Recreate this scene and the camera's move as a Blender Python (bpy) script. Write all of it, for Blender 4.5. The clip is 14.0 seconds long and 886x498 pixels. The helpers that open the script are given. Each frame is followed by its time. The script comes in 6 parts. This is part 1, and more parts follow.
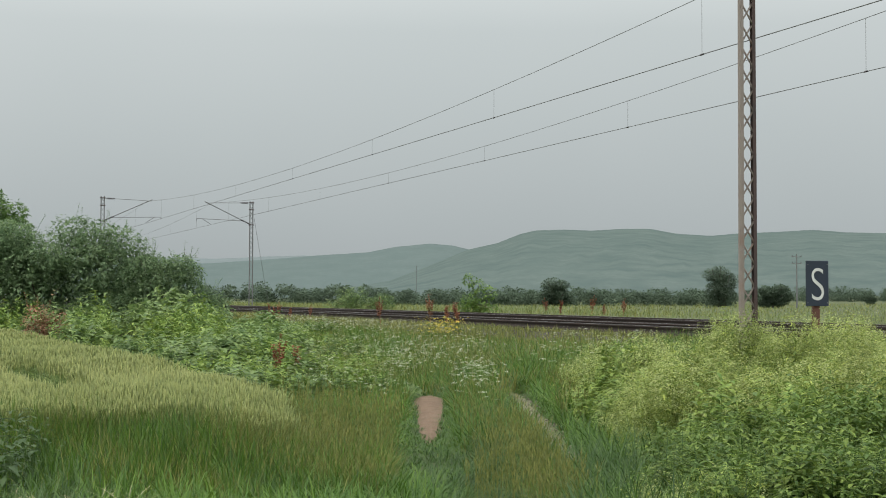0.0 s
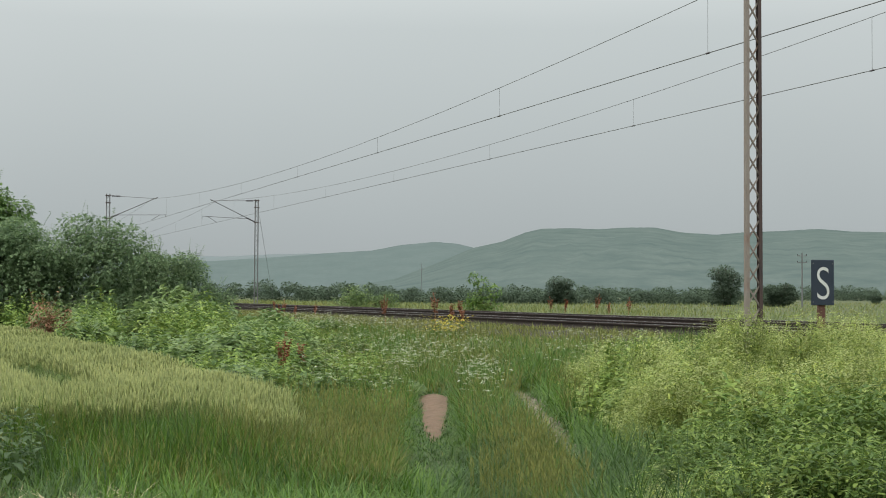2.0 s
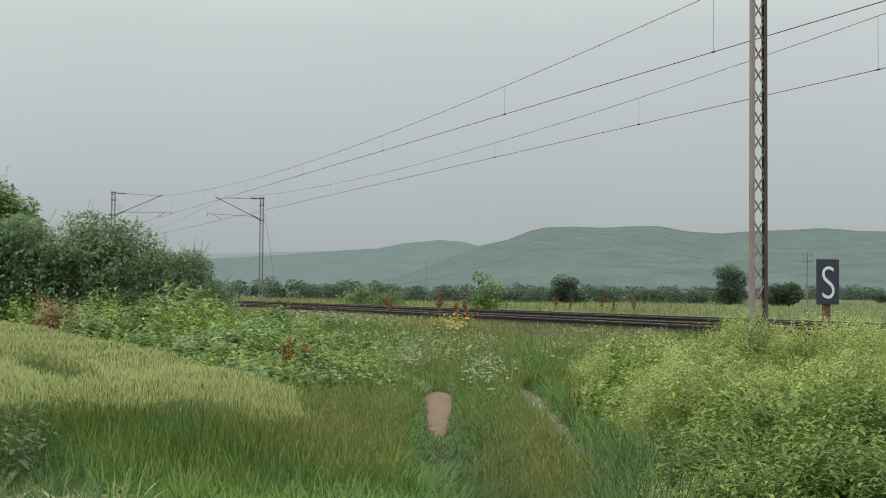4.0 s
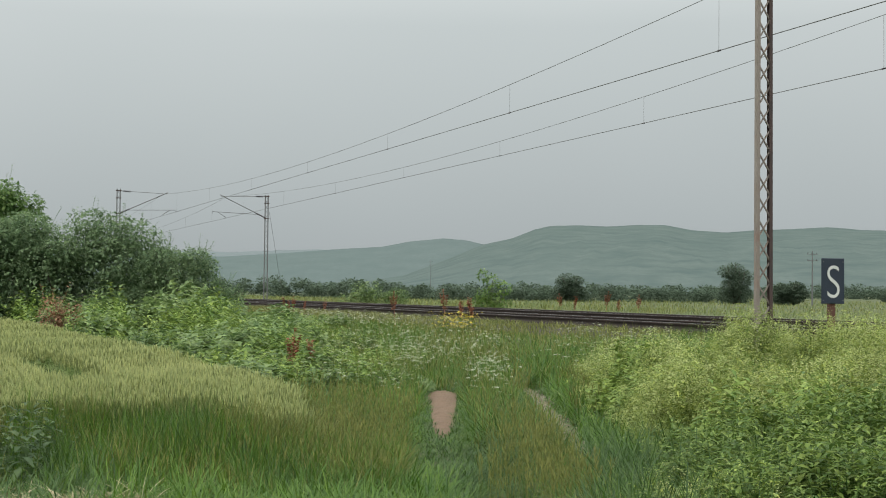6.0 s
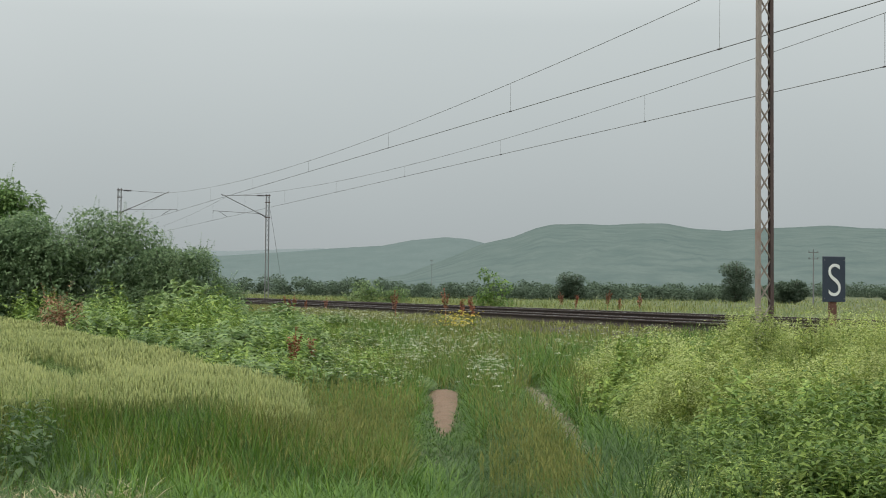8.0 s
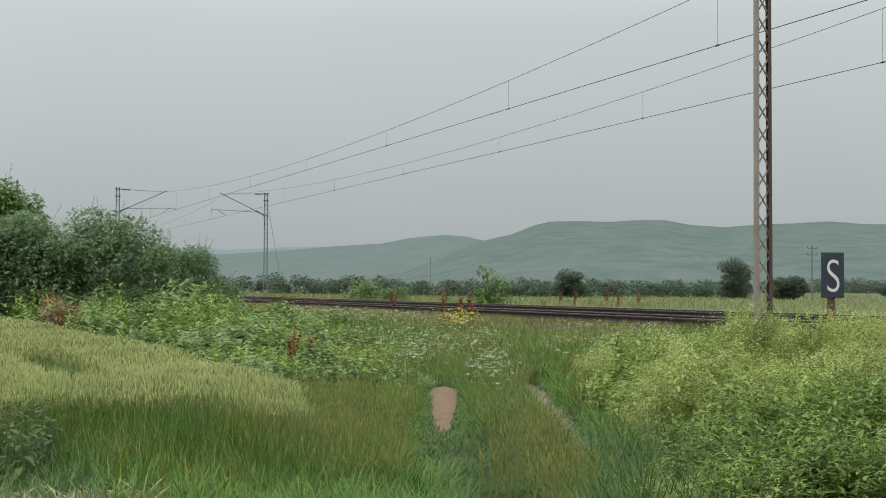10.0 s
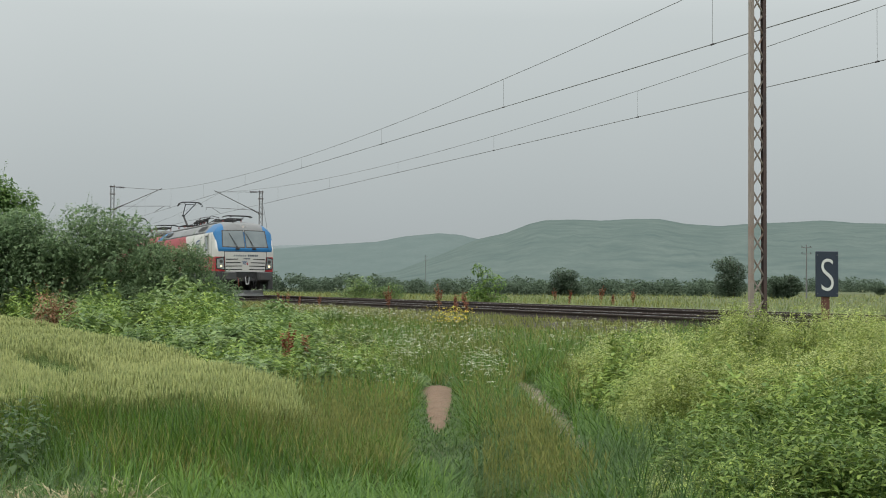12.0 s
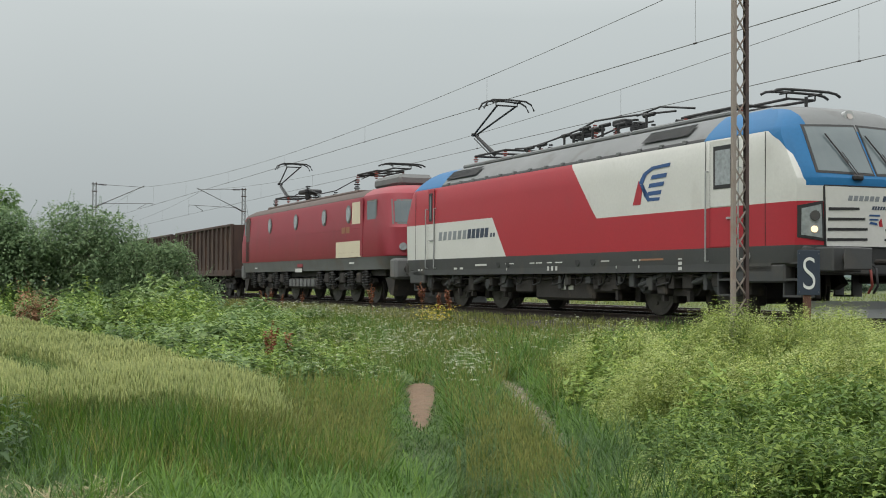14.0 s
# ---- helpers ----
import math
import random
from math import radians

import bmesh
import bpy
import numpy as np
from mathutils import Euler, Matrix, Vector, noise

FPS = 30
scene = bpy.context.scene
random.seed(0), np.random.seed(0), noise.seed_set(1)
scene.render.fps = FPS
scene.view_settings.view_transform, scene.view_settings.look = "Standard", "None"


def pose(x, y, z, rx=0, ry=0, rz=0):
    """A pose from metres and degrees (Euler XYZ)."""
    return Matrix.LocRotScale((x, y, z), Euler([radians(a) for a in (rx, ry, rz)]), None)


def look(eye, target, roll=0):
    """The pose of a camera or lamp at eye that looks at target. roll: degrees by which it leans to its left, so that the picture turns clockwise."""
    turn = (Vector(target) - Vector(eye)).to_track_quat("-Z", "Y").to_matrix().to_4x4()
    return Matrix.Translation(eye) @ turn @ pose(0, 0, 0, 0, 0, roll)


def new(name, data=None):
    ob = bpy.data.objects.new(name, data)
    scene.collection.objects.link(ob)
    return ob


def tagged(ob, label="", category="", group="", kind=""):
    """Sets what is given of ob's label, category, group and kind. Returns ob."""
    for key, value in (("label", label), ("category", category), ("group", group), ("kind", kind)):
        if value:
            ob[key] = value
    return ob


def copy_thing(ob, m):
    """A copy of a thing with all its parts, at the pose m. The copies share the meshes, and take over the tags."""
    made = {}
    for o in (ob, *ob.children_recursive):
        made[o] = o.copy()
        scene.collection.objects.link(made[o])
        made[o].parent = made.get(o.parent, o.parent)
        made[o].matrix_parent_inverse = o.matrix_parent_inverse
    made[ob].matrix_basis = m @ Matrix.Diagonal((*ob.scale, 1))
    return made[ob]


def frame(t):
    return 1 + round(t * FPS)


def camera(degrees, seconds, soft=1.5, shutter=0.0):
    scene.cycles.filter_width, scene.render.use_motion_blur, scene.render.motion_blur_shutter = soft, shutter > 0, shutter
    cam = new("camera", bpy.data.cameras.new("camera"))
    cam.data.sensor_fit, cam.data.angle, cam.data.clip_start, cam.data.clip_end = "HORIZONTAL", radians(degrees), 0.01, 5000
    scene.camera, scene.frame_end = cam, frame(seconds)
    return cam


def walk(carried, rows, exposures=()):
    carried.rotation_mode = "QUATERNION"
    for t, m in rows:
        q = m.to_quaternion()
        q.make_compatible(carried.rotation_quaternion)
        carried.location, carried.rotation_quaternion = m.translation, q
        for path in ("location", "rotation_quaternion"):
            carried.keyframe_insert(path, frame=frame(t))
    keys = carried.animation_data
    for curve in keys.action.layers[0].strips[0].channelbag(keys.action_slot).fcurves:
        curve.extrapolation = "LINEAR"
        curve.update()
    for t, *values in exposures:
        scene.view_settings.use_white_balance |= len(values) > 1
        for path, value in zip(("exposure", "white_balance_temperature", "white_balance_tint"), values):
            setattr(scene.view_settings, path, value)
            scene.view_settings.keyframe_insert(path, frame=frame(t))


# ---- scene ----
# ---- camera: hand-held, standing in the grass, only turning ----
EYE = (0.0, 0.0, 1.6)
cam = camera(37.35, 14.0, soft=1.0)
TURNS = ((0, .547, 2.110, .170), (.5, .490, 2.098, .195), (1, .431, 2.074, .225), (1.5, .369, 2.058, .255), (2, .323, 2.033, .305),
         (2.5, .257, 2.012, .340), (3, .205, 1.985, .385), (5.5, -.044, 1.905, .575), (6, -.095, 1.880, .590), (6.5, -.088, 1.864, .610),
         (7, -.038, 1.856, .640), (7.5, -.081, 1.840, .560), (8, -.138, 1.826, .505), (10.5, -.066, 1.702, .225), (11, -.060, 1.687, .260),
         (11.5, 0, 1.668, .302), (12, .148, 1.653, .337), (12.5, .196, 1.628, .360), (13, .287, 1.605, .384), (13.5, .396, 1.582, .395),
         (13.7, .483, 1.580, .410), (14, .885, 1.572, .410))


def aim(yaw, tilt, roll):
    a, b = radians(yaw), radians(tilt)
    return look(EYE, (100 * math.sin(a), 100 * math.cos(a), EYE[2] + 100 * math.tan(b)), roll)


walk(cam, [(t, aim(*turn)) for t, *turn in TURNS], exposures=[(0, 0.0), (14, 0.0)])

# ---- light: an overcast, rainy day ----
world = bpy.data.worlds.new("overcast")
scene.world = world
world.use_nodes = True
wn, wl = world.node_tree.nodes, world.node_tree.links
wn.clear()
w_out, w_bg = wn.new("ShaderNodeOutputWorld"), wn.new("ShaderNodeBackground")
w_sky = wn.new("ShaderNodeTexSky")
w_sky.sky_type, w_sky.sun_disc = "NISHITA", False
w_sky.sun_elevation, w_sky.sun_rotation = radians(52), radians(-60)
w_sky.air_density, w_sky.dust_density = 2.0, 6.0
w_dull = wn.new("ShaderNodeHueSaturation")
w_dull.inputs["Saturation"].default_value = 0.12
w_dull.inputs["Value"].default_value = 0.075
w_co, w_map, w_grad = wn.new("ShaderNodeTexCoord"), wn.new("ShaderNodeMapping"), wn.new("ShaderNodeTexGradient")
w_map.inputs["Rotation"].default_value = (0, radians(90), 0)
w_ramp, w_cloud, w_mix, w_var = wn.new("ShaderNodeValToRGB"), wn.new("ShaderNodeTexNoise"), wn.new("ShaderNodeMix"), wn.new("ShaderNodeMix")
w_cloud.inputs["Scale"].default_value, w_cloud.inputs["Detail"].default_value = 2.2, 3
SKY_RAMP = ((0.0, (.42, .46, .47)), (.06, (.475, .525, .535)), (.2, (.60, .655, .66)), (.5, (1.5, 1.55, 1.52)), (1.0, (2.8, 2.8, 2.7)))
while len(w_ramp.color_ramp.elements) < len(SKY_RAMP):
    w_ramp.color_ramp.elements.new(0.5)
for el, (at, c) in zip(w_ramp.color_ramp.elements, SKY_RAMP):
    el.position, el.color = at, (*c, 1)
w_mix.data_type = w_var.data_type = "RGBA"
w_var.blend_type = "OVERLAY"
w_mix.inputs[0].default_value, w_var.inputs[0].default_value = 0.88, 0.10
wl.new(w_co.outputs["Generated"], w_map.inputs[0])
wl.new(w_map.outputs[0], w_grad.inputs[0])
wl.new(w_grad.outputs["Fac"], w_ramp.inputs[0])
wl.new(w_sky.outputs[0], w_dull.inputs["Color"])
wl.new(w_dull.outputs[0], w_mix.inputs[6])
wl.new(w_ramp.outputs[0], w_mix.inputs[7])
wl.new(w_mix.outputs[2], w_var.inputs[6])
wl.new(w_cloud.outputs["Fac"], w_var.inputs[7])
wl.new(w_var.outputs[2], w_bg.inputs[0])
wl.new(w_bg.outputs[0], w_out.inputs[0])
sun_data = bpy.data.lights.new("sun", "SUN")
sun_data.energy, sun_data.angle, sun_data.color = 0.9, radians(40), (1, .97, .92)
sun = new("sun", sun_data)
sun.matrix_world = look((-20, -30, 50), (0, 0, 0))


# ---- materials ----
def mat(name, c, rough=.7, metal=0.0, c2=None, scale=3.0, fine=60.0, bump=0.0, island=0.0, trans=0.0, spec=.4, dirt=None, dirt_scale=1.0, dirt_at=.55, emit=0.0, stretch=None):
    """A procedural surface: two tones at two scales, wear patches, fine relief, and (for leaves) per-piece tint and translucence."""
    m = bpy.data.materials.new(name)
    m.use_nodes = True
    nt = m.node_tree
    n, l = nt.nodes, nt.links
    b, out = n["Principled BSDF"], n["Material Output"]
    b.inputs["Roughness"].default_value, b.inputs["Metallic"].default_value = rough, metal
    b.inputs["Specular IOR Level"].default_value = spec
    co = n.new("ShaderNodeTexCoord").outputs["Object"]
    if stretch:
        mp = n.new("ShaderNodeMapping")
        mp.inputs["Scale"].default_value = stretch
        l.new(co, mp.inputs[0])
        co = mp.outputs[0]

    def noise_at(s, detail=4):
        t = n.new("ShaderNodeTexNoise")
        t.inputs["Scale"].default_value, t.inputs["Detail"].default_value = s, detail
        l.new(co, t.inputs["Vector"])
        return t.outputs["Fac"]

    def mixed(fac, a, bb, lo=None, hi=None):
        if lo is not None:
            r = n.new("ShaderNodeMapRange")
            r.inputs[1].default_value, r.inputs[2].default_value = lo, hi
            l.new(fac, r.inputs[0])
            fac = r.outputs[0]
        x = n.new("ShaderNodeMix")
        x.data_type = "RGBA"
        l.new(fac, x.inputs[0])
        for sock, v in ((x.inputs[6], a), (x.inputs[7], bb)):
            if isinstance(v, tuple):
                sock.default_value = (*v, 1)
            else:
                l.new(v, sock)
        return x.outputs[2]

    c2 = c2 or tuple(v * .82 for v in c)
    col = mixed(noise_at(scale), c, c2, .3, .7)
    if fine:
        col = mixed(noise_at(fine, 2), col, mixed(noise_at(scale * 2.3), c2, tuple(v * .85 for v in c)), .35, .9)
    if island:
        g = n.new("ShaderNodeNewGeometry").outputs["Random Per Island"]
        hs = n.new("ShaderNodeHueSaturation")
        r = n.new("ShaderNodeMapRange")
        r.inputs[3].default_value, r.inputs[4].default_value = 1 - island, 1 + island
        l.new(g, r.inputs[0])
        l.new(r.outputs[0], hs.inputs["Value"])
        r2 = n.new("ShaderNodeMapRange")
        r2.inputs[3].default_value, r2.inputs[4].default_value = .5 + island * .06, .5 - island * .05
        l.new(g, r2.inputs[0])
        l.new(r2.outputs[0], hs.inputs["Hue"])
        l.new(col, hs.inputs["Color"])
        col = hs.outputs[0]
    if dirt:
        col = mixed(noise_at(dirt_scale, 6), col, dirt, dirt_at, dirt_at + .2)
    l.new(col, b.inputs["Base Color"])
    if bump:
        bp = n.new("ShaderNodeBump")
        bp.inputs["Strength"].default_value, bp.inputs["Distance"].default_value = bump, .02
        l.new(noise_at(fine or scale * 6, 5), bp.inputs["Height"])
        l.new(bp.outputs[0], b.inputs["Normal"])
    if emit:
        b.inputs["Emission Color"].default_value, b.inputs["Emission Strength"].default_value = (*c, 1), emit
    if trans:
        tr, ms = n.new("ShaderNodeBsdfTranslucent"), n.new("ShaderNodeMixShader")
        l.new(col, tr.inputs[0])
        ms.inputs[0].default_value = trans
        l.new(b.outputs[0], ms.inputs[1])
        l.new(tr.outputs[0], ms.inputs[2])
        l.new(ms.outputs[0], out.inputs[0])
    return m


M_SOIL = mat("meadow_soil", (.085, .105, .038), .95, c2=(.055, .07, .026), scale=.35, fine=9, bump=.8)
M_GRASS = mat("lush_grass", (.100, .195, .026), .6, c2=(.070, .150, .020), scale=.5, fine=0, island=.35, trans=.35)
M_GRASS_COOL = mat("blue_green_grass", (.078, .150, .036), .55, c2=(.055, .11, .027), scale=.6, fine=0, island=.4, trans=.35)
M_GRASS_DRY = mat("seeding_grass", (.205, .215, .062), .7, c2=(.15, .18, .048), scale=.5, fine=0, island=.3, trans=.35)
M_STRAW = mat("dry_straw", (.36, .32, .19), .8, c2=(.30, .27, .15), scale=2, fine=0, island=.35, trans=.2)
M_WHEAT = mat("green_wheat", (.185, .26, .08), .65, c2=(.15, .22, .065), scale=.4, fine=0, island=.3, trans=.3)
M_EAR = mat("wheat_ear", (.295, .33, .120), .75, c2=(.245, .29, .10), scale=.3, fine=0, island=.22, trans=.25)
M_WEED = mat("weed_leaf", (.135, .205, .044), .6, c2=(.10, .168, .035), scale=.6, fine=0, island=.42, trans=.3, spec=.25)
M_LEAFY = mat("fresh_weed_leaf", (.225, .315, .075), .6, c2=(.165, .255, .056), scale=.6, fine=0, island=.42, trans=.3, spec=.25)
M_WEEDCOOL = mat("blue_green_weed_leaf", (.105, .165, .070), .6, c2=(.08, .13, .055), scale=.6, fine=0, island=.3, trans=.35, spec=.25)
M_LIME = mat("lime_weed_leaf", (.28, .345, .090), .65, c2=(.215, .29, .068), scale=.7, fine=0, island=.42, trans=.3, spec=.25)
M_BUD = mat("pale_bedstraw_flower", (.44, .49, .22), .85, c2=(.37, .43, .165), scale=.9, fine=0, island=.15, trans=.38, spec=.1)
M_BRAMBLE = mat("bramble_leaf", (.185, .265, .095), .55, c2=(.135, .215, .070), scale=.5, fine=0, island=.35, trans=.35, spec=.25)
M_BUSH = mat("dark_bush_leaf", (.195, .275, .145), .65, c2=(.145, .22, .112), scale=.6, fine=0, island=.32, trans=.45, spec=.15)
M_TREE = mat("tree_leaf", (.145, .235, .075), .6, c2=(.11, .19, .06), scale=.4, fine=0, island=.32, trans=.42, spec=.2)
# Haze is mixed into this greyed green of the far leaves.
M_FARTREE = mat("haze_greyed_tree_leaf", (.112, .150, .105), .95, c2=(.088, .124, .086), scale=.1, fine=0, island=.12, trans=.35, spec=0)
M_FIELD = mat("pale_field_grass", (.20, .25, .10), .75, c2=(.165, .215, .085), scale=.08, fine=0, island=.22, trans=.35)
M_FRESH = mat("fresh_sapling_leaf", (.16, .26, .06), .55, c2=(.12, .21, .05), scale=1, fine=0, island=.35, trans=.4)
M_BARK = mat("bark", (.11, .09, .07), .9, c2=(.07, .06, .05), scale=6, fine=50, bump=.6)
M_DOCK = mat("rust_dock_seed", (.31, .115, .06), .85, c2=(.20, .085, .048), scale=8, fine=0, island=.35, trans=.15)
M_DEAD = mat("rusty_dead_leaf", (.28, .16, .09), .85, c2=(.22, .13, .07), scale=2, fine=0, island=.4, trans=.2)
M_WHITE_FL = mat("white_umbel", (.58, .61, .47), .8, c2=(.48, .52, .37), scale=3, fine=0, island=.2, trans=.25)
M_YELLOW_FL = mat("yellow_bloom", (.55, .45, .04), .7, c2=(.42, .37, .04), scale=3, fine=0, island=.3, trans=.2)
M_DIRT = mat("bare_reddish_earth", (.185, .120, .080), .95, c2=(.125, .085, .055), scale=5, fine=28, bump=1.0, dirt=(.10, .085, .045), dirt_scale=7, dirt_at=.56)
M_STONE = mat("pale_field_stone", (.30, .27, .21), .9, c2=(.22, .19, .15), scale=9, fine=60, bump=.4, island=.3)
M_RUT = mat("trodden_path", (.17, .145, .085), .95, c2=(.14, .125, .065), scale=4, fine=40, bump=.9)
M_BALLAST = mat("dark_brown_ballast", (.062, .054, .048), .95, c2=(.040, .035, .031), scale=1.2, fine=14, bump=1.0, island=.4)
M_RAIL = mat("rusty_rail_steel", (.050, .036, .030), .75, .2, c2=(.035, .027, .024), scale=3, fine=40, bump=.3)
M_RAILTOP = mat("polished_rail_head", (.42, .42, .42), .3, .9, scale=4)
M_SLEEPER = mat("old_wood_sleeper", (.055, .047, .040), .9, c2=(.038, .033, .029), scale=4, fine=50, bump=.6)
# Mast steel in two tones: rusty both, the first lightened as if lit.
M_MAST = mat("lit_weathered_mast_steel", (.30, .265, .24), .75, .15, c2=(.25, .21, .185), scale=2, fine=30, bump=.2, dirt=(.22, .12, .085), dirt_scale=1.6, dirt_at=.55)
M_MASTR = mat("dark_rusty_mast_steel", (.095, .065, .06), .8, .2, c2=(.075, .055, .052), scale=2, fine=30, bump=.25, dirt=(.06, .05, .05), dirt_scale=2, dirt_at=.5)
M_ZINC = mat("dull_galvanised_steel", (.20, .205, .205), .6, .3, c2=(.15, .155, .155), scale=5, fine=40, bump=.1)
M_WIRE = mat("aged_copper_wire", (.16, .165, .16), .7, .2, scale=5)
M_INSUL = mat("dark_insulator", (.05, .04, .045), .3, scale=8)
M_SIGN = mat("dark_blue_sign_enamel", (.025, .035, .055), .45, c2=(.03, .042, .06), scale=3, fine=30, bump=.05)
M_SIGNW = mat("off_white_sign_paint", (.68, .70, .68), .6, c2=(.58, .60, .58), scale=6, fine=40)
M_POST = mat("red_brown_post", (.14, .06, .045), .85, c2=(.10, .05, .04), scale=5, fine=40, bump=.4)
# Distance haze sits in these base colours: paler and bluer ridge by ridge.
M_HILL = mat("haze_toned_wooded_hill", (.120, .150, .140), 1.0, c2=(.080, .110, .105), scale=.02, fine=.13, bump=0, spec=0)
M_HILLFAR = mat("far_haze_toned_hill", (.120, .152, .148), 1.0, c2=(.104, .136, .132), scale=.014, fine=.09, spec=0)
M_HILLMOST = mat("farthest_haze_toned_hill", (.165, .195, .198), 1.0, c2=(.155, .185, .19), scale=.006, fine=.04, spec=0)

# ---- the line of the railway ----
D = Vector((.36934, -.92929, 0))          # the way the train runs
N = Vector((-.92929, -.36934, 0))         # from the track towards the camera
FOOT = Vector((14.147, 5.622, 0))
RAIL = 1.012
HEAD = math.degrees(math.atan2(D.y, D.x))
GAP = 4.5                                 # between the two tracks


def at(u, lat, z=0.0):
    return FOOT + D * u + N * lat + Vector((0, 0, z))


def ul(x, y):
    return x * D.x + y * D.y, (x - FOOT.x) * N.x + (y - FOOT.y) * N.y


def soft(x, a, b):
    s = np.clip((x - a) / (b - a), 0, 1)
    return s * s * (3 - 2 * s)


def ground_z(x, y):
    """Height of the ground: low railway bank, nearly flat meadow and field, slowly rising far plain."""
    x, y = np.asarray(x, float), np.asarray(y, float)
    u, la = ul(x, y)
    z = .62 * (1 - soft(la, 2.6, 7.5)) * soft(la, -60, -12)
    r = np.hypot(x, y)
    z = z + .045 * np.sin(x * 1.3 + .7 * np.sin(y * .9)) * np.sin(y * 1.1 + 1) * soft(r, 4, 9) * (1 - soft(r, 60, 120))
    z = z + np.clip(r - 320, 0, 1200) * .004 * soft(x / np.maximum(r, 1), .08, .3)
    return z


# ---- building helpers ----
def part(name, bm, material, parent=None, label=""):
    me = bpy.data.meshes.new(name)
    bm.normal_update()
    bm.to_mesh(me)
    bm.free()
    for m in (material if isinstance(material, (list, tuple)) else [material]):
        me.materials.append(m)
    ob = new(name, me)
    ob.parent = parent
    return tagged(ob, label)


def thing(name, label, category, group="", kind="", m=None):
    ob = new(name)
    ob.empty_display_size = .2
    if m is not None:
        ob.matrix_basis = m
    return tagged(ob, label, category, group, kind)


def raw(name, v, f, material, parent=None, smooth=False):
    """One mesh from arrays: v (n, 3), f (m, k)."""
    v, f = np.asarray(v, np.float32), np.asarray(f, np.int32)
    me = bpy.data.meshes.new(name)
    me.vertices.add(len(v))
    me.vertices.foreach_set("co", v.ravel())
    me.loops.add(f.size)
    me.loops.foreach_set("vertex_index", f.ravel())
    me.polygons.add(len(f))
    me.polygons.foreach_set("loop_start", np.arange(len(f), dtype=np.int32) * f.shape[1])
    me.polygons.foreach_set("loop_total", np.full(len(f), f.shape[1], np.int32))
    if smooth:
        me.polygons.foreach_set("use_smooth", np.ones(len(f), bool))
    me.update(calc_edges=True)
    me.materials.append(material)
    ob = new(name, me)
    ob.parent = parent
    return ob


def turned(yaw, tilt, spin=None):
    """Rotation matrices (n, 3, 3): lean by tilt, then turn by yaw."""
    cy, sy, ct, st = np.cos(yaw), np.sin(yaw), np.cos(tilt), np.sin(tilt)
    o, i = np.zeros_like(yaw), np.ones_like(yaw)
    rz = np.stack([np.stack([cy, -sy, o], -1), np.stack([sy, cy, o], -1), np.stack([o, o, i], -1)], -2)
    rx = np.stack([np.stack([i, o, o], -1), np.stack([o, ct, -st], -1), np.stack([o, st, ct], -1)], -2)
    m = rz @ rx
    if spin is not None:
        cs, ss = np.cos(spin), np.sin(spin)
        m = m @ np.stack([np.stack([cs, -ss, o], -1), np.stack([ss, cs, o], -1), np.stack([o, o, i], -1)], -2)
    return m


def spread(protos, places, rots, sizes, rng):
    """Copies of small shapes (v, f with triangles) joined: returns v, f."""
    vs, fs, base = [], [], 0
    pick = rng.integers(0, len(protos), len(places))
    for k, (pv, pf) in enumerate(protos):
        sel = pick == k
        n = int(sel.sum())
        if not n:
            continue
        s = sizes[sel]
        s = s[:, None] if s.ndim == 1 else s
        w = np.einsum("nij,nvj->nvi", rots[sel], pv[None] * s[:, None, :] if s.shape[1] == 3 else pv[None] * s[:, :, None]) + places[sel][:, None, :]
        vs.append(w.reshape(-1, 3))
        fs.append((pf[None] + (np.arange(n) * len(pv))[:, None, None]).reshape(-1, 3) + base)
        base += n * len(pv)
    return np.concatenate(vs), np.concatenate(fs)


def joined(protos):
    vs, fs, base = [], [], 0
    for v, f in protos:
        vs.append(np.asarray(v, float))
        fs.append(np.asarray(f, int) + base)
        base += len(v)
    return np.concatenate(vs), np.concatenate(fs)


def blade(width=.012, height=1.0, bend=.3, steps=3):
    v = []
    for i in range(steps):
        s = i / steps
        w = width * (1 - .55 * s) / 2
        v += [(-w, bend * s * s, height * (s - .18 * bend * s * s)), (w, bend * s * s, height * (s - .18 * bend * s * s))]
    v.append((0, bend, height * (1 - .18 * bend)))
    f = []
    for i in range(steps - 1):
        a = 2 * i
        f += [(a, a + 1, a + 3), (a, a + 3, a + 2)]
    f.append((2 * steps - 2, 2 * steps - 1, 2 * steps))
    return np.array(v), np.array(f)


def leaf(length=1.0, width=.5, fold=.12, droop=.15):
    v = [(0, 0, 0), (-width * .5, length * .35, fold * length), (0, length * .42, 0), (width * .5, length * .35, fold * length),
         (-width * .38, length * .7, fold * length * .6 - droop * length * .4), (width * .38, length * .7, fold * length * .6 - droop * length * .4), (0, length, -droop * length)]
    f = [(0, 2, 1), (0, 3, 2), (1, 2, 4), (2, 3, 5), (2, 6, 4), (2, 5, 6)]
    return np.array(v, float), np.array(f)


def leaf_mid(length=1.0, width=.55, fold=.1, droop=.12):
    v = [(0, 0, 0), (-width * .5, length * .4, fold), (0, length * .45, 0), (width * .5, length * .4, fold), (0, length, -droop)]
    return np.array(v, float), np.array([(0, 2, 1), (0, 3, 2), (1, 2, 4), (2, 3, 4)])


def leaf_small(length=1.0, width=.55):
    v = [(0, 0, 0), (-width * .5, length * .45, .1 * length), (width * .5, length * .45, .1 * length), (0, length, 0)]
    return np.array(v, float), np.array([(0, 2, 1), (1, 2, 3)])


def moved(shape, yaw, tilt, size, place):
    v, f = shape
    r = turned(np.array([float(yaw)]), np.array([float(tilt)]))[0]
    return (v * size) @ r.T + np.array(place, float), f


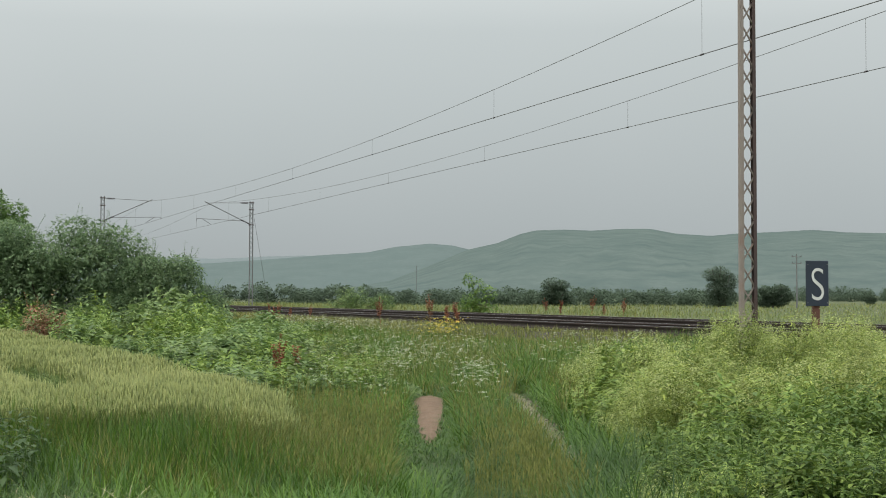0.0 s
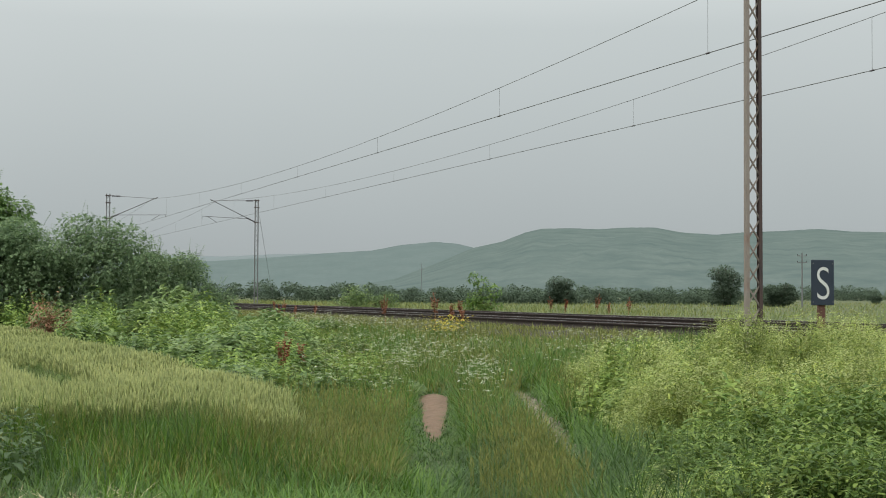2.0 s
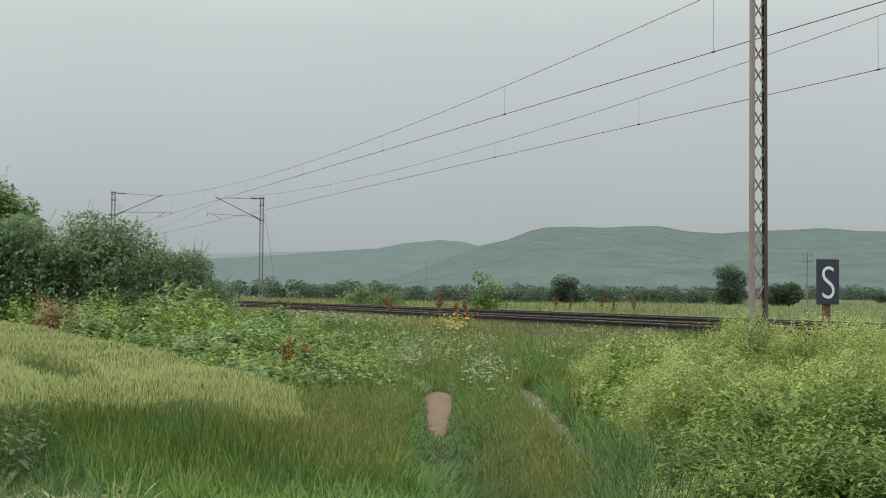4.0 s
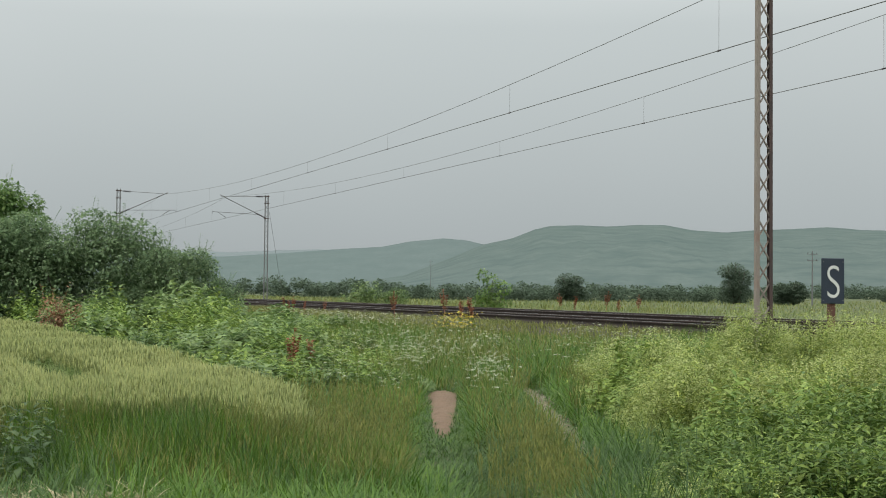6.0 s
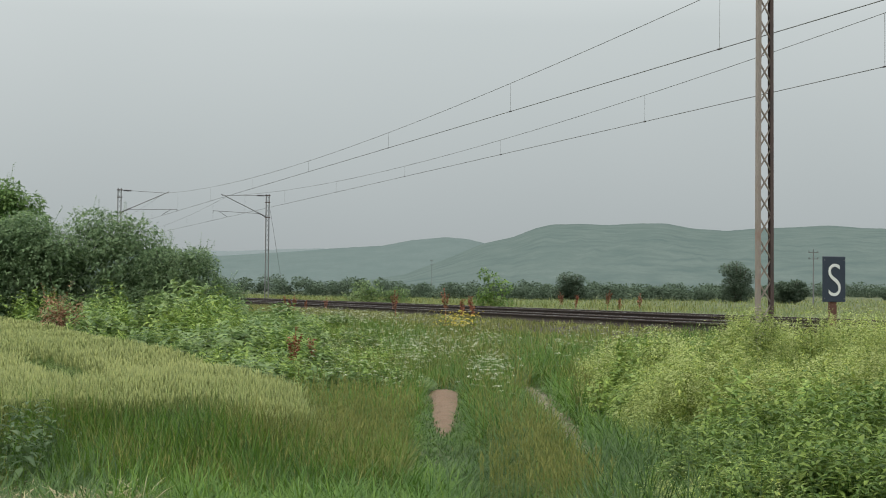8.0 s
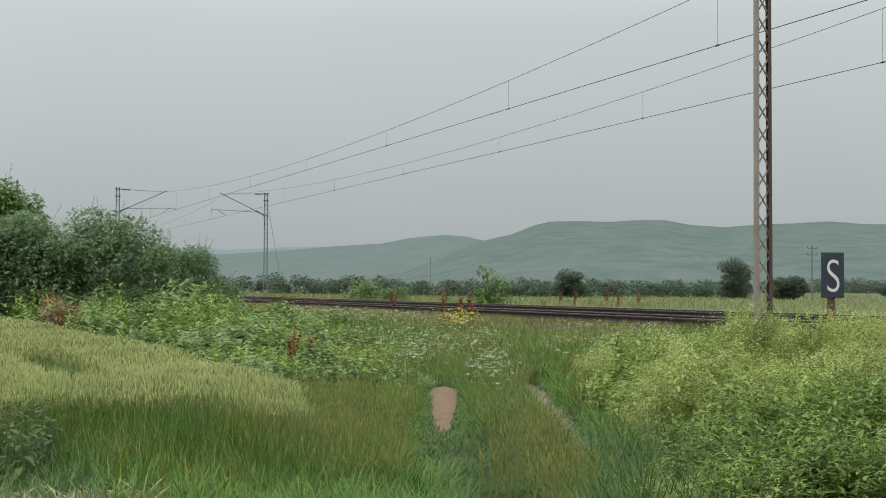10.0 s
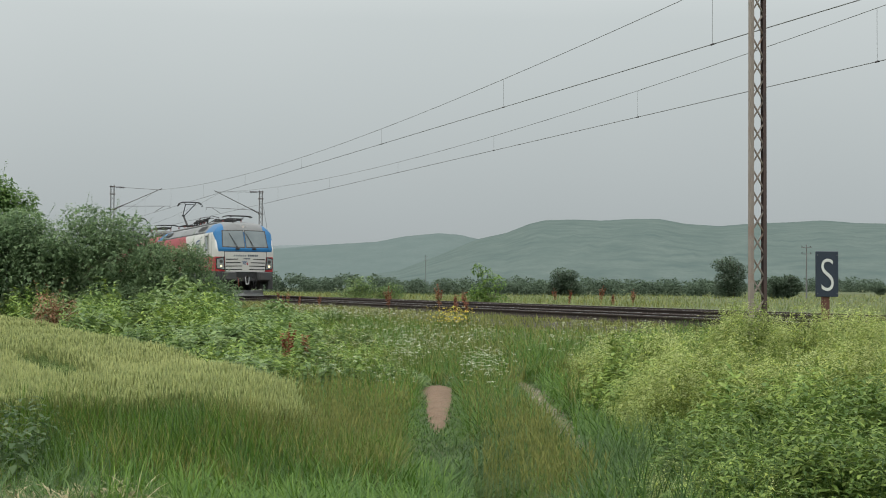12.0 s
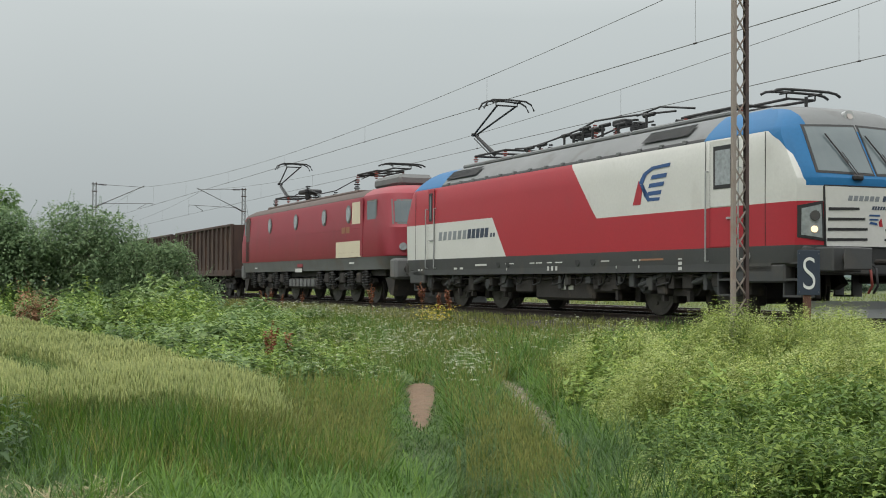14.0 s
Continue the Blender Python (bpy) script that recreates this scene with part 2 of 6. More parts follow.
def rods(pts, radius, sides=5, taper=1.0):
    """A tube through points, as v, f with triangles."""
    pts = [Vector(p) for p in pts]
    v, f = [], []
    for i, p in enumerate(pts):
        t = (pts[min(i + 1, len(pts) - 1)] - pts[max(i - 1, 0)]).normalized()
        a = t.orthogonal().normalized()
        b = t.cross(a)
        r = radius * (1 + (taper - 1) * i / max(1, len(pts) - 1))
        for k in range(sides):
            q = p + (a * math.cos(2 * math.pi * k / sides) + b * math.sin(2 * math.pi * k / sides)) * r
            v.append(tuple(q))
    for i in range(len(pts) - 1):
        for k in range(sides):
            a, b = i * sides + k, i * sides + (k + 1) % sides
            f += [(a, b, b + sides), (a, b + sides, a + sides)]
    return np.array(v), np.array(f)


def box(bm, x0, x1, y0, y1, z0, z1, m=None, bevel=0.0):
    r = bmesh.ops.create_cube(bm, size=1.0)
    vs = r["verts"]
    for v in vs:
        v.co = Vector((x0 + (v.co.x + .5) * (x1 - x0), y0 + (v.co.y + .5) * (y1 - y0), z0 + (v.co.z + .5) * (z1 - z0)))
        if m is not None:
            v.co = m @ v.co
    if bevel:
        bmesh.ops.bevel(bm, geom=list({e for v in vs for e in v.link_edges}), offset=bevel, segments=1, affect="EDGES")
    return vs


def rod(bm, p, q, r, sides=8, r2=None):
    p, q = Vector(p), Vector(q)
    t = q - p
    g = bmesh.ops.create_cone(bm, cap_ends=True, segments=sides, radius1=r, radius2=r if r2 is None else r2, depth=t.length)
    m = Matrix.Translation((p + q) / 2) @ t.to_track_quat("Z", "Y").to_matrix().to_4x4()
    for v in g["verts"]:
        v.co = m @ v.co
    return g["verts"]


def bars(pairs, r, sides=6):
    bm = bmesh.new()
    for p, q in pairs:
        rod(bm, p, q, r, sides)
    return bm


def prism(bm, outline, y0, y1):
    """A plate with the given (x, z) outline between y0 and y1."""
    a = [bm.verts.new((x, y0, z)) for x, z in outline]
    b = [bm.verts.new((x, y1, z)) for x, z in outline]
    bm.faces.new(a)
    bm.faces.new(b[::-1])
    for i in range(len(a)):
        j = (i + 1) % len(a)
        bm.faces.new((a[j], a[i], b[i], b[j]))


# ---- ground, one sheet to the horizon ----
def build_ground():
    def steps(*spans):
        out = []
        for a, b, n in spans:
            out += list(np.linspace(a, b, n, endpoint=False))
        return np.array(out + [spans[-1][1]])
    us = steps((-4500, -600, 14), (-600, -160, 22), (-160, -80, 40), (-80, 10, 180), (10, 60, 20), (60, 4500, 14))
    ls = steps((-4500, -500, 16), (-500, -80, 30), (-80, -12, 34), (-12, -7, 12), (-7, 3, 6), (3, 22, 60), (22, 80, 14), (80, 4500, 14))
    uu, ll = np.meshgrid(us, ls, indexing="ij")
    x = FOOT.x + D.x * uu + N.x * ll
    y = FOOT.y + D.y * uu + N.y * ll
    v = np.stack([x, y, ground_z(x, y)], -1).reshape(-1, 3)
    a = (np.arange(len(us) - 1)[:, None] * len(ls) + np.arange(len(ls) - 1)[None]).ravel()
    f = np.stack([a, a + len(ls), a + len(ls) + 1, a + 1], -1)
    g = raw("ground", v, f, M_SOIL, smooth=True)
    tagged(g, "rough grassy meadow ground beside a low railway bank", "ground", kind="structure")


build_ground()


# ---- far hills ----
def build_hills(name, crest, near, far, material, label, seed):
    """A wooded ridge: crest as (bearing in degrees, height over a level eye in degrees)."""
    rng = np.random.default_rng(seed)
    b = np.arange(-70, 75, .16)
    h = np.interp(b, [c[0] for c in crest], [c[1] for c in crest])
    h = h + .012 * np.array([noise.noise((q * 6, seed, 0)) + .6 * noise.noise((q * 17, seed, 0)) for q in b])
    rows = []
    for k in range(15):
        s = k / 12 if k <= 12 else 1 + (k - 12) * .3
        dist = near + (far - near) * s
        up = s ** .8 if s <= 1 else 1 - (s - 1) * .9
        calm = max(0, 1 - k / 10)
        wob = np.array([1 + calm * (.12 * noise.noise((q * 1.3, k * .5, seed + 3.0)) + .07 * noise.noise((q * 3.7, k * 1.1, seed + 8.0))) for q in b])
        z = 1.6 + np.tan(np.radians(h)) * far * up * wob if k else np.zeros_like(b)
        rows.append(np.stack([dist * np.sin(np.radians(b)), dist * np.cos(np.radians(b)), z], -1))
    n = len(b)
    a = (np.arange(14)[:, None] * n + np.arange(n - 1)[None]).ravel()
    ob = raw(name, np.concatenate(rows), np.stack([a, a + 1, a + n + 1, a + n], -1), material, smooth=True)
    tagged(ob, label, "hills", kind="structure")


def bearing(x, y):
    """From a place in a level view 1568 wide to bearing and elevation in degrees."""
    return math.degrees(math.atan((x - 762) / 2320)), math.degrees(math.atan((526 - y) / 2320))


# The ridges' haze comes only from their painted colours.
build_hills("hill_ridge", [(-70, 0)] + [bearing(x, y) for x, y in ((560, 519), (690, 497), (760, 470), (830, 441), (880, 430), (920, 414), (950, 407), (1000, 406), (1050, 408), (1100, 405), (1150, 405), (1200, 414), (1260, 418), (1310, 414), (1380, 412), (1440, 409), (1500, 414), (1570, 416), (1750, 430))] + [(40, 1.6), (75, .8)], 1300, 2500, M_HILL, "long wooded hill ridge beyond the plain, haze in its colour", 1)
build_hills("hill_ridge_behind", [(-70, 1.2), (-20, 1.4)] + [bearing(x, y) for x, y in ((370, 468), (480, 460), (560, 453), (650, 447), (700, 437), (760, 431), (800, 434), (830, 441), (900, 450), (1100, 470))] + [(40, .8), (75, .8)], 2700, 3400, M_HILLFAR, "wooded ridge behind, painted paler with haze", 2)
build_hills("hill_ridge_farthest", [(-70, 1.5), (-20, 1.6)] + [bearing(x, y) for x, y in ((300, 459), (380, 460), (480, 455), (540, 453), (640, 460), (800, 475))] + [(40, .7), (75, .7)], 3700, 4200, M_HILLMOST, "farthest ridge, mist painted into its pale colour", 3)


# ---- the two tracks ----
def build_tracks():
    u0, u1 = -420.0, 120.0
    for k, lat in enumerate((0.0, -GAP)):
        root = thing("railway_track", "rusty steel rails on old sleepers in weedy ballast", "railway track", "tracks", "structure")
        for s in (-.7525, .7525):
            prof = [(-.07, -.17), (.07, -.17), (.07, -.155), (.012, -.135), (.012, -.05), (.034, -.038), (.034, 0), (-.034, 0), (-.034, -.038), (-.012, -.05), (-.012, -.135), (-.07, -.155)]
            v, f = [], []
            for u in (u0, u1):
                for a, z in prof:
                    v.append(at(u, lat + s + a, RAIL + z))
            n = len(prof)
            for i in range(n):
                f.append((i, (i + 1) % n, n + (i + 1) % n, n + i))
            raw("rail", v, f, M_RAIL, root)
            v = [at(u, lat + s + a, RAIL + z) for u in (u0, u1) for a, z in ((-.028, .003), (.028, .003))]
            raw("rail_head", v, [(0, 1, 3, 2)], M_RAILTOP, root)
        bm = bmesh.new()
        box(bm, -.12, .12, -1.25, 1.25, -.17, 0, bevel=.015)
        me = part("sleeper", bm, M_SLEEPER, root).data
        proto = [o for o in root.children if o.name.startswith("sleeper")][0]
        far = []
        for i in range(int((u1 - u0) / .62)):
            u = u0 + i * .62
            m = pose(*at(u, lat, RAIL - .168), 0, 0, HEAD)
            if -95 < u < 0:
                o = proto if i == 0 else new("sleeper", me)
                o.parent, o.matrix_basis = root, m
            elif u < -95:
                far.append(m)
        proto.matrix_basis = pose(*at(0, lat, RAIL - .168), 0, 0, HEAD)
        vs, fs = [], []
        for i, m in enumerate(far):
            for x, y, z in ((-.12, -1.25, -.1), (.12, -1.25, -.1), (.12, 1.25, -.1), (-.12, 1.25, -.1), (-.12, -1.25, 0), (.12, -1.25, 0), (.12, 1.25, 0), (-.12, 1.25, 0)):
                vs.append(m @ Vector((x, y, z)))
            o = 8 * i
            fs += [(o + 4, o + 5, o + 6, o + 7), (o, o + 1, o + 5, o + 4), (o + 1, o + 2, o + 6, o + 5), (o + 3, o, o + 4, o + 7)]
        tagged(raw("distant_sleepers", vs, fs, M_SLEEPER, root), kind="stuff")
    prof = [(3.0, .45), (2.35, .66), (1.75, .80), (-1.6, .81), (-2.25, .77), (-2.9, .81), (-6.2, .80), (-6.9, .66), (-7.6, .45)]
    us = np.linspace(-420, 120, 500)
    v, f = [], []
    for i, u in enumerate(us):
        for j, (la, z) in enumerate(prof):
            v.append(at(u, la + .06 * noise.noise((u * .8, j, 0)), z + .03 * noise.noise((u * 1.3, j * 2.0, 5))))
    n = len(prof)
    for i in range(len(us) - 1):
        for j in range(n - 1):
            a = i * n + j
            f.append((a, a + 1, a + n + 1, a + n))
    tagged(raw("ballast_bed", v, f, M_BALLAST, smooth=True), "dark weathered stone ballast under the rails", "ballast", kind="structure")
    rng = np.random.default_rng(5)
    n = 9000
    u, la = rng.uniform(-75, -8, n), np.where(rng.random(n) < .75, rng.uniform(.8, 2.9, n), rng.uniform(-7, .8, n))
    z = np.interp(-la, [-3.0, -2.35, -1.75, 1.6, 2.25, 2.9, 6.2, 6.9, 7.6], [.45, .66, .80, .81, .77, .81, .80, .66, .45])
    c = np.stack([FOOT.x + D.x * u + N.x * la, FOOT.y + D.y * u + N.y * la, z], -1)
    stone = (np.array([(1, 0, -.3), (-.5, .8, -.3), (-.5, -.8, -.3), (.2, .1, .7), (-.2, .5, .5)], float), np.array([(0, 1, 3), (1, 2, 4), (2, 0, 3), (1, 4, 3), (2, 3, 4)]))
    v, f = spread([stone], c, turned(rng.uniform(0, 6.3, n), rng.uniform(-.6, .6, n)), rng.uniform(.025, .05, n), rng)
    tagged(raw("ballast_stones", v, f, M_BALLAST), "loose grey-brown track ballast stones", "ballast", kind="stuff")


build_tracks()


# ---- overhead line ----
CONTACT = RAIL + 5.65
MAST_U = (-17.4, -91.2)


def sag(u):
    """Height of the carrying wire over the contact wire along one span."""
    s = (u - MAST_U[1]) / (MAST_U[0] - MAST_U[1])
    s = s - math.floor(s)
    return .46 + 1.05 * (2 * s - 1) ** 2


def build_wires():
    for lat, off in ((0.0, 0.0), (-GAP, 0.0)):
        root = thing("overhead_line", "thin aged copper contact wire hung by droppers from a carrying wire", "overhead wire", "overhead lines")
        us = np.linspace(-390, 95, 360)
        v, f = rods([at(u, lat, CONTACT) for u in us[::12]], .0095, 6)
        raw("contact_wire", v, f, M_WIRE, root)
        v, f = rods([at(u, lat, CONTACT + sag(u)) for u in us], .0075, 6)
        raw("carrying_wire", v, f, M_WIRE, root)
        for k in range(-32, 9):
            u = -33.5 + 10.45 * k - (.3 if lat else 0)
            v, f = rods([at(u, lat, CONTACT), at(u, lat, CONTACT + sag(u))], .0045, 4)
            raw("dropper", v, f, M_WIRE, root)
            v, f = rods([at(u - .06, lat, CONTACT), at(u + .06, lat, CONTACT)], .02, 6)
            raw("clamp", v, f, M_INSUL, root)


build_wires()


def lattice_mast(name, label, u, lat, height, arm_to, near_leg=M_ZINC, far_leg=M_ZINC):
    """Two channel legs side by side across the line, laced; a cantilever towards its track."""
    base = float(ground_z(*at(u, lat).xy)) - .3
    root = thing(name, label, "railway mast", "overhead line masts", m=pose(*at(u, lat, base), 0, 0, HEAD))
    h = height - base
    wid = .126
    # the legs stand side by side across the line, with lacing on both faces
    for s, m in ((-1, near_leg), (1, far_leg)):
        bm = bmesh.new()
        prof = ((-.036, -.03), (-.029, -.03), (-.029, .022), (.029, .022), (.029, -.03), (.036, -.03), (.036, .03), (-.036, .03))
        lo = [bm.verts.new((x, s * (wid + y), 0)) for x, y in prof]
        hi = [bm.verts.new((x, s * (wid + y - .02), h)) for x, y in prof]
        for i in range(8):
            bm.faces.new((lo[i], lo[(i + 1) % 8], hi[(i + 1) % 8], hi[i]))
        bm.faces.new(hi)
        bmesh.ops.recalc_face_normals(bm, faces=bm.faces)
        part("leg", bm, m, root)
    k, z, bits = 0, .45, []
    while z < h - .3:
        bits.append(z)
        k += 1
        z += .335 if k % 2 else .36
    for face in (-.012, .012):
        for z in bits:
            bm = bmesh.new()
            w0 = wid + .0 - .02 * z / h
            for a, b in ((-1, 1), (1, -1)):
                p, q = Vector((face + a * .003, a * w0, z)), Vector((face + a * .003, b * w0, z + .335))
                d = (q - p).normalized()
                n, o = Vector((0, d.z, -d.y)) * .008, Vector((.0025, 0, 0))
                vs = [bm.verts.new(c) for c in (p + n + o, p - n + o, q - n + o, q + n + o, p + n - o, p - n - o, q - n - o, q + n - o)]
                for fc in ((0, 1, 2, 3), (7, 6, 5, 4), (0, 4, 5, 1), (2, 6, 7, 3), (1, 5, 6, 2), (3, 7, 4, 0)):
                    bm.faces.new([vs[i] for i in fc])
            bmesh.ops.recalc_face_normals(bm, faces=bm.faces)
            part("lacing_bar", bm, near_leg, root)
    bm = bmesh.new()
    box(bm, -.45, .45, -.35, .35, -.2, .25, bevel=.04)
    part("footing", bm, M_BALLAST, root, "weathered concrete footing")
    # cantilever in the plane across the line
    s = arm_to
    zc = CONTACT - base
    bm = bars([((0, 0, zc + .05), (0, s * 3.35, zc + 1.62))], .03, 8)
    part("strut", bm, M_ZINC, root)
    bm = bars([((0, s * .15, zc + 1.62), (0, s * 3.3, zc + 1.52))], .016, 8)
    part("stay", bm, M_ZINC, root)
    bm = bars([((0, s * .6, zc + .32), (0, s * 3.9, zc + .42)), ((0, s * 3.5, zc + .40), (0, s * 2.9, zc + .02)), ((0, s * 3.9, zc + .42), (0, s * 3.9, zc + .25))], .018, 8)
    part("registration_arm", bm, M_ZINC, root)
    for p, q in (((0, s * .15, zc + .12), (0, s * .75, zc + .40)), ((0, s * .25, zc + 1.61), (0, s * .8, zc + 1.6))):
        bm = bmesh.new()
        p, q = Vector(p), Vector(q)
        for i in range(7):
            c = p + (q - p) * (i + .5) / 7
            t = (q - p).normalized() * .022
            rod(bm, c - t, c + t, .06, 10)
        part("insulator", bm, M_INSUL, root)
    for z in (zc + .02, zc + 1.1, zc + 1.6):
        bm = bmesh.new()
        box(bm, -.06, .06, -wid - .06, wid + .06, z, z + .06)
        part("bracket", bm, M_MASTR, root)
    return root


# Light and shade of the two legs are put into their colours.
lattice_mast("lattice_mast", "tall rusty laced steel catenary mast beside the near track", -17.32, 2.95, 8.9, 1, M_MAST, M_MASTR)
lattice_mast("lattice_mast", "far laced steel mast with cantilever half hidden by bushes", -91.2, 3.0, 8.42, 1)
lattice_mast("lattice_mast", "grey laced steel mast with cantilever across the far track", -91.5, -7.4, 8.38, -1)
lattice_mast("lattice_mast", "grey laced steel mast with cantilever across the far track", -17.4, -7.4, 8.38, -1)
lattice_mast("lattice_mast", "far laced steel mast with cantilever half hidden by bushes", -165, 3.0, 8.42, 1)
lattice_mast("lattice_mast", "far laced steel mast with cantilever half hidden by bushes", -165.3, -7.4, 8.42, -1)
gw = thing("guy_wire", "thin steel guy wire anchoring the far mast", "guy wire")
v, f = rods([at(-91.5, -7.6, 7.2), at(-93.5, -9.0, 2.2), at(-94.4, -9.7, .2)], .012, 5)
raw("strand", v, f, M_WIRE, gw)


# ---- the S board ----
def build_sign():
    b = at(-16.0, 2.85) + Vector((.16, 0, 0))
    root = thing("letter_board", "dark blue board with a white letter S on a red-brown post", "railway sign", m=pose(b.x, b.y, float(ground_z(b.x, b.y)), 0, 0, 14))
    z0 = 1.485 - float(ground_z(b.x, b.y))
    bm = bmesh.new()
    box(bm, -.055, .055, .012, .075, 0, z0 + .25, bevel=.006)
    part("post", bm, M_POST, root)
    bm = bmesh.new()
    box(bm, -.186, .186, -.012, .012, z0, z0 + .675, bevel=.005)
    part("board", bm, M_SIGN, root)
    fc = bpy.data.curves.new("letter", "FONT")
    fc.body, fc.size, fc.extrude, fc.align_x, fc.offset = "S", .71, .002, "CENTER", -.009
    lt = new("letter", fc)
    lt.parent = root
    fc.materials.append(M_SIGNW)
    lt.matrix_basis = pose(0, -.0155, z0 + .085, 90, 0, 0) @ Matrix.Diagonal((.78, 1, 1, 1))
    for z in (z0 + .05, z0 + .62):
        for x in (-.16, .16):
            bm = bmesh.new()
            rod(bm, (x, -.018, z), (x, -.010, z), .008, 8)
            part("bolt", bm, M_ZINC, root)


build_sign()


# ---- plants ----
def stuff(name, protos, xy, rots, sizes, material, label, category, rng, lift=0.0, parent=None):
    places = np.column_stack([xy, ground_z(xy[:, 0], xy[:, 1]) + lift])
    v, f = spread(protos, places, rots, sizes, rng)
    ob = raw(name, v, f, material, parent)
    return tagged(ob, label, category, kind="stuff") if parent is None else tagged(ob, label)


def fan(rng, n, near, far, left, right, power=1.0):
    """Places in a wedge before the camera: distance near..far, bearing as sideways slope left..right."""
    r = near + (far - near) * rng.random(n) ** power
    s = rng.uniform(left, right, n)
    return np.column_stack([r * s, r])


def patch(x, y, s, seed):
    return np.array([noise.noise((a * s, b * s, seed)) for a, b in zip(x, y)])


PATH = ((.7, 3.0), (.7, 12.0), (.64, 18.0), (.3, 24.0), (-.6, 30.0), (-2.0, 36.0))   # the middle of the trodden way


def path_off(xy):
    py, px = [p[1] for p in PATH], [p[0] for p in PATH]
    return xy[:, 0] - np.interp(xy[:, 1], py, px)


WHEAT_Y, WHEAT_X = (10.9, 11.4, 13.6, 15.2, 19.7, 26, 34, 44, 60), (-1.5, -1.15, -1.6, -2.45, -4.1, -6.9, -10.6, -15.2, -23)


def in_wheat(xy):
    """The wheat field: left of a line that runs off towards the bush."""
    x, y = xy[:, 0], xy[:, 1]
    edge = np.interp(y, WHEAT_Y, WHEAT_X)
    return (x < edge) & (y > 11.15 + .15 * np.sin(x * 2.1) + .1 * np.sin(x * 5.3)) & (y < 58)


BRAMBLE_Y, BRAMBLE_W = (12, 15, 17, 20, 24, 30, 36, 52), (.2, .5, 1.6, 3.4, 5.2, 7.4, 9.2, 13)   # how far the thicket reaches from the wheat


def weed_h(xy):
    """Height of the tall weeds on the near bank (0 where there are none)."""
    x, y = xy[:, 0], xy[:, 1]
    off = path_off(xy)
    edge = np.interp(y, [6, 9, 11, 14, 18, 20, 24], [.6, .72, 1.05, 1.2, 1.15, 1.5, 3.0])
    u, la = ul(x, y)
    h = (.35 + .65 * soft(off, edge, edge + .7)) * (off > edge) * (y < 24) * soft(la, 2.2, 3.3)
    return h


def arc(width=.011, reach=.5, droop=.4, steps=4):
    """A grass blade 1 m long that rises, bends over and hangs at the tip."""
    v, f = [], []
    for i in range(steps + 1):
        q = i / steps
        w = width * (1 - .75 * q ** 1.6) / 2
        p = (reach * q ** 1.7, q * (1 - .12 * reach) - droop * q ** 3)
        v += [(-w, *p), (w, *p)] if i < steps else [(0, *p)]
    for i in range(steps - 1):
        a = 2 * i
        f += [(a, a + 1, a + 3), (a, a + 3, a + 2)]
    f.append((2 * steps - 2, 2 * steps - 1, 2 * steps))
    return np.array(v), np.array(f)


def bare(xy):
    """Where the path is trodden to the earth: a wedge in the near wheel rut and a strip in the other."""
    x, y = xy[:, 0], xy[:, 1]
    wedge = (np.abs(x + .0 + .02 * np.sin(y * 2)) < np.interp(y, [14.8, 16.4, 20.4], [.02, .13, .22])) & (y > 14.6) & (y < 20.6)
    strip = (np.abs(x - 1.36 - .06 * np.sin(y * 1.7)) < np.interp(y, [12.6, 13.6, 15, 17, 20.5], [.05, .2, .13, .17, .08])) & (y > 12.6) & (y < 20.5)
    return wedge, strip


def off_path(xy):
    """True away from the bare earth and the short turf that lies before it."""
    x, y = xy[:, 0], xy[:, 1]
    return ~((np.abs(x) < .30) & (y > 11) & (y < 21)) & ~((np.abs(x - 1.36) < .32) & (y > 10) & (y < 20.6))


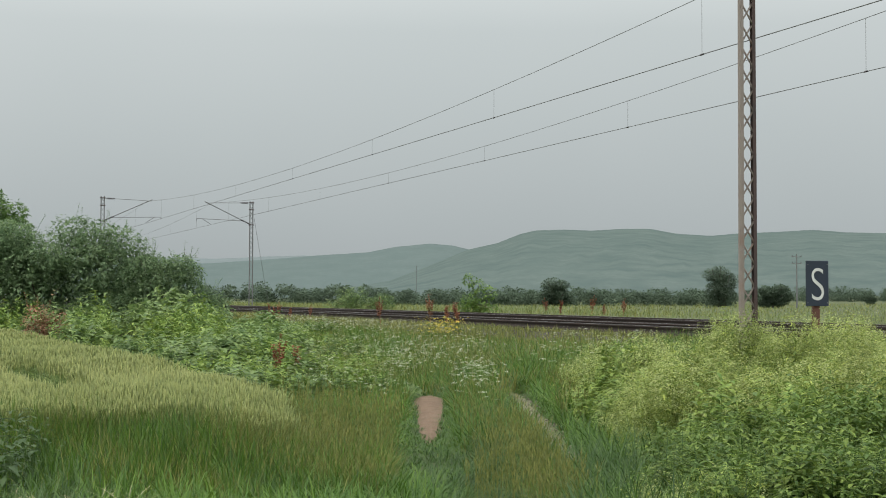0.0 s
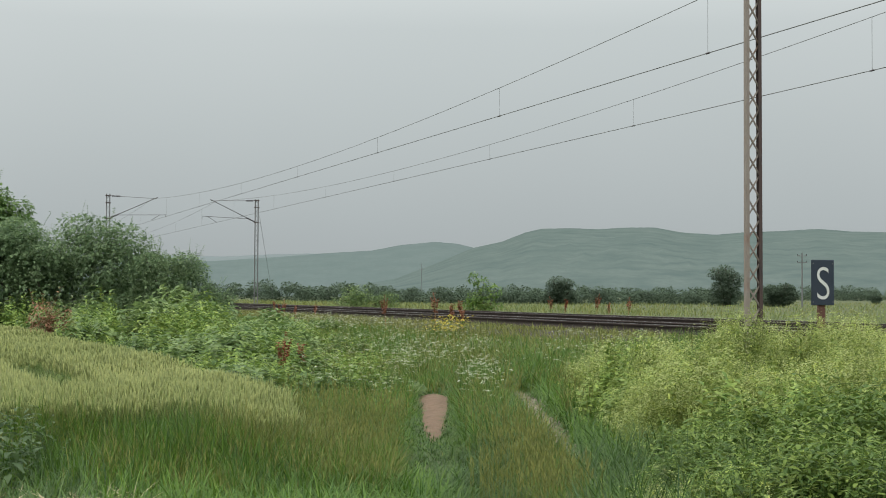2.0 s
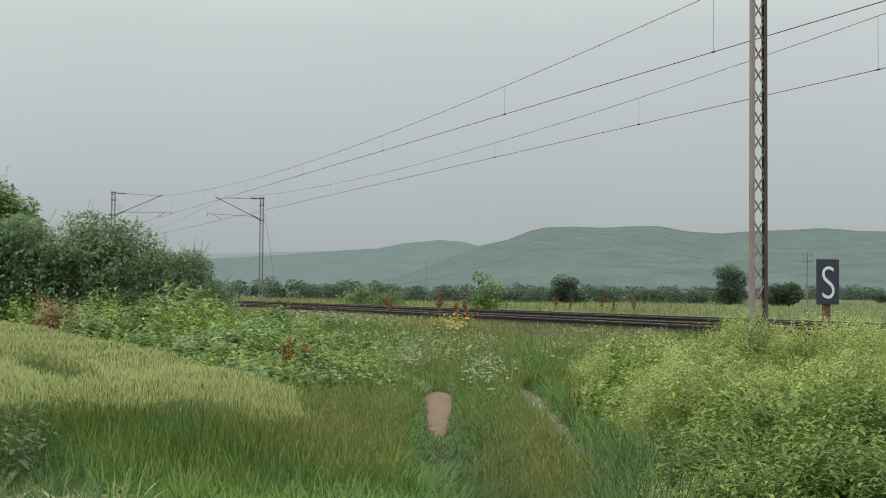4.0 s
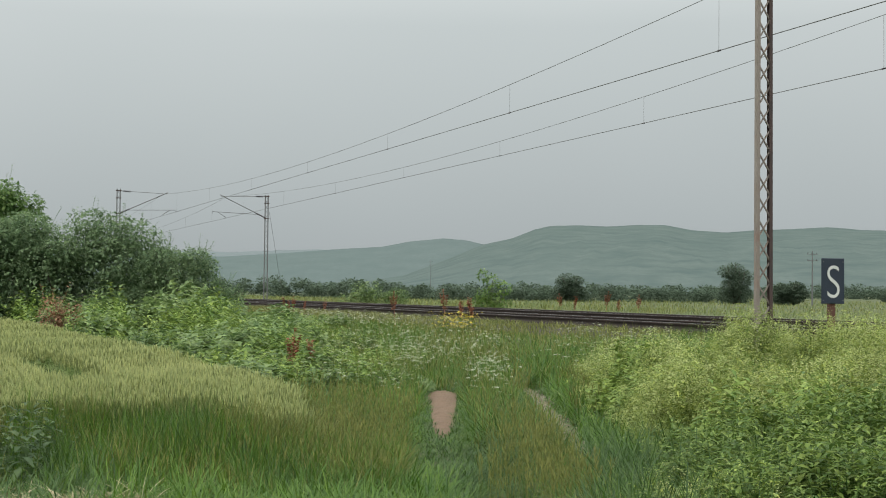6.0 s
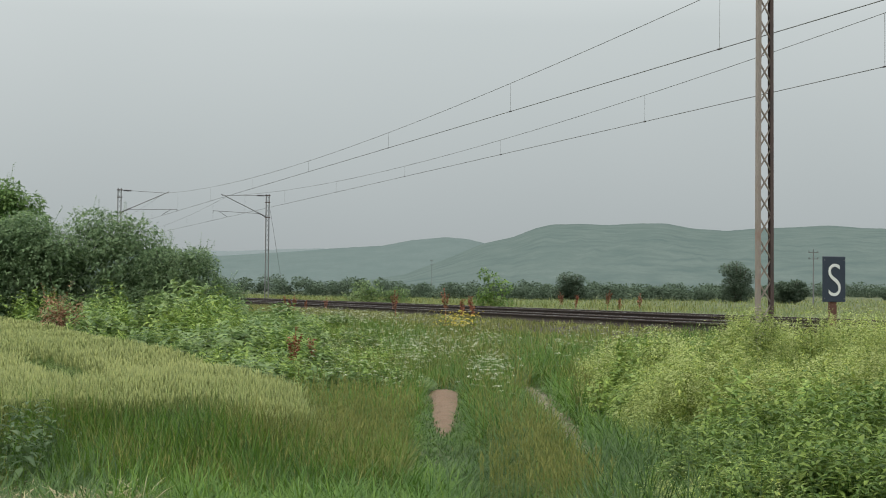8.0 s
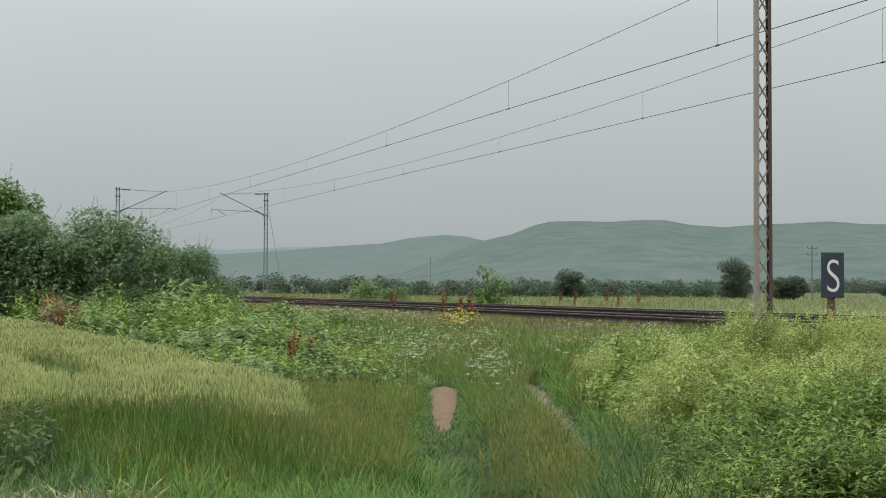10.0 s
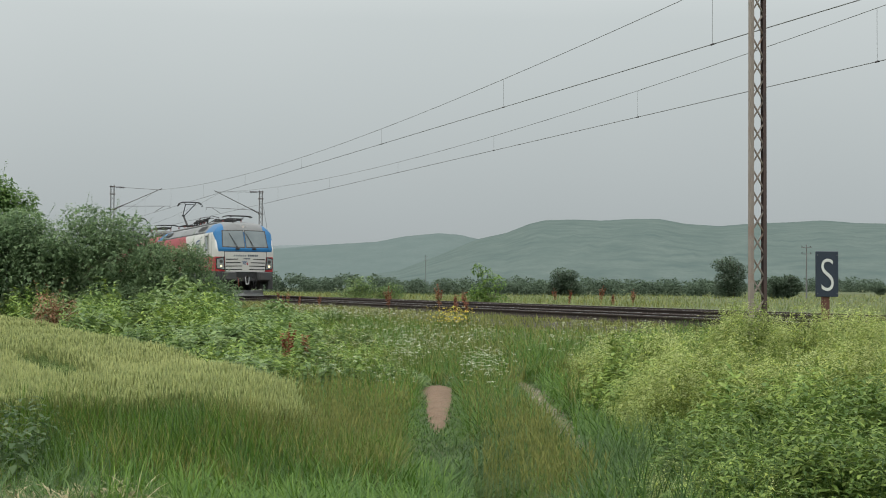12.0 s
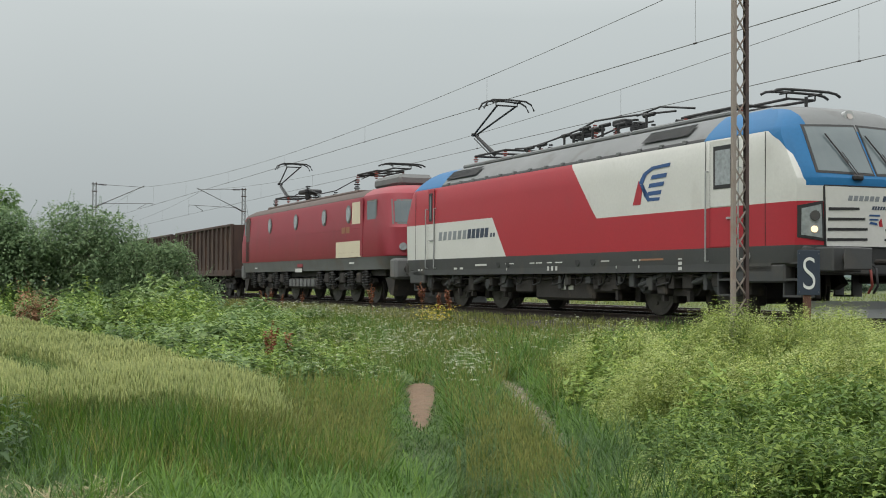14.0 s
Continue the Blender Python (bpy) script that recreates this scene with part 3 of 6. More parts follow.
def grass():
    rng = np.random.default_rng(11)
    short = [blade(.012, 1, b) for b in (.3, .6, .9, 1.2, 1.5)]
    near = [arc(.0095, r, d, 4) for r, d in ((.35, .15), (.55, .35), (.7, .55), (.85, .75), (.6, .7))]
    far = [arc(.012, r, d, 3) for r, d in ((.35, .1), (.6, .35), (.8, .6))]
    # tussocks: each a bundle of blades that spread from one foot and are laid over together
    n, per = 14500, 13
    c = fan(rng, n, 7.8, 25, -.42, .27, 1.25)
    c = c[~in_wheat(c)]
    off = path_off(c)
    c = c[~((off > .75) & (rng.random(len(c)) < weed_h(c) * np.interp(c[:, 1], [8.5, 11], [.35, .85])))]
    lay = patch(c[:, 0], c[:, 1], 1.3, 5.0) * 6 + rng.normal(0, .5, len(c))
    zone = patch(c[:, 0], c[:, 1], .5, 3.0) + .5 * patch(c[:, 0], c[:, 1], 1.6, 8.0)
    tall = np.clip(.38 + .30 * zone, .12, .7) * rng.uniform(.7, 1.3, len(c))
    rep_ = np.repeat(np.arange(len(c)), per)
    m = len(rep_)
    out = rng.uniform(0, 6.283, m)
    xy = c[rep_] + np.column_stack([-np.sin(out), np.cos(out)]) * (np.abs(rng.normal(0, .05, m)))[:, None]
    off = path_off(xy)
    wedge, strip = bare(xy)
    keep = ~(wedge & (rng.random(m) < .92)) & ~(strip & (rng.random(m) < .95))
    xy, off, out, rep_ = xy[keep], off[keep], out[keep], rep_[keep]
    m = len(xy)
    x, y = xy[:, 0], xy[:, 1]
    h = tall[rep_] * rng.uniform(.6, 1.2, m)
    # trodden wheel ruts stay short, the crown between them is lush
    rut = np.exp(-((np.abs(off) - .70) / .26) ** 2) * soft(y, 9.5, 11.5)
    h *= 1 - .78 * rut * np.where(off > 0, 1.0, .8)
    h *= 1 - .80 * np.exp(-((x - .0) / .40) ** 4) * soft(y, 10.8, 12.6) * (y < 21.5)
    h *= 1 - .45 * np.exp(-((x - .45) / .38) ** 2) * (1 - soft(y, 10.5, 12.5))
    h = np.minimum(h, .46)
    yaw = np.where(rng.random(m) < .6, lay[rep_] + rng.normal(0, .6, m), out)
    rot = turned(yaw, -np.abs(rng.normal(.55, .40, m)))
    size = np.stack([rng.uniform(.65, 1.35, m), h * 1.3, h * 1.3], -1)
    fresh = np.exp(-(((x + 1.0) / 1.3) ** 2 + ((y - 9.2) / 1.6) ** 2))
    cool = soft(-x, 1.7, 2.6) + np.exp(-((x - .35) / .5) ** 2) * (y < 13)
    olive = np.exp(-((x + 1.2) / 1.1) ** 2 - ((y - 13.2) / 1.7) ** 2) + .6 * np.exp(-((x - 1.0) / .35) ** 2 - ((y - 9.4) / 1.6) ** 2)
    pick = rng.normal(0, .25, m) + zone[rep_] * .6
    kind = np.where(olive + pick > .78, 2, np.where(cool - fresh * 1.1 + pick > .40, 1, 0))
    for k, mt, nm, lb in ((0, M_GRASS, "meadow_grass", "lush green uncut meadow grass laid over in tussocks"), (1, M_GRASS_COOL, "coarse_grass", "cool green coarse tussock grass"), (2, M_GRASS_DRY, "olive_grass", "olive drying meadow grass")):
        for close, protos in ((y < 13.5, near), (y >= 13.5, far)):
            sel = (kind == k) & close
            if sel.any():
                stuff(nm, protos, xy[sel], rot[sel], size[sel], mt, lb, "grass", rng)
    # short trodden turf along the path
    n = 17000
    xy = np.column_stack([np.where(rng.random(n) < .6, rng.normal(.05, .3, n), rng.normal(1.36, .22, n)), rng.uniform(8.4, 21.5, n)])
    wedge, strip = bare(xy)
    xy = xy[~wedge & ~(strip & (rng.random(n) < .8))]
    hh = rng.uniform(.07, .2, len(xy)) * np.interp(xy[:, 1], [8.5, 12, 15], [1.3, .9, .7])
    stuff("path_turf", near, xy, turned(rng.uniform(0, 6.283, len(xy)), -np.abs(rng.normal(.4, .4, len(xy)))), np.stack([rng.uniform(.7, 1.3, len(xy)), hh, hh], -1), M_GRASS_COOL, "short trodden green turf on the path", "grass", rng)
    # seeding stems
    stem = joined([blade(.004, 1, .16, 3)] + [moved(leaf_small(.13, .016), k * 2.1, 1.25, 1, (0, .16 * z * z, z)) for k, z in enumerate((.74, .79, .84, .88))])
    n = 9000
    xy = np.concatenate([fan(rng, n, 9, 34, -.2, .12, 1.1), np.column_stack([rng.normal(-1.4, .8, 2600), rng.normal(12.8, 1.3, 2600)]), np.column_stack([rng.normal(.85, .22, 1100), rng.normal(11.0, 1.8, 1100)])])
    n = len(xy)
    wedge, strip = bare(xy)
    keep = ~in_wheat(xy) & (ul(xy[:, 0], xy[:, 1])[1] > 4.2) & (np.abs(np.abs(path_off(xy)) - .72) > .28) & ~wedge & ~strip & off_path(xy) & ((patch(xy[:, 0], xy[:, 1], .4, 21.0) + rng.normal(0, .2, n) > -.05) | (np.arange(n) > 9000)) & (xy[:, 1] > 8.6)
    xy = xy[keep]
    hh = rng.uniform(.3, .56, len(xy))
    stuff("seeding_grass", [stem], xy, turned(rng.uniform(0, 6.283, len(xy)), rng.normal(0, .12, len(xy))), np.stack([hh * 1.3, hh, hh], -1), M_GRASS_DRY, "pale seeding grass stems in the meadow", "grass", rng)
    # verge between the path and the rails
    n = 75000
    u, la = -rng.uniform(8, 78, n), rng.uniform(2.5, 9.5, n)
    xy = np.column_stack([FOOT.x + D.x * u + N.x * la, FOOT.y + D.y * u + N.y * la])
    keep = (xy[:, 1] > 15) & ~in_wheat(xy) & (xy[:, 0] / xy[:, 1] > -.38) & off_path(xy)
    xy = xy[keep]
    hh = rng.uniform(.2, .5, len(xy)) * (1 + .5 * patch(xy[:, 0], xy[:, 1], .5, 4.0)) * np.interp(ul(xy[:, 0], xy[:, 1])[1], [2.4, 3.6, 6], [.3, .6, 1])
    pk = patch(xy[:, 0], xy[:, 1], .35, 9.0) + rng.normal(0, .22, len(xy)) > -.05
    rot = turned(rng.uniform(0, 6.283, len(xy)), -np.abs(rng.normal(0, .35, len(xy))))
    size = np.stack([rng.uniform(1.0, 2.2, len(xy)), hh, hh], -1)
    two = [blade(.011, 1, b, 2) for b in (.2, .5, .8)]
    stuff("verge_grass", two, xy[pk], rot[pk], size[pk], M_GRASS_DRY, "dry-tipped verge grass below the rails", "grass", rng)
    stuff("verge_grass_green", two, xy[~pk], rot[~pk], size[~pk], M_GRASS, "green verge grass below the rails", "grass", rng)
    # thin grass over the ballast shoulder, up to the rail
    n = 26000
    u, la = -rng.uniform(7, 85, n), 1.0 + 2.3 * rng.random(n)
    xy = np.column_stack([FOOT.x + D.x * u + N.x * la, FOOT.y + D.y * u + N.y * la])
    up = np.interp(la, [1.0, 1.75, 2.35, 3.0], [.80, .79, .65, .5]) - ground_z(xy[:, 0], xy[:, 1])
    hh = rng.uniform(.08, .24, n) * np.interp(la, [1.0, 1.6, 3], [.45, .9, 1.5]) * (1 + .5 * patch(xy[:, 0], xy[:, 1], .6, 91.0))
    rot = turned(rng.uniform(0, 6.283, n), rng.normal(0, .3, n))
    stuff("trackside_grass", [blade(.011, 1, q, 2) for q in (.3, .6, .9)], xy, rot, np.stack([rng.uniform(1.2, 2.4, n), hh, hh], -1), M_GRASS_DRY, "thin dry grass over the ballast shoulder", "grass", rng, lift=up)
    # taller grass at the edge of the wheat
    upright = [arc(.0095, r, q, 4) for r, q in ((.2, .02), (.35, .1), (.5, .22), (.7, .4))]
    n = 30000
    xy = np.column_stack([rng.uniform(-5.0, -.35, n), 8.6 + 2.7 * rng.random(n) ** .55])
    x, y = xy[:, 0], xy[:, 1]
    hh = np.interp(y, [8.6, 9.4, 10.0, 10.9, 11.3], [.22, .34, .50, .70, .72]) * rng.uniform(.7, 1.12, n) * np.interp(x, [-1.7, -.5], [1, .62]) * (1 + .22 * patch(x, y, 1.0, 52.0))
    tone = patch(x, y, 1.1, 51.0) + rng.normal(0, .25, n) + np.interp(y, [9.4, 11], [-.2, .15]) + np.interp(x, [-2.6, -1.4], [-.1, .12])
    rot, sz = turned(rng.uniform(0, 6.283, n), -np.abs(rng.normal(.16, .24, n))), np.stack([rng.uniform(.6, 1.15, n), hh * 1.1, hh * 1.15], -1)
    for sel, mt, nm, lb in ((tone < -.3, M_GRASS_COOL, "edge_grass_dark", "tall dark green grass at the edge of the wheat"), ((tone >= -.3) & (tone < .2), M_GRASS, "edge_grass", "tall green grass at the edge of the wheat"), (tone >= .2, M_GRASS_DRY, "edge_grass_pale", "tall pale grass at the edge of the wheat")):
        stuff(nm, upright, xy[sel], rot[sel], sz[sel], mt, lb, "grass", rng)
    # flattened straw close to the camera
    n = 1300
    xy = fan(rng, n, 7.8, 9.0, -.40, -.22)
    hh = rng.uniform(.15, .34, n)
    stuff("flattened_straw", short, xy, turned(rng.uniform(0, 6.283, n), -rng.uniform(.7, 1.3, n)), np.stack([rng.uniform(.7, 1.3, n), hh, hh], -1), M_STRAW, "pale flattened straw among the grass", "grass", rng, lift=.16)
    # beyond the tracks
    n = 52000
    u, la = -8 - 330 * rng.random(n) ** 1.6, -6.9 - 210 * rng.random(n) ** 2.2
    xy = np.column_stack([FOOT.x + D.x * u + N.x * la, FOOT.y + D.y * u + N.y * la])
    sl = xy[:, 0] / xy[:, 1]
    keep = (sl > -.25) & (sl < .42) & (xy[:, 1] > 12)
    xy = xy[keep]
    r = np.hypot(xy[:, 0], xy[:, 1])
    hh = rng.uniform(.3, .7, len(xy))
    wd = np.clip(r / 30, 1, 7)
    rot = turned(rng.uniform(0, 6.283, len(xy)), -np.abs(rng.normal(0, .35, len(xy))))
    pk = patch(xy[:, 0], xy[:, 1], .06, 14.0) + rng.normal(0, .15, len(xy)) > -.02
    size = np.stack([wd * 1.4, hh, hh], -1)
    stuff("field_grass", two, xy[pk], rot[pk], size[pk], M_GRASS_DRY, "pale tall grass of the field beyond the rails", "grass", rng)
    stuff("field_grass_green", two, xy[~pk], rot[~pk], size[~pk], M_FIELD, "fresh green grass of the field beyond the rails", "grass", rng)


def wheat():
    rng = np.random.default_rng(12)
    ear = []
    for k in range(4):
        lean = rng.uniform(.02, .14)
        stalk = joined([blade(.006, .82, lean, 1), moved(blade(.014, .40, .5, 2), k * 1.6, -.25, 1, (0, 0, .38))])
        hang = rng.uniform(.005, .03)
        head = (np.array([(-.006, 0, 0), (.006, 0, 0), (-.0085, hang * .4, .055), (.0085, hang * .4, .055), (0, hang, .125), (0, hang * .4 - .010, .055)]) + np.array([0, lean * .85, .74]),
                np.array([(0, 1, 3), (0, 3, 2), (2, 3, 4), (0, 2, 5), (1, 5, 3), (5, 2, 4), (3, 5, 4)]))
        ear.append((stalk, head))
    n = 104000
    y = 11.0 + 36 * rng.random(n) ** 2.2
    xy = np.column_stack([y * rng.uniform(-.42, -.03, n), y])
    xy = xy[in_wheat(xy)]
    # a wheel lane bare of stalks
    lane = np.abs(xy[:, 0] + 3.72 + .43 * (xy[:, 1] - 13.5)) < .36
    xy = xy[~(lane & (xy[:, 1] > 12.5) & (xy[:, 1] < 18.5))]
    thin = patch(xy[:, 0], xy[:, 1], .9, 17.0)
    hh = rng.uniform(.80, 1.03, len(xy)) * .91 * np.interp(xy[:, 1], [11.0, 12.4], [.84, 1]) * (1 + .05 * thin) * np.interp(np.interp(xy[:, 1], WHEAT_Y, WHEAT_X) - xy[:, 0], [0, .5], [.86, 1])
    rot = turned(rng.uniform(0, 6.283, len(xy)), rng.normal(0, .07, len(xy)))
    wide = np.clip(xy[:, 1] / 13, 1, 2.6)
    size = np.stack([hh * wide, hh * wide ** .5, hh], -1)
    root = thing("wheat_field", "dense unripe green wheat with pale ears", "wheat", kind="stuff")
    state = 77
    stuff("stalks", [a for a, b in ear], xy, rot, size, M_WHEAT, "", "", np.random.default_rng(state), parent=root)
    stuff("ears", [b for a, b in ear], xy, rot, size, M_EAR, "pale ripening ears", "", np.random.default_rng(state), parent=root)


def herb(rng, n_leaf=18, length=.10, width=.5, shape=leaf_mid):
    """One upright weed, 1 m high: stem with leaves, growing smaller upwards."""
    parts = [blade(.008, 1, .1, 2)]
    for i in range(n_leaf):
        z = .12 + .86 * i / n_leaf
        s = length * (1.25 - .75 * z) * rng.uniform(.8, 1.25)
        parts.append(moved(shape(1, width), i * 2.4 + rng.uniform(-.4, .4), rng.uniform(-1.15, .45), s, (0, .1 * z * z, z)))
    return joined(parts)


def nettle(rng, tiers=8, length=.13, width=.42):
    """A leafy weed 1 m high: pairs of level, drooping leaves, close together at the top."""
    parts = [blade(.009, 1, .08, 2)]
    for i in range(tiers):
        q = (i + 1) / tiers
        z = .18 + .82 * q ** .8
        ln = length * (1.15 - .65 * q ** 2)
        turn = i * 1.57 + rng.uniform(-.4, .4)
        for k in range(3 if i > tiers - 3 else 2):
            parts.append(moved(leaf(1, width, .10, .28), turn + k * (6.283 / (3 if i > tiers - 3 else 2)) + rng.uniform(-.3, .3), rng.uniform(-.75, .65) + .2 * q, ln * rng.uniform(.8, 1.2), (0, .08 * z * z, z)))
    return joined(parts)


def panicle(rng, n=60, r=.034, s=.017):
    """Small dense tufts of tiny petals on side shoots of a 1 m plant, with air between them."""
    out = []
    for b in range(5):
        a0, lean, z0 = rng.uniform(0, 6.283), rng.uniform(.0, .15), rng.uniform(.68, 1.06)
        c = np.array([math.cos(a0) * lean, math.sin(a0) * lean, z0 - lean * .4])
        for i in range(n // 5):
            d = rng.normal(0, 1, 3) * np.array([r, r, r * 1.5]) * .62
            out.append(moved(leaf_small(1, .9), rng.uniform(0, 6.28), rng.uniform(-.4, .7), s * rng.uniform(.8, 1.5), c + d))
    return joined(out)


def umbel(rng, r=.030, n=10):
    """A domed head of small white florets on a 1 m stem."""
    out = []
    for i in range(n):
        a, q = i * 2.4, r * (i / n) ** .5
        out.append(moved(leaf_small(1, 1.0), a + rng.uniform(-.5, .5), rng.uniform(-.5, .5), r * .55, (q * math.cos(a), q * math.sin(a) + .05, 1 - q * q / r * .9 + rng.uniform(-.006, .006))))
    return joined(out)


def mounds(xy, spots):
    """Height and kind of overlapping plant mounds; spots: x, y, radius, height, kind."""
    h, kind = np.full(len(xy), .40), np.full(len(xy), .2)
    for x, y, r, top, k in spots:
        q = np.hypot(xy[:, 0] - x, (xy[:, 1] - y) * .8) / r
        dome = top * np.sqrt(np.clip(1 - q * q, 0, 1))
        kind = np.where(dome > h, k, kind)
        h = np.maximum(h, dome)
    return h, kind


def weeds():
    rng = np.random.default_rng(13)
    green = [herb(rng, 19, .10, .42) for k in range(5)]
    lime = [herb(rng, 30, .062, .42, leaf_small) for k in range(5)]
    broad = [nettle(rng, 8, .125, .42) for k in range(5)]
    slim = [nettle(rng, 10, .10, .26) for k in range(4)]
    # overlapping mounds: leafy (0), mixed (.35), flowering (1)
    spots = []
    for i in range(92):
        y = 7.8 + 12.5 * rng.random() ** .85
        x = rng.uniform(1.25, max(1.6, y * .42))
        pale = noise.noise((x * .45, y * .35, 9.0)) + .42 * (y - 12.2) / 4
        spots.append((x, y, rng.uniform(.35, .85), (rng.uniform(.6, 1.0) if y < 12 else rng.uniform(.72, 1.08)), 1.0 if pale > .16 else .35 if pale > -.05 else 0.0))
    spots += [(1.75, 12.4, .42, .92, 1.0), (1.62, 13.6, .4, .85, 1.0), (2.25, 12.9, .5, 1.05, 1.0), (1.75, 16.2, .7, 1.0, 0.0), (2.5, 16.9, .8, 1.02, .35), (2.9, 14.0, .7, 1.15, 1.0), (3.4, 12.6, .5, .95, .35), (3.6, 10.9, .5, 1.05, 0.0), (4.6, 16.6, .5, 1.16, 1.0), (5.2, 16.4, .5, 1.2, 1.0)]
    n = 6000
    xy = fan(rng, n * 5, 7.2, 21, .02, .45, .95)
    h = weed_h(xy)
    hill, sort = mounds(xy, spots)
    keep = (h > .12) & (rng.random(len(xy)) < np.interp(hill, [.38, .5, .75], [.22, .5, 1]))
    xy, h, hill, sort = xy[keep][:n], h[keep][:n], hill[keep][:n], sort[keep][:n]
    u, la = ul(xy[:, 0], xy[:, 1])
    hh = (.3 + .7 * h) * hill * np.interp(xy[:, 1], [7, 9.5, 12], [.62, .8, 1]) * rng.uniform(.72, 1.12, len(xy)) * np.interp(la, [2.5, 4, 6], [.62, .84, 1])
    kind = sort + rng.normal(0, .17, len(xy))
    rot = turned(rng.uniform(0, 6.283, len(xy)), rng.normal(0, .2, len(xy)))
    sz = np.stack([hh ** .5 * 1.1, hh ** .5 * 1.1, hh], -1)
    a, c = kind < .28, (kind >= .28) & (kind < .62)
    low = xy[:, 1] < 11.5
    stuff("tall_weeds", broad + slim[:2], xy[a & low], rot[a & low], sz[a & low], M_WEED, "leafy mid-green tall weeds", "weeds", rng)
    stuff("broad_leaf_weeds", broad, xy[a & ~low], rot[a & ~low], sz[a & ~low] * np.array([1.35, 1.35, 1]), M_LEAFY, "broad-leaved fresh green weeds in layered mats", "weeds", rng)
    stuff("mixed_weeds", slim + green[:3], xy[c], rot[c], sz[c], M_LEAFY, "slender-leaved fresh green weeds", "weeds", rng)
    d = kind >= .62
    stuff("lime_weeds", lime + slim, xy[d], rot[d], sz[d], M_LIME, "yellow-green bedstraw-like tall weeds", "weeds", rng)
    b = kind + rng.normal(0, .15, len(xy)) > .66
    stuff("weed_blossom", [panicle(rng, 60) for k in range(6)], xy[b], rot[b], sz[b], M_BUD, "pale cream-green blossom sprays on tall weeds", "blossom", rng)
    # grass growing through the weeds close by
    n = 4200
    g = fan(rng, n, 7.6, 11.5, .11, .36)
    hh = rng.uniform(.4, .8, n)
    stuff("weedy_grass", [arc(.010, r, q, 4) for r, q in ((.3, .1), (.5, .3), (.7, .5))], g, turned(rng.uniform(0, 6.283, n), -np.abs(rng.normal(.15, .2, n))), np.stack([rng.uniform(.7, 1.3, n), hh, hh], -1), M_GRASS_COOL, "long green grass growing through the weeds", "grass", rng)
    n = 105
    xy = np.column_stack([rng.uniform(-4.4, -2.9, n), rng.uniform(9.3, 10.6, n)])
    hh = rng.uniform(.35, .8, n)
    stuff("corner_weeds", broad + green, xy, turned(rng.uniform(0, 6.283, n), rng.normal(0, .2, n)), np.stack([hh ** .5 * 1.2, hh ** .5 * 1.2, hh], -1), M_WEEDCOOL, "leafy blue-green weeds in front of the wheat", "weeds", rng)
    # brambles and nettles between the wheat and the rails
    n = 5600
    y = rng.uniform(12, 46, n * 4)
    x = y * rng.uniform(-.34, -.01, n * 4)
    xy = np.column_stack([x, y])
    e = np.interp(y, WHEAT_Y, WHEAT_X)
    u, la = ul(x, y)
    wide = np.interp(y, BRAMBLE_Y, BRAMBLE_W)
    keep = (x > e + .1) & (x < e + wide + 1.0 * np.sin(y * 1.3)) & (la > 3.4)
    xy, la = xy[keep][:n], la[keep][:n]
    spots = []
    for i in range(90):
        y = rng.uniform(15, 46)
        x = np.interp(y, WHEAT_Y, WHEAT_X) + rng.random() * np.interp(y, BRAMBLE_Y, BRAMBLE_W)
        spots.append((x, y, rng.uniform(.6, 1.4), rng.uniform(.75, 1.15), rng.choice([0.0, .5, 1.0])))
    hill, sort = mounds(xy, spots)
    hh = hill * rng.uniform(.75, 1.12, len(xy)) * np.interp(xy[:, 1], [12, 17, 22, 28, 34, 50], [.35, .6, .82, 1.05, 1.5, 1.7]) * np.interp((xy[:, 0] - np.interp(xy[:, 1], WHEAT_Y, WHEAT_X)) / np.interp(xy[:, 1], BRAMBLE_Y, BRAMBLE_W), [0, .15, .6, 1], [.8, 1, 1, .55]) * np.interp(la, [3.4, 5, 8], [.38, .62, 1])
    rot = turned(rng.uniform(0, 6.283, len(xy)), rng.normal(0, .3, len(xy)))
    sz = np.stack([hh ** .5 * 1.35, hh ** .5 * 1.35, hh], -1)
    kind = sort + rng.normal(0, .15, len(xy))
    a = kind < .55
    stuff("bramble_thicket", [nettle(rng, 7, .17, .66) for k in range(5)], xy[a], rot[a], sz[a], M_BRAMBLE, "tangled green bramble thicket beside the wheat", "brambles", rng)
    stuff("nettle_bank", [nettle(rng, 9, .13, .45) for k in range(4)], xy[~a], rot[~a], sz[~a], M_LEAFY, "bright green nettles beside the wheat", "nettles", rng)
    n = 700
    y = rng.uniform(17, 34, n)
    xy = np.column_stack([y * rng.uniform(-.09, .075, n), y])
    xy = xy[(np.abs(path_off(xy) + .0) > .9) & (patch(xy[:, 0], xy[:, 1], .7, 81.0) > -.05) & (ul(xy[:, 0], xy[:, 1])[1] > 4.0) & off_path(xy)]
    hh = rng.uniform(.35, .62, len(xy))
    rot, sz = turned(rng.uniform(0, 6.283, len(xy)), rng.normal(0, .25, len(xy))), np.stack([hh * 0 + .8, hh * 0 + .8, hh], -1)
    stuff("verge_herbs", green + lime[:2], xy, rot, sz, M_WEED, "mixed leafy herbs in the rough verge", "weeds", rng)
    # white umbels on the verge
    n = 3000
    u, la = -rng.uniform(12, 48, n * 3), 2.9 + 7 * rng.random(n * 3) ** 1.3
    xy = np.column_stack([FOOT.x + D.x * u + N.x * la, FOOT.y + D.y * u + N.y * la])
    keep = (patch(xy[:, 0], xy[:, 1], .4, 71.0) + rng.normal(0, .1, n * 3) > .13) & (np.abs(path_off(xy) + .2) < 3.2) & ~in_wheat(xy) & (xy[:, 1] > 16)
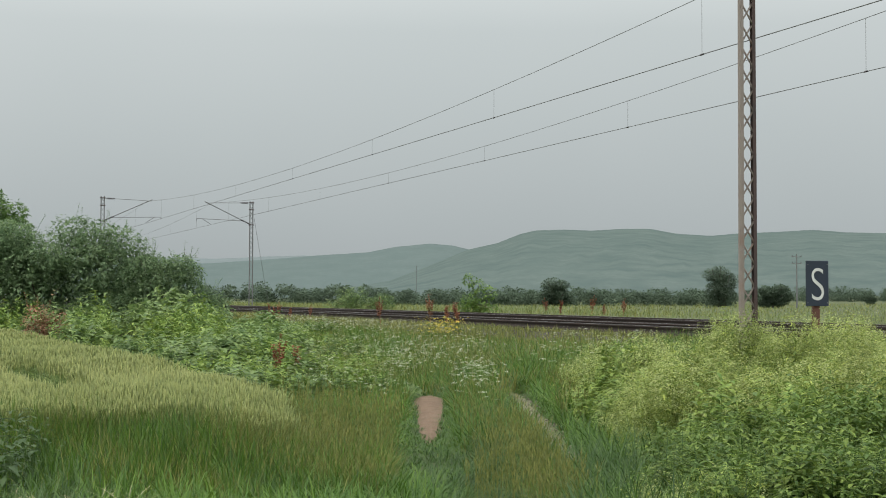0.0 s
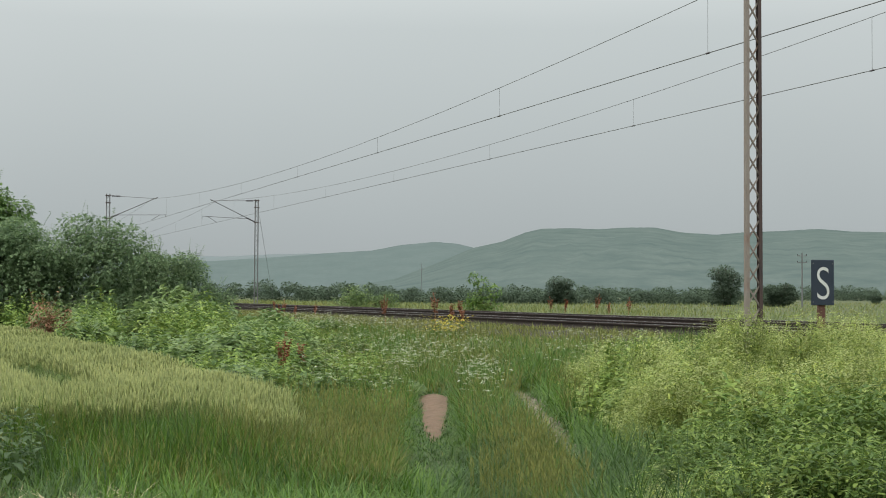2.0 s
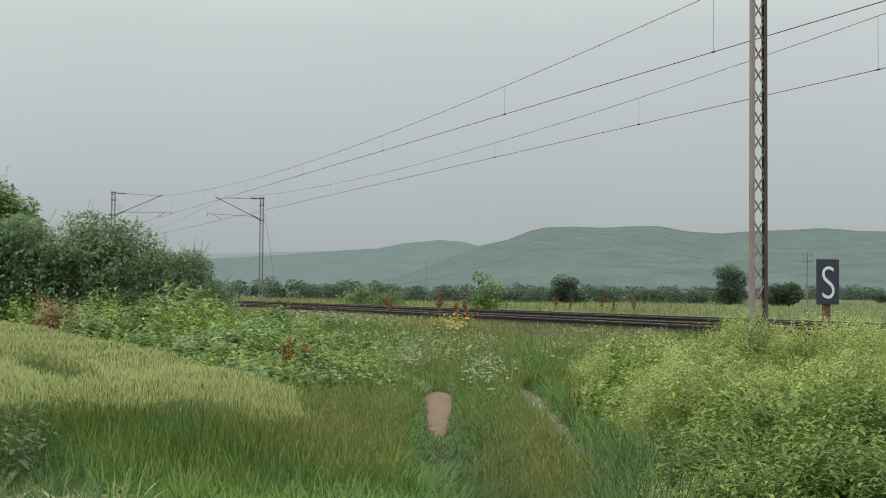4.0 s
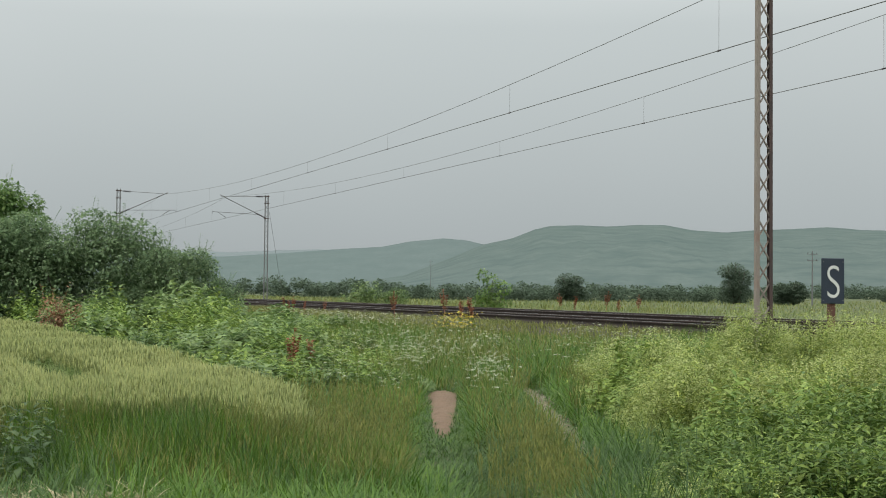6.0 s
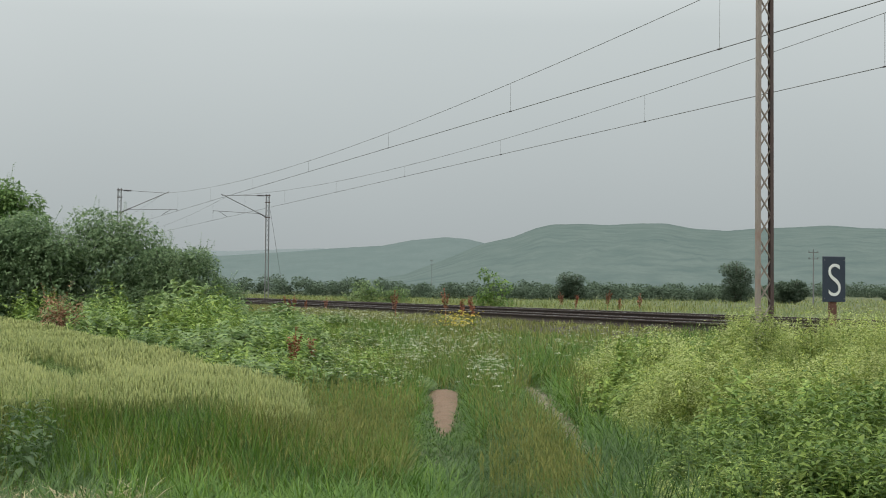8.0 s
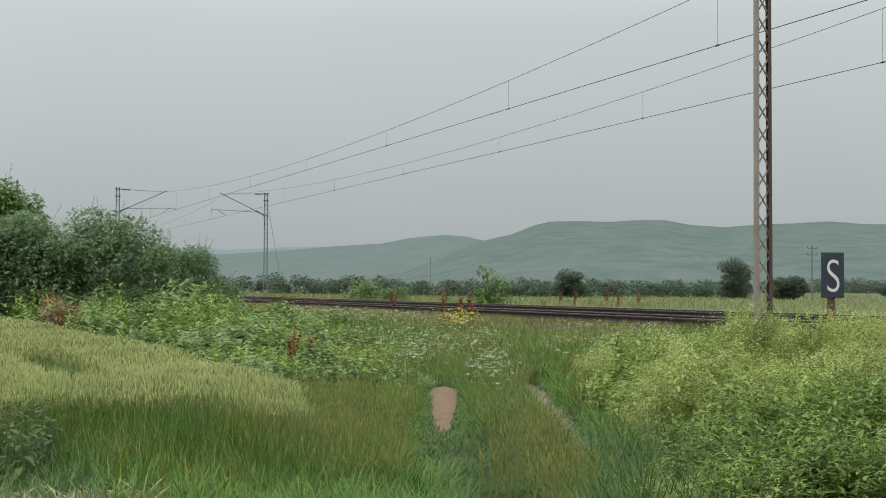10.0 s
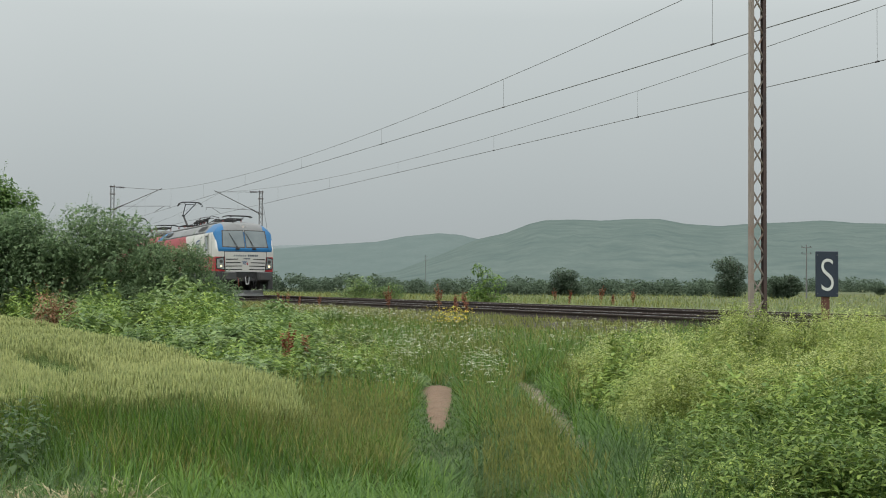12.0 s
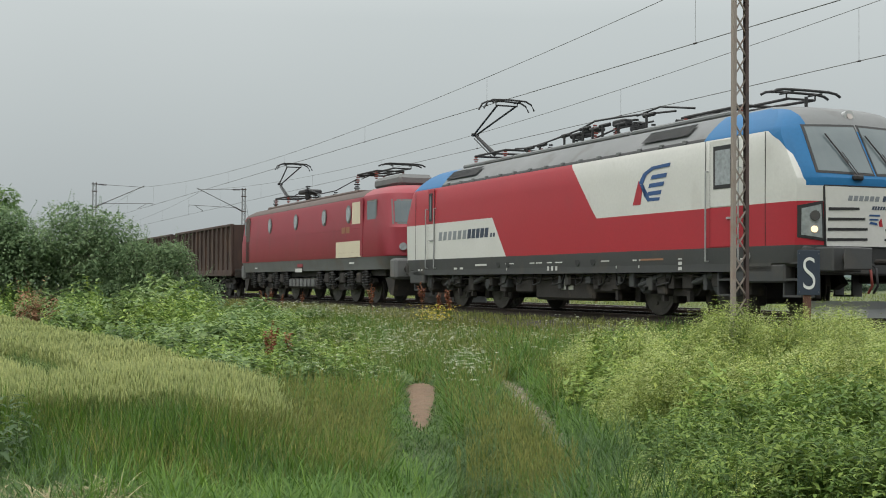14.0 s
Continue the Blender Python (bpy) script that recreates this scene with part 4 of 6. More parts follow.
    xy = xy[keep][:n]
    u, la = -rng.uniform(29, 43, 520), rng.uniform(3.0, 4.8, 520)
    clump = np.column_stack([FOOT.x + D.x * u + N.x * la, FOOT.y + D.y * u + N.y * la])
    xy = np.concatenate([xy, fan(rng, 420, 19.5, 27, -.035, .045), clump, fan(rng, 160, 15, 20, .0, .05)])
    xy = xy[off_path(xy)]
    hh = rng.uniform(.4, .72, len(xy)) * np.interp(ul(xy[:, 0], xy[:, 1])[1], [3, 5], [.6, 1])
    rot, sz = turned(rng.uniform(0, 6.283, len(xy)), rng.normal(0, .15, len(xy))), np.stack([hh * 0 + 1, hh * 0 + 1, hh], -1)
    stuff("flower_stems", [blade(.005, 1, .05, 2)], xy, rot, sz, M_WEED, "thin green stems of the white umbel flowers", "wildflowers", rng)
    stuff("white_umbel_flowers", [umbel(rng) for k in range(4)], xy, rot, sz, M_WHITE_FL, "white umbel flowers scattered over the verge", "wildflowers", rng)


def crown(rng, lumps, n, size, shape, flat=.6):
    """Leaves over and inside lumps (x, y, z, rx, ry, rz): returns v, f."""
    vol = np.array([l[3] * l[4] + l[4] * l[5] for l in lumps])
    pick = rng.choice(len(lumps), n, p=vol / vol.sum())
    L = np.array(lumps)[pick]
    d = rng.normal(size=(n, 3))
    d /= np.linalg.norm(d, axis=1)[:, None]
    r = 1 - .38 * rng.random(n) ** 2.0
    r *= 1 + .16 * np.array([noise.noise((q[0] * 2.2 + k, q[1] * 2.2, q[2] * 2.2)) for q, k in zip(d, pick)])
    p = L[:, :3] + d * L[:, 3:] * r[:, None]
    yaw = np.arctan2(-d[:, 0], d[:, 1]) + rng.normal(0, .8, n)
    tilt = rng.normal(0, .5, n) - .25 + .5 * d[:, 2]
    return spread([shape], p, turned(yaw, tilt), size * rng.uniform(.6, 1.3, n), rng)


def twigs(rng, lumps, n, size):
    """Loose leafy shoots that break the outline."""
    vs = []
    for i in range(n):
        l = lumps[rng.integers(len(lumps))]
        a, el = rng.uniform(0, 6.283), rng.uniform(.1, 1.4)
        d = np.array([math.cos(a) * math.cos(el), math.sin(a) * math.cos(el), math.sin(el)])
        p = np.array(l[:3]) + d * np.array(l[3:]) * .92
        g = d * .5 + np.array([0, 0, .6])
        ln = rng.uniform(.25, .6) * size
        vs.append(rods([p, p + g * ln * .5, p + g * ln + rng.normal(0, .04, 3)], .006, 3, .5))
        for k in range(9):
            q = p + g * ln * (k + 1) / 9
            vs.append(moved(leaf_small(1, .55), rng.uniform(0, 6.28), rng.uniform(-.3, .5), rng.uniform(.07, .12), q))
    return joined(vs)


def woody(name, label, category, base, lumps, n, size, material, shape, trunk_r, seed, n_twigs=0, group="", twig_size=1.0):
    rng = np.random.default_rng(seed)
    bz = float(ground_z(*base))
    root = thing(name, label, category, group, m=pose(base[0], base[1], bz))
    parts = []
    top = max(l[2] for l in lumps)
    for i, l in enumerate(lumps[:9]):
        c = Vector(l[:3])
        s = Vector((rng.normal(0, trunk_r), rng.normal(0, trunk_r), -.1))
        mid = s.lerp(c, .5) + Vector((rng.normal(0, .1), rng.normal(0, .1), .15 * c.z))
        parts.append(rods([s, mid, c, c + (c - mid) * .4], trunk_r * (.55 + .3 * rng.random()), 6, .25))
    v, f = joined(parts)
    raw("trunk", v, f, M_BARK, root, smooth=True)
    v, f = crown(rng, lumps, n, size, shape)
    raw("crown", v, f, material, root)
    if n_twigs:
        v, f = twigs(rng, lumps, n_twigs, twig_size)
        tagged(raw("leafy_shoot", v, f, material, root), kind="stuff")
    return root


def bushes():
    lf = leaf_mid(1, .66)
    rng = np.random.default_rng(20)

    def hull(n, base, outline, depth, seed, r0, r1, low=.12):
        """Lumps that fill a bush whose top follows the outline (x, height)."""
        r = np.random.default_rng(seed)
        xs, hs = [p[0] for p in outline], [p[1] for p in outline]
        out = []
        for i in range(n):
            x, k = r.uniform(xs[0] + r0 * .6, xs[-1] - r0 * .6), r.uniform(-1, 1)
            s = r.uniform(r0, r1)
            top = np.interp(x, xs, hs) * (1 - .22 * k * k) - s * .75
            z = max(.3, top * (1 - (1 - low) * r.random() ** 1.6))
            out.append((x - base[0], k * depth, z, s * 1.15, s, s * .78))
        return out

    b = (-12.3, 42.0)
    o = ((-16.5, 3.7), (-14, 4.05), (-13, 4.25), (-12, 4.3), (-10.6, 4.15), (-9.8, 3.8), (-9.1, 3.0), (-8.8, 2.0))
    woody("hawthorn_bush", "large dense dark green bush on the railway bank", "bush", b, hull(140, b, o, 1.3, 1, .5, .9, .03), 50000, .135, M_BUSH, lf, .07, 31, 260, "bank bushes")
    b = (-8.2, 41.0)
    o = ((-9.9, 1.8), (-8.9, 3.0), (-8.2, 3.2), (-7.5, 2.85), (-6.9, 2.1), (-6.4, 1.4))
    woody("hawthorn_bush", "smaller leafy green bush at the end of the thicket", "bush", b, hull(44, b, o, .8, 2, .34, .55, .05), 16000, .11, M_BUSH, lf, .04, 32, 120, "bank bushes")
    b = (-15.6, 46.0)
    o = ((-17.4, 4.6), (-16.4, 5.6), (-15.4, 5.7), (-14.6, 5.1), (-14.0, 3.9))
    woody("walnut_tree", "leafy green tree rising behind the dark bush", "tree", b, hull(26, b, o, 1.2, 3, .4, .7, .45), 11000, .15, M_TREE, lf, .12, 33, 40)
    # rusty dead shrub at the bush's foot
    b5 = [(rng.uniform(-.45, .45), rng.uniform(-.3, .3), rng.uniform(.5, 1.15), .34, .3, .5) for i in range(9)]
    woody("withered_shrub", "rust-coloured withered shrub at the foot of the bush", "shrub", (-9.0, 31.0), b5, 2400, .09, M_DEAD, leaf_small(), .015, 35, 14)
    # beyond the rails
    b6 = [(rng.normal(0, .22), rng.normal(0, .2), z, .5 - z * .16, .45 - z * .1, .3) for z in (.3, .5, .7, .9, 1.2, 1.5, 1.75, .4, .6)]
    woody("sapling", "bright green young sapling beyond the rails", "sapling", tuple(at(-52.8, -8.2).xy), b6, 1800, .13, M_FRESH, lf, .02, 36, 3, twig_size=.5)
    b7 = [(rng.uniform(-1.8, 1.8), rng.uniform(-.6, .6), rng.uniform(.3, 1.2), .6, .5, .4) for i in range(14)]
    woody("elder_bush", "pale grey-green elder bush beyond the rails", "bush", tuple(at(-71.7, -8.6).xy), b7, 3200, .13, M_BRAMBLE, lf, .03, 37, 6, twig_size=.5)


def far_trees():
    ls = leaf_small(1, .9)

    def at_view(px, dist):
        return ((px - 762) / 2320 * dist, dist)

    def round_tree(px, dist, wid, h, seed, label):
        r = np.random.default_rng(seed)
        lumps = []
        for i in range(26):
            a, q = r.uniform(0, 6.28), r.random() ** .5
            z = r.uniform(.12, .86)
            k = math.sqrt(max(.1, 1 - ((z - .42) / .55) ** 2))
            lumps.append((q * math.cos(a) * wid * .36 * k, q * math.sin(a) * wid * .36 * k, h * z, wid * .21, wid * .21, h * .15))
        woody("oak_tree", label, "tree", at_view(px, dist), lumps, 9000, .28, M_FARTREE, ls, .28, seed, 0, "far trees")

    round_tree(983, 250, 7.4, 5.4, 41, "round dark green tree at the edge of the field")
    round_tree(1277, 230, 8.2, 7.3, 42, "tall round dark tree standing in the field")
    round_tree(1372, 215, 6.0, 3.9, 43, "low spreading dark tree beside the tall one")
    round_tree(1543, 330, 2.6, 2.0, 44, "small round bush standing alone in the field")
    rng = np.random.default_rng(45)
    root = thing("hedgerow", "long dark green hedge and wood edge beyond the field", "hedgerow", kind="stuff")
    lumps = []
    for i in range(520):
        px = rng.uniform(250, 1300)
        dist = rng.uniform(255, 300)
        h = (3.5 + 1.1 * noise.noise((px * .02, 3, 0)) + .6 * noise.noise((px * .09, 7, 0)) + (.9 if px < 650 else 0)) * (dist / 270)
        x, y = at_view(px, dist)
        lumps.append((x, y, rng.uniform(.1, .78) * h, rng.uniform(.9, 1.9), rng.uniform(.9, 1.6), rng.uniform(.7, 1.2)))
    for i in range(160):
        px, dist = rng.uniform(1300, 1800), rng.uniform(420, 520)
        x, y = at_view(px, dist)
        lumps.append((x, y, float(ground_z(x, y)) + rng.uniform(.1, 3.6), rng.uniform(1.5, 3), 2, rng.uniform(1, 2)))
    v, f = crown(rng, lumps, 115000, .44, ls)
    raw("foliage", v, f, M_FARTREE, root)


def poles():
    for px, dist, h in ((1412, 200, 8.6), (737, 620, 17.0)):
        x, y = (px - 762) / 2320 * dist, dist
        k = h / 8.6
        root = thing("utility_pole", "thin grey concrete utility pole far across the fields", "utility pole", "far poles", m=pose(x, y, float(ground_z(x, y)) - .2, 0, 0, 20))
        bm = bmesh.new()
        rod(bm, (0, 0, 0), (0, 0, h), .15, 10, .09)
        part("shaft", bm, M_ZINC, root)
        for z in (h - .5 * k, h - 1.5 * k):
            bm = bmesh.new()
            box(bm, -.9, .9, -.05, .05, z, z + .1)
            part("cross_arm", bm, M_ZINC, root)
            for e in (-.8, 0, .8):
                bm = bmesh.new()
                insulator_at = Vector((e, 0, z + .1))
                rod(bm, insulator_at, insulator_at + Vector((0, 0, .2)), .05, 8)
                part("insulator", bm, M_INSUL, root)


def docks():
    rng = np.random.default_rng(60)

    def one(h, seed, label):
        r = np.random.default_rng(seed)
        root = thing("dock_plant", label, "dock plant", "rusty dock plants")
        parts = [rods([(0, 0, 0), (.01, .01, h * .5), (.0, .02, h)], .008, 5, .5)]
        raw("stem", *parts[0], M_DOCK, root)
        seeds = []
        for k in range(6):
            a = r.uniform(0, 6.28)
            z0 = h * r.uniform(.35, .7)
            ln = h * r.uniform(.2, .32)
            for i in range(26):
                s = i / 26
                q = (math.cos(a) * .05 * (1 + s) * h + r.normal(0, .012), math.sin(a) * .05 * h * (1 + s) + r.normal(0, .012), z0 + ln * s)
                seeds.append(moved(leaf_small(1, .9), r.uniform(0, 6.28), r.uniform(-.6, 1), .05, q))
        for i in range(60):
            s = i / 60
            seeds.append(moved(leaf_small(1, .9), r.uniform(0, 6.28), r.uniform(-.6, 1), .052 * (1.2 - .5 * s), (r.normal(0, .016), .02 * s + r.normal(0, .016), h * (.45 + .57 * s))))
        tagged(raw("seed_head", *joined(seeds), M_DOCK, root), kind="stuff")
        lv = [moved(leaf(1, .28), r.uniform(0, 6.28), r.uniform(.1, .9), .2 * h, (0, 0, h * r.uniform(.05, .3))) for k in range(6)]
        raw("leaf", *joined(lv), M_WEED, root)
        return root

    a = one(.95, 61, "rust-red seeding dock plant on the verge")
    b = one(.75, 62, "rust-red seeding dock plant on the verge")
    spots = [(-30.5, 3.1, 1, a), (-28.9, 3.0, 1.05, b), (-33.6, 3.3, 1, a), (-30.0, 2.9, .9, b), (-46.0, 3.0, .75, b), (-45.0, 3.1, .8, a), (-43.8, 3.0, .7, b), (-42.0, 2.8, .7, a), (-47, 2.9, .8, b),
             (-44.6, -7.2, .9, a), (-43.2, -7.1, 1.0, b), (-41.0, -7.2, 1, a), (-40.5, -7.4, .8, b), (-39.0, -7.3, .9, a), (-20.25, 9.75, 1.06, a), (-20.45, 9.32, 1.04, b)]
    used = set()
    for u, la, s, src in spots:
        p = at(u, la)
        m = pose(p.x, p.y, float(ground_z(p.x, p.y)) + (.1 if la < 3.5 else 0), 0, rng.uniform(-6, 6), rng.uniform(0, 360))
        if src.name not in used:
            used.add(src.name)
            src.matrix_basis = m @ Matrix.Scale(s, 4)
        else:
            copy_thing(src, m).scale = (s, s, s)
    # yellow blooms
    y = thing("yellow_flower_clump", "clump of yellow blooms beside the rails", "wildflowers", m=pose(*at(-28.6, 3.5).xy, .35))
    raw("foliage", *joined([herb(rng, 10, .06, .4) for i in range(1)] + [moved(herb(rng, 8, .06, .4), rng.uniform(0, 6), rng.uniform(-.2, .2), .7, (rng.normal(0, .22), rng.normal(0, .15), 0)) for i in range(22)]), M_WEED, y)
    raw("bloom", *joined([moved(leaf_small(1, 1), rng.uniform(0, 6.3), rng.uniform(-.5, .8), .045, (rng.normal(0, .26), rng.normal(0, .18), rng.uniform(.42, .78))) for i in range(420)]), M_YELLOW_FL, y)["kind"] = "stuff"


def earth():
    """Strips of bare earth worn into the path, each a low rough bed with its own outline."""
    wedge = [(y, .0, w) for y, w in ((14.2, .05), (15.2, .12), (16.4, .19), (17.8, .23), (19.2, .26), (20.4, .28), (21.0, .22))]
    strip = [(y, 1.36 + .06 * math.sin(y * 1.7), w) for y, w in ((12.2, .08), (13.2, .24), (14.2, .22), (15.2, .19), (16.4, .22), (17.6, .22), (18.8, .18), (20.0, .15), (21.0, .08))]
    for nm, label, line, m, seed in (("bare_earth_patch", "bare reddish earth patch worn in the path", wedge, M_DIRT, 1), ("worn_rut", "worn stony rut of the path", strip, M_RUT, 2)):
        bm = bmesh.new()
        rows = []
        for i in range(61):
            y = line[0][0] + (line[-1][0] - line[0][0]) * i / 60
            cx_, w = (np.interp(y, [q[0] for q in line], [q[k] for q in line]) for k in (1, 2))
            w *= 1 + .22 * noise.noise((y * 2.3, seed * 7.0, 0))
            row = []
            for k in range(9):
                a = k / 4 - 1
                x = cx_ + a * w + .03 * noise.noise((y * 3, seed, k))
                row.append(bm.verts.new((x, y, float(ground_z(x, y)) - .012 + .05 * (1 - a * a) * min(1, i / 6) + .012 * noise.noise((x * 11, y * 7, 1)) * (1 - a * a))))
            rows.append(row)
        for a, b in zip(rows, rows[1:]):
            for k in range(8):
                bm.faces.new((a[k], a[k + 1], b[k + 1], b[k]))
        tagged(part(nm, bm, m), label, "bare ground", kind="structure")
    # small stones trodden loose in the rut
    rng = np.random.default_rng(66)
    n = 260
    y = rng.uniform(12.6, 20.5, n)
    xy = np.column_stack([1.36 + .06 * np.sin(y * 1.7) + rng.normal(0, .09, n), y])
    ico = (np.array([(1, 0, 0), (-1, 0, 0), (0, 1, 0), (0, -1, 0), (0, 0, 1), (0, 0, -1)], float), np.array([(0, 2, 4), (2, 1, 4), (1, 3, 4), (3, 0, 4), (2, 0, 5), (1, 2, 5), (3, 1, 5), (0, 3, 5)]))
    stuff("loose_stones", [ico], xy, turned(rng.uniform(0, 6.28, n), rng.normal(0, .4, n)), np.stack([rng.uniform(.015, .04, n), rng.uniform(.015, .035, n), rng.uniform(.01, .022, n)], -1), M_STONE, "pale small stones trodden loose in the rut", "stones", rng, lift=.035)


earth()
grass()
wheat()
weeds()
bushes()
far_trees()
poles()
docks()


# ---- the train ----
M_RED = mat("signal_red_paint", (.37, .020, .032), .38, c2=(.34, .019, .030), scale=.8, fine=14, bump=.02, dirt=(.30, .03, .038), dirt_scale=.9, dirt_at=.6)
M_WHITE = mat("off_white_paint", (.58, .58, .555), .42, c2=(.53, .53, .505), scale=.9, fine=16, bump=.02, dirt=(.44, .43, .40), dirt_scale=1.2, dirt_at=.62)
M_BLUE = mat("bright_blue_paint", (.012, .120, .285), .5, c2=(.011, .11, .26), scale=1, fine=16, bump=.02, spec=.25)
M_ROOF = mat("grey_roof_paint", (.175, .182, .186), .6, c2=(.14, .148, .15), scale=.9, fine=18, bump=.06, dirt=(.10, .098, .094), dirt_scale=1.4, dirt_at=.56)
M_FRAME = mat("dark_grey_underframe", (.058, .060, .062), .6, c2=(.046, .048, .049), scale=1.5, fine=22, bump=.08, dirt=(.075, .068, .06), dirt_scale=1.5, dirt_at=.55)
M_BLACK = mat("black_rubber", (.018, .018, .02), .6, c2=(.025, .025, .026), scale=4, fine=40, bump=.1)
M_RUN = mat("grimy_running_gear", (.045, .040, .036), .8, .2, c2=(.03, .028, .027), scale=3, fine=30, bump=.3, dirt=(.08, .065, .05), dirt_scale=3, dirt_at=.55)
M_WHEEL = mat("worn_wheel_steel", (.10, .09, .085), .5, .6, c2=(.06, .055, .05), scale=4, fine=40, bump=.15)
# Opaque glass: the reflected sky is put into its blue-grey base colour.
M_GLASS = mat("sky_toned_cab_glass", (.125, .155, .165), .07, c2=(.075, .10, .11), scale=.7, fine=0, spec=.5)
M_LENS = mat("pale_lens_and_pane", (.30, .33, .34), .12, c2=(.2, .22, .23), scale=12, fine=0, spec=.8)
M_LAMP = mat("lit_headlamp", (1.0, .74, .44), .3, fine=0, emit=1.15)
M_LAMPW = mat("lit_top_lamp", (.42, .38, .36), .3, fine=0, emit=.06)
M_SILVER = mat("bare_aluminium", (.42, .43, .43), .45, .5, c2=(.33, .34, .34), scale=4, fine=40, bump=.1)
M_LETTER = mat("grey_lettering", (.22, .24, .26), .5, fine=0)
M_LETTERD = mat("dark_lettering", (.035, .05, .085), .5, fine=0)
M_MARK = mat("white_stencil", (.6, .6, .58), .6, fine=0)
M_LOGO = mat("dark_blue_emblem", (.03, .085, .23), .45, fine=0)
M_OLDRED = mat("faded_red_paint", (.265, .026, .040), .5, c2=(.235, .024, .037), scale=.7, fine=14, bump=.04, dirt=(.20, .032, .038), dirt_scale=.8, dirt_at=.55, stretch=(1, 1, .35))
M_OLDGREY = mat("worn_grey_paint", (.15, .155, .155), .65, c2=(.115, .12, .12), scale=1.1, fine=18, bump=.05, dirt=(.12, .10, .085), dirt_scale=1.2, dirt_at=.55)
M_CREAM = mat("cream_primer", (.62, .56, .42), .6, c2=(.56, .50, .37), scale=1.5, fine=20)
M_OLDROOF = mat("sooty_brown_roof", (.10, .07, .06), .75, c2=(.07, .055, .05), scale=1.5, fine=20, bump=.15)
M_WAGON = mat("rust_brown_wagon", (.068, .042, .034), .8, c2=(.05, .035, .030), scale=1.2, fine=18, bump=.2, dirt=(.10, .06, .042), dirt_scale=1.4, dirt_at=.54, stretch=(1, 1, .4))
M_INSRED = mat("red_brown_insulator", (.22, .05, .04), .35, fine=0)
M_COAL = mat("dark_scrap_load", (.05, .045, .042), .9, c2=(.08, .06, .05), scale=3, fine=20, bump=.8)

CORNER = ((0, 0), (0, .3), (.012, .5), (.035, .66), (.075, .80), (.14, .905), (.24, .975), (.38, 1.0))


def shell(levels, length, stations, corner=CORNER):
    """A rounded vehicle body: plan outlines stacked over z. levels: (z, half width, set-back of both noses)."""
    bm = bmesh.new()
    rings, reach = [], corner[-1][0]
    for z, w, a0 in levels:
        near = [(a0 + da, w * k) for da, k in corner] + [(min(max(a, a0 + reach + .004 * i), length - a0 - reach - .004 * (len(stations) - i)), w) for i, a in enumerate(stations)] + [(length - a0 - da, w * k) for da, k in reversed(corner)]
        pts = near + [(a, -b) for a, b in reversed(near[1:-1])]
        rings.append([bm.verts.new((-a, -b, z)) for a, b in pts])
    for r, s in zip(rings, rings[1:]):
        for i in range(len(r)):
            j = (i + 1) % len(r)
            bm.faces.new((r[i], r[j], s[j], s[i]))
    bm.faces.new(rings[-1])
    bm.faces.new(rings[0][::-1])
    bmesh.ops.recalc_face_normals(bm, faces=bm.faces)
    return bm


def cut(bm, co, no):
    bmesh.ops.bisect_plane(bm, geom=bm.verts[:] + bm.edges[:] + bm.faces[:], plane_co=co, plane_no=no, dist=1e-4)


def cut_line(bm, p, q):
    """Cut along the line through two (a, z) points, across the whole width."""
    (a, z), (b, y) = p, q
    cut(bm, (-a, 0, z), Vector((y - z, 0, b - a)).normalized())


def nose_at(levels, w, z, corner=CORNER, length=None):
    """How far back the nose surface lies at half-width w and height z."""
    zs = [l[0] for l in levels]
    wid = float(np.interp(z, zs, [l[1] for l in levels]))
    a0 = float(np.interp(z, zs, [l[2] for l in levels]))
    return a0 + float(np.interp(abs(w) / wid, [c[1] for c in corner], [c[0] for c in corner]))


def nose_patch(levels, outline, off, thick, steps=7, corner=CORNER):
    """A plate on the nose: outline ((w, z) four corners: low-left, low-right, high-right, high-left)."""
    bm = bmesh.new()
    (w0, z0), (w1, z1), (w2, z2), (w3, z3) = outline
    grid = []
    for lay in (off, off - thick):
        g = []
        for i in range(steps + 1):
            s = i / steps
            col = []
            for j in range(steps + 1):
                t = j / steps
                w = (w0 * (1 - s) + w1 * s) * (1 - t) + (w3 * (1 - s) + w2 * s) * t
                z = (z0 * (1 - s) + z1 * s) * (1 - t) + (z3 * (1 - s) + z2 * s) * t
                col.append(bm.verts.new((-nose_at(levels, w, z, corner) + lay, -w, z)))
            g.append(col)
        grid.append(g)
    for g, flip in ((grid[0], False), (grid[1], True)):
        for i in range(steps):
            for j in range(steps):
                q = (g[i][j], g[i + 1][j], g[i + 1][j + 1], g[i][j + 1])
                bm.faces.new(q[::-1] if flip else q)
    rim = [(i, 0) for i in range(steps)] + [(steps, j) for j in range(steps)] + [(i, steps) for i in range(steps, 0, -1)] + [(0, j) for j in range(steps, 0, -1)]
    for k in range(len(rim)):
        (a, b), (c, d) = rim[k], rim[(k + 1) % len(rim)]
        bm.faces.new((grid[0][a][b], grid[1][a][b], grid[1][c][d], grid[0][c][d]))
    bmesh.ops.recalc_face_normals(bm, faces=bm.faces)
    return bm


def side_plate(a0, a1, z0, z1, w, thick=.012, bevel=0.0, near=True):
    bm = bmesh.new()
    s = -1 if near else 1
    y = sorted((s * w, s * (w + thick)))
    box(bm, -a1, -a0, y[0], y[1], z0, z1, bevel=bevel)
    return bm


def side_shape(pts, w, thick=.006):
    bm = bmesh.new()
    prism(bm, [(-a, z) for a, z in pts], -(w + thick), -w)
    bmesh.ops.recalc_face_normals(bm, faces=bm.faces)
    return bm


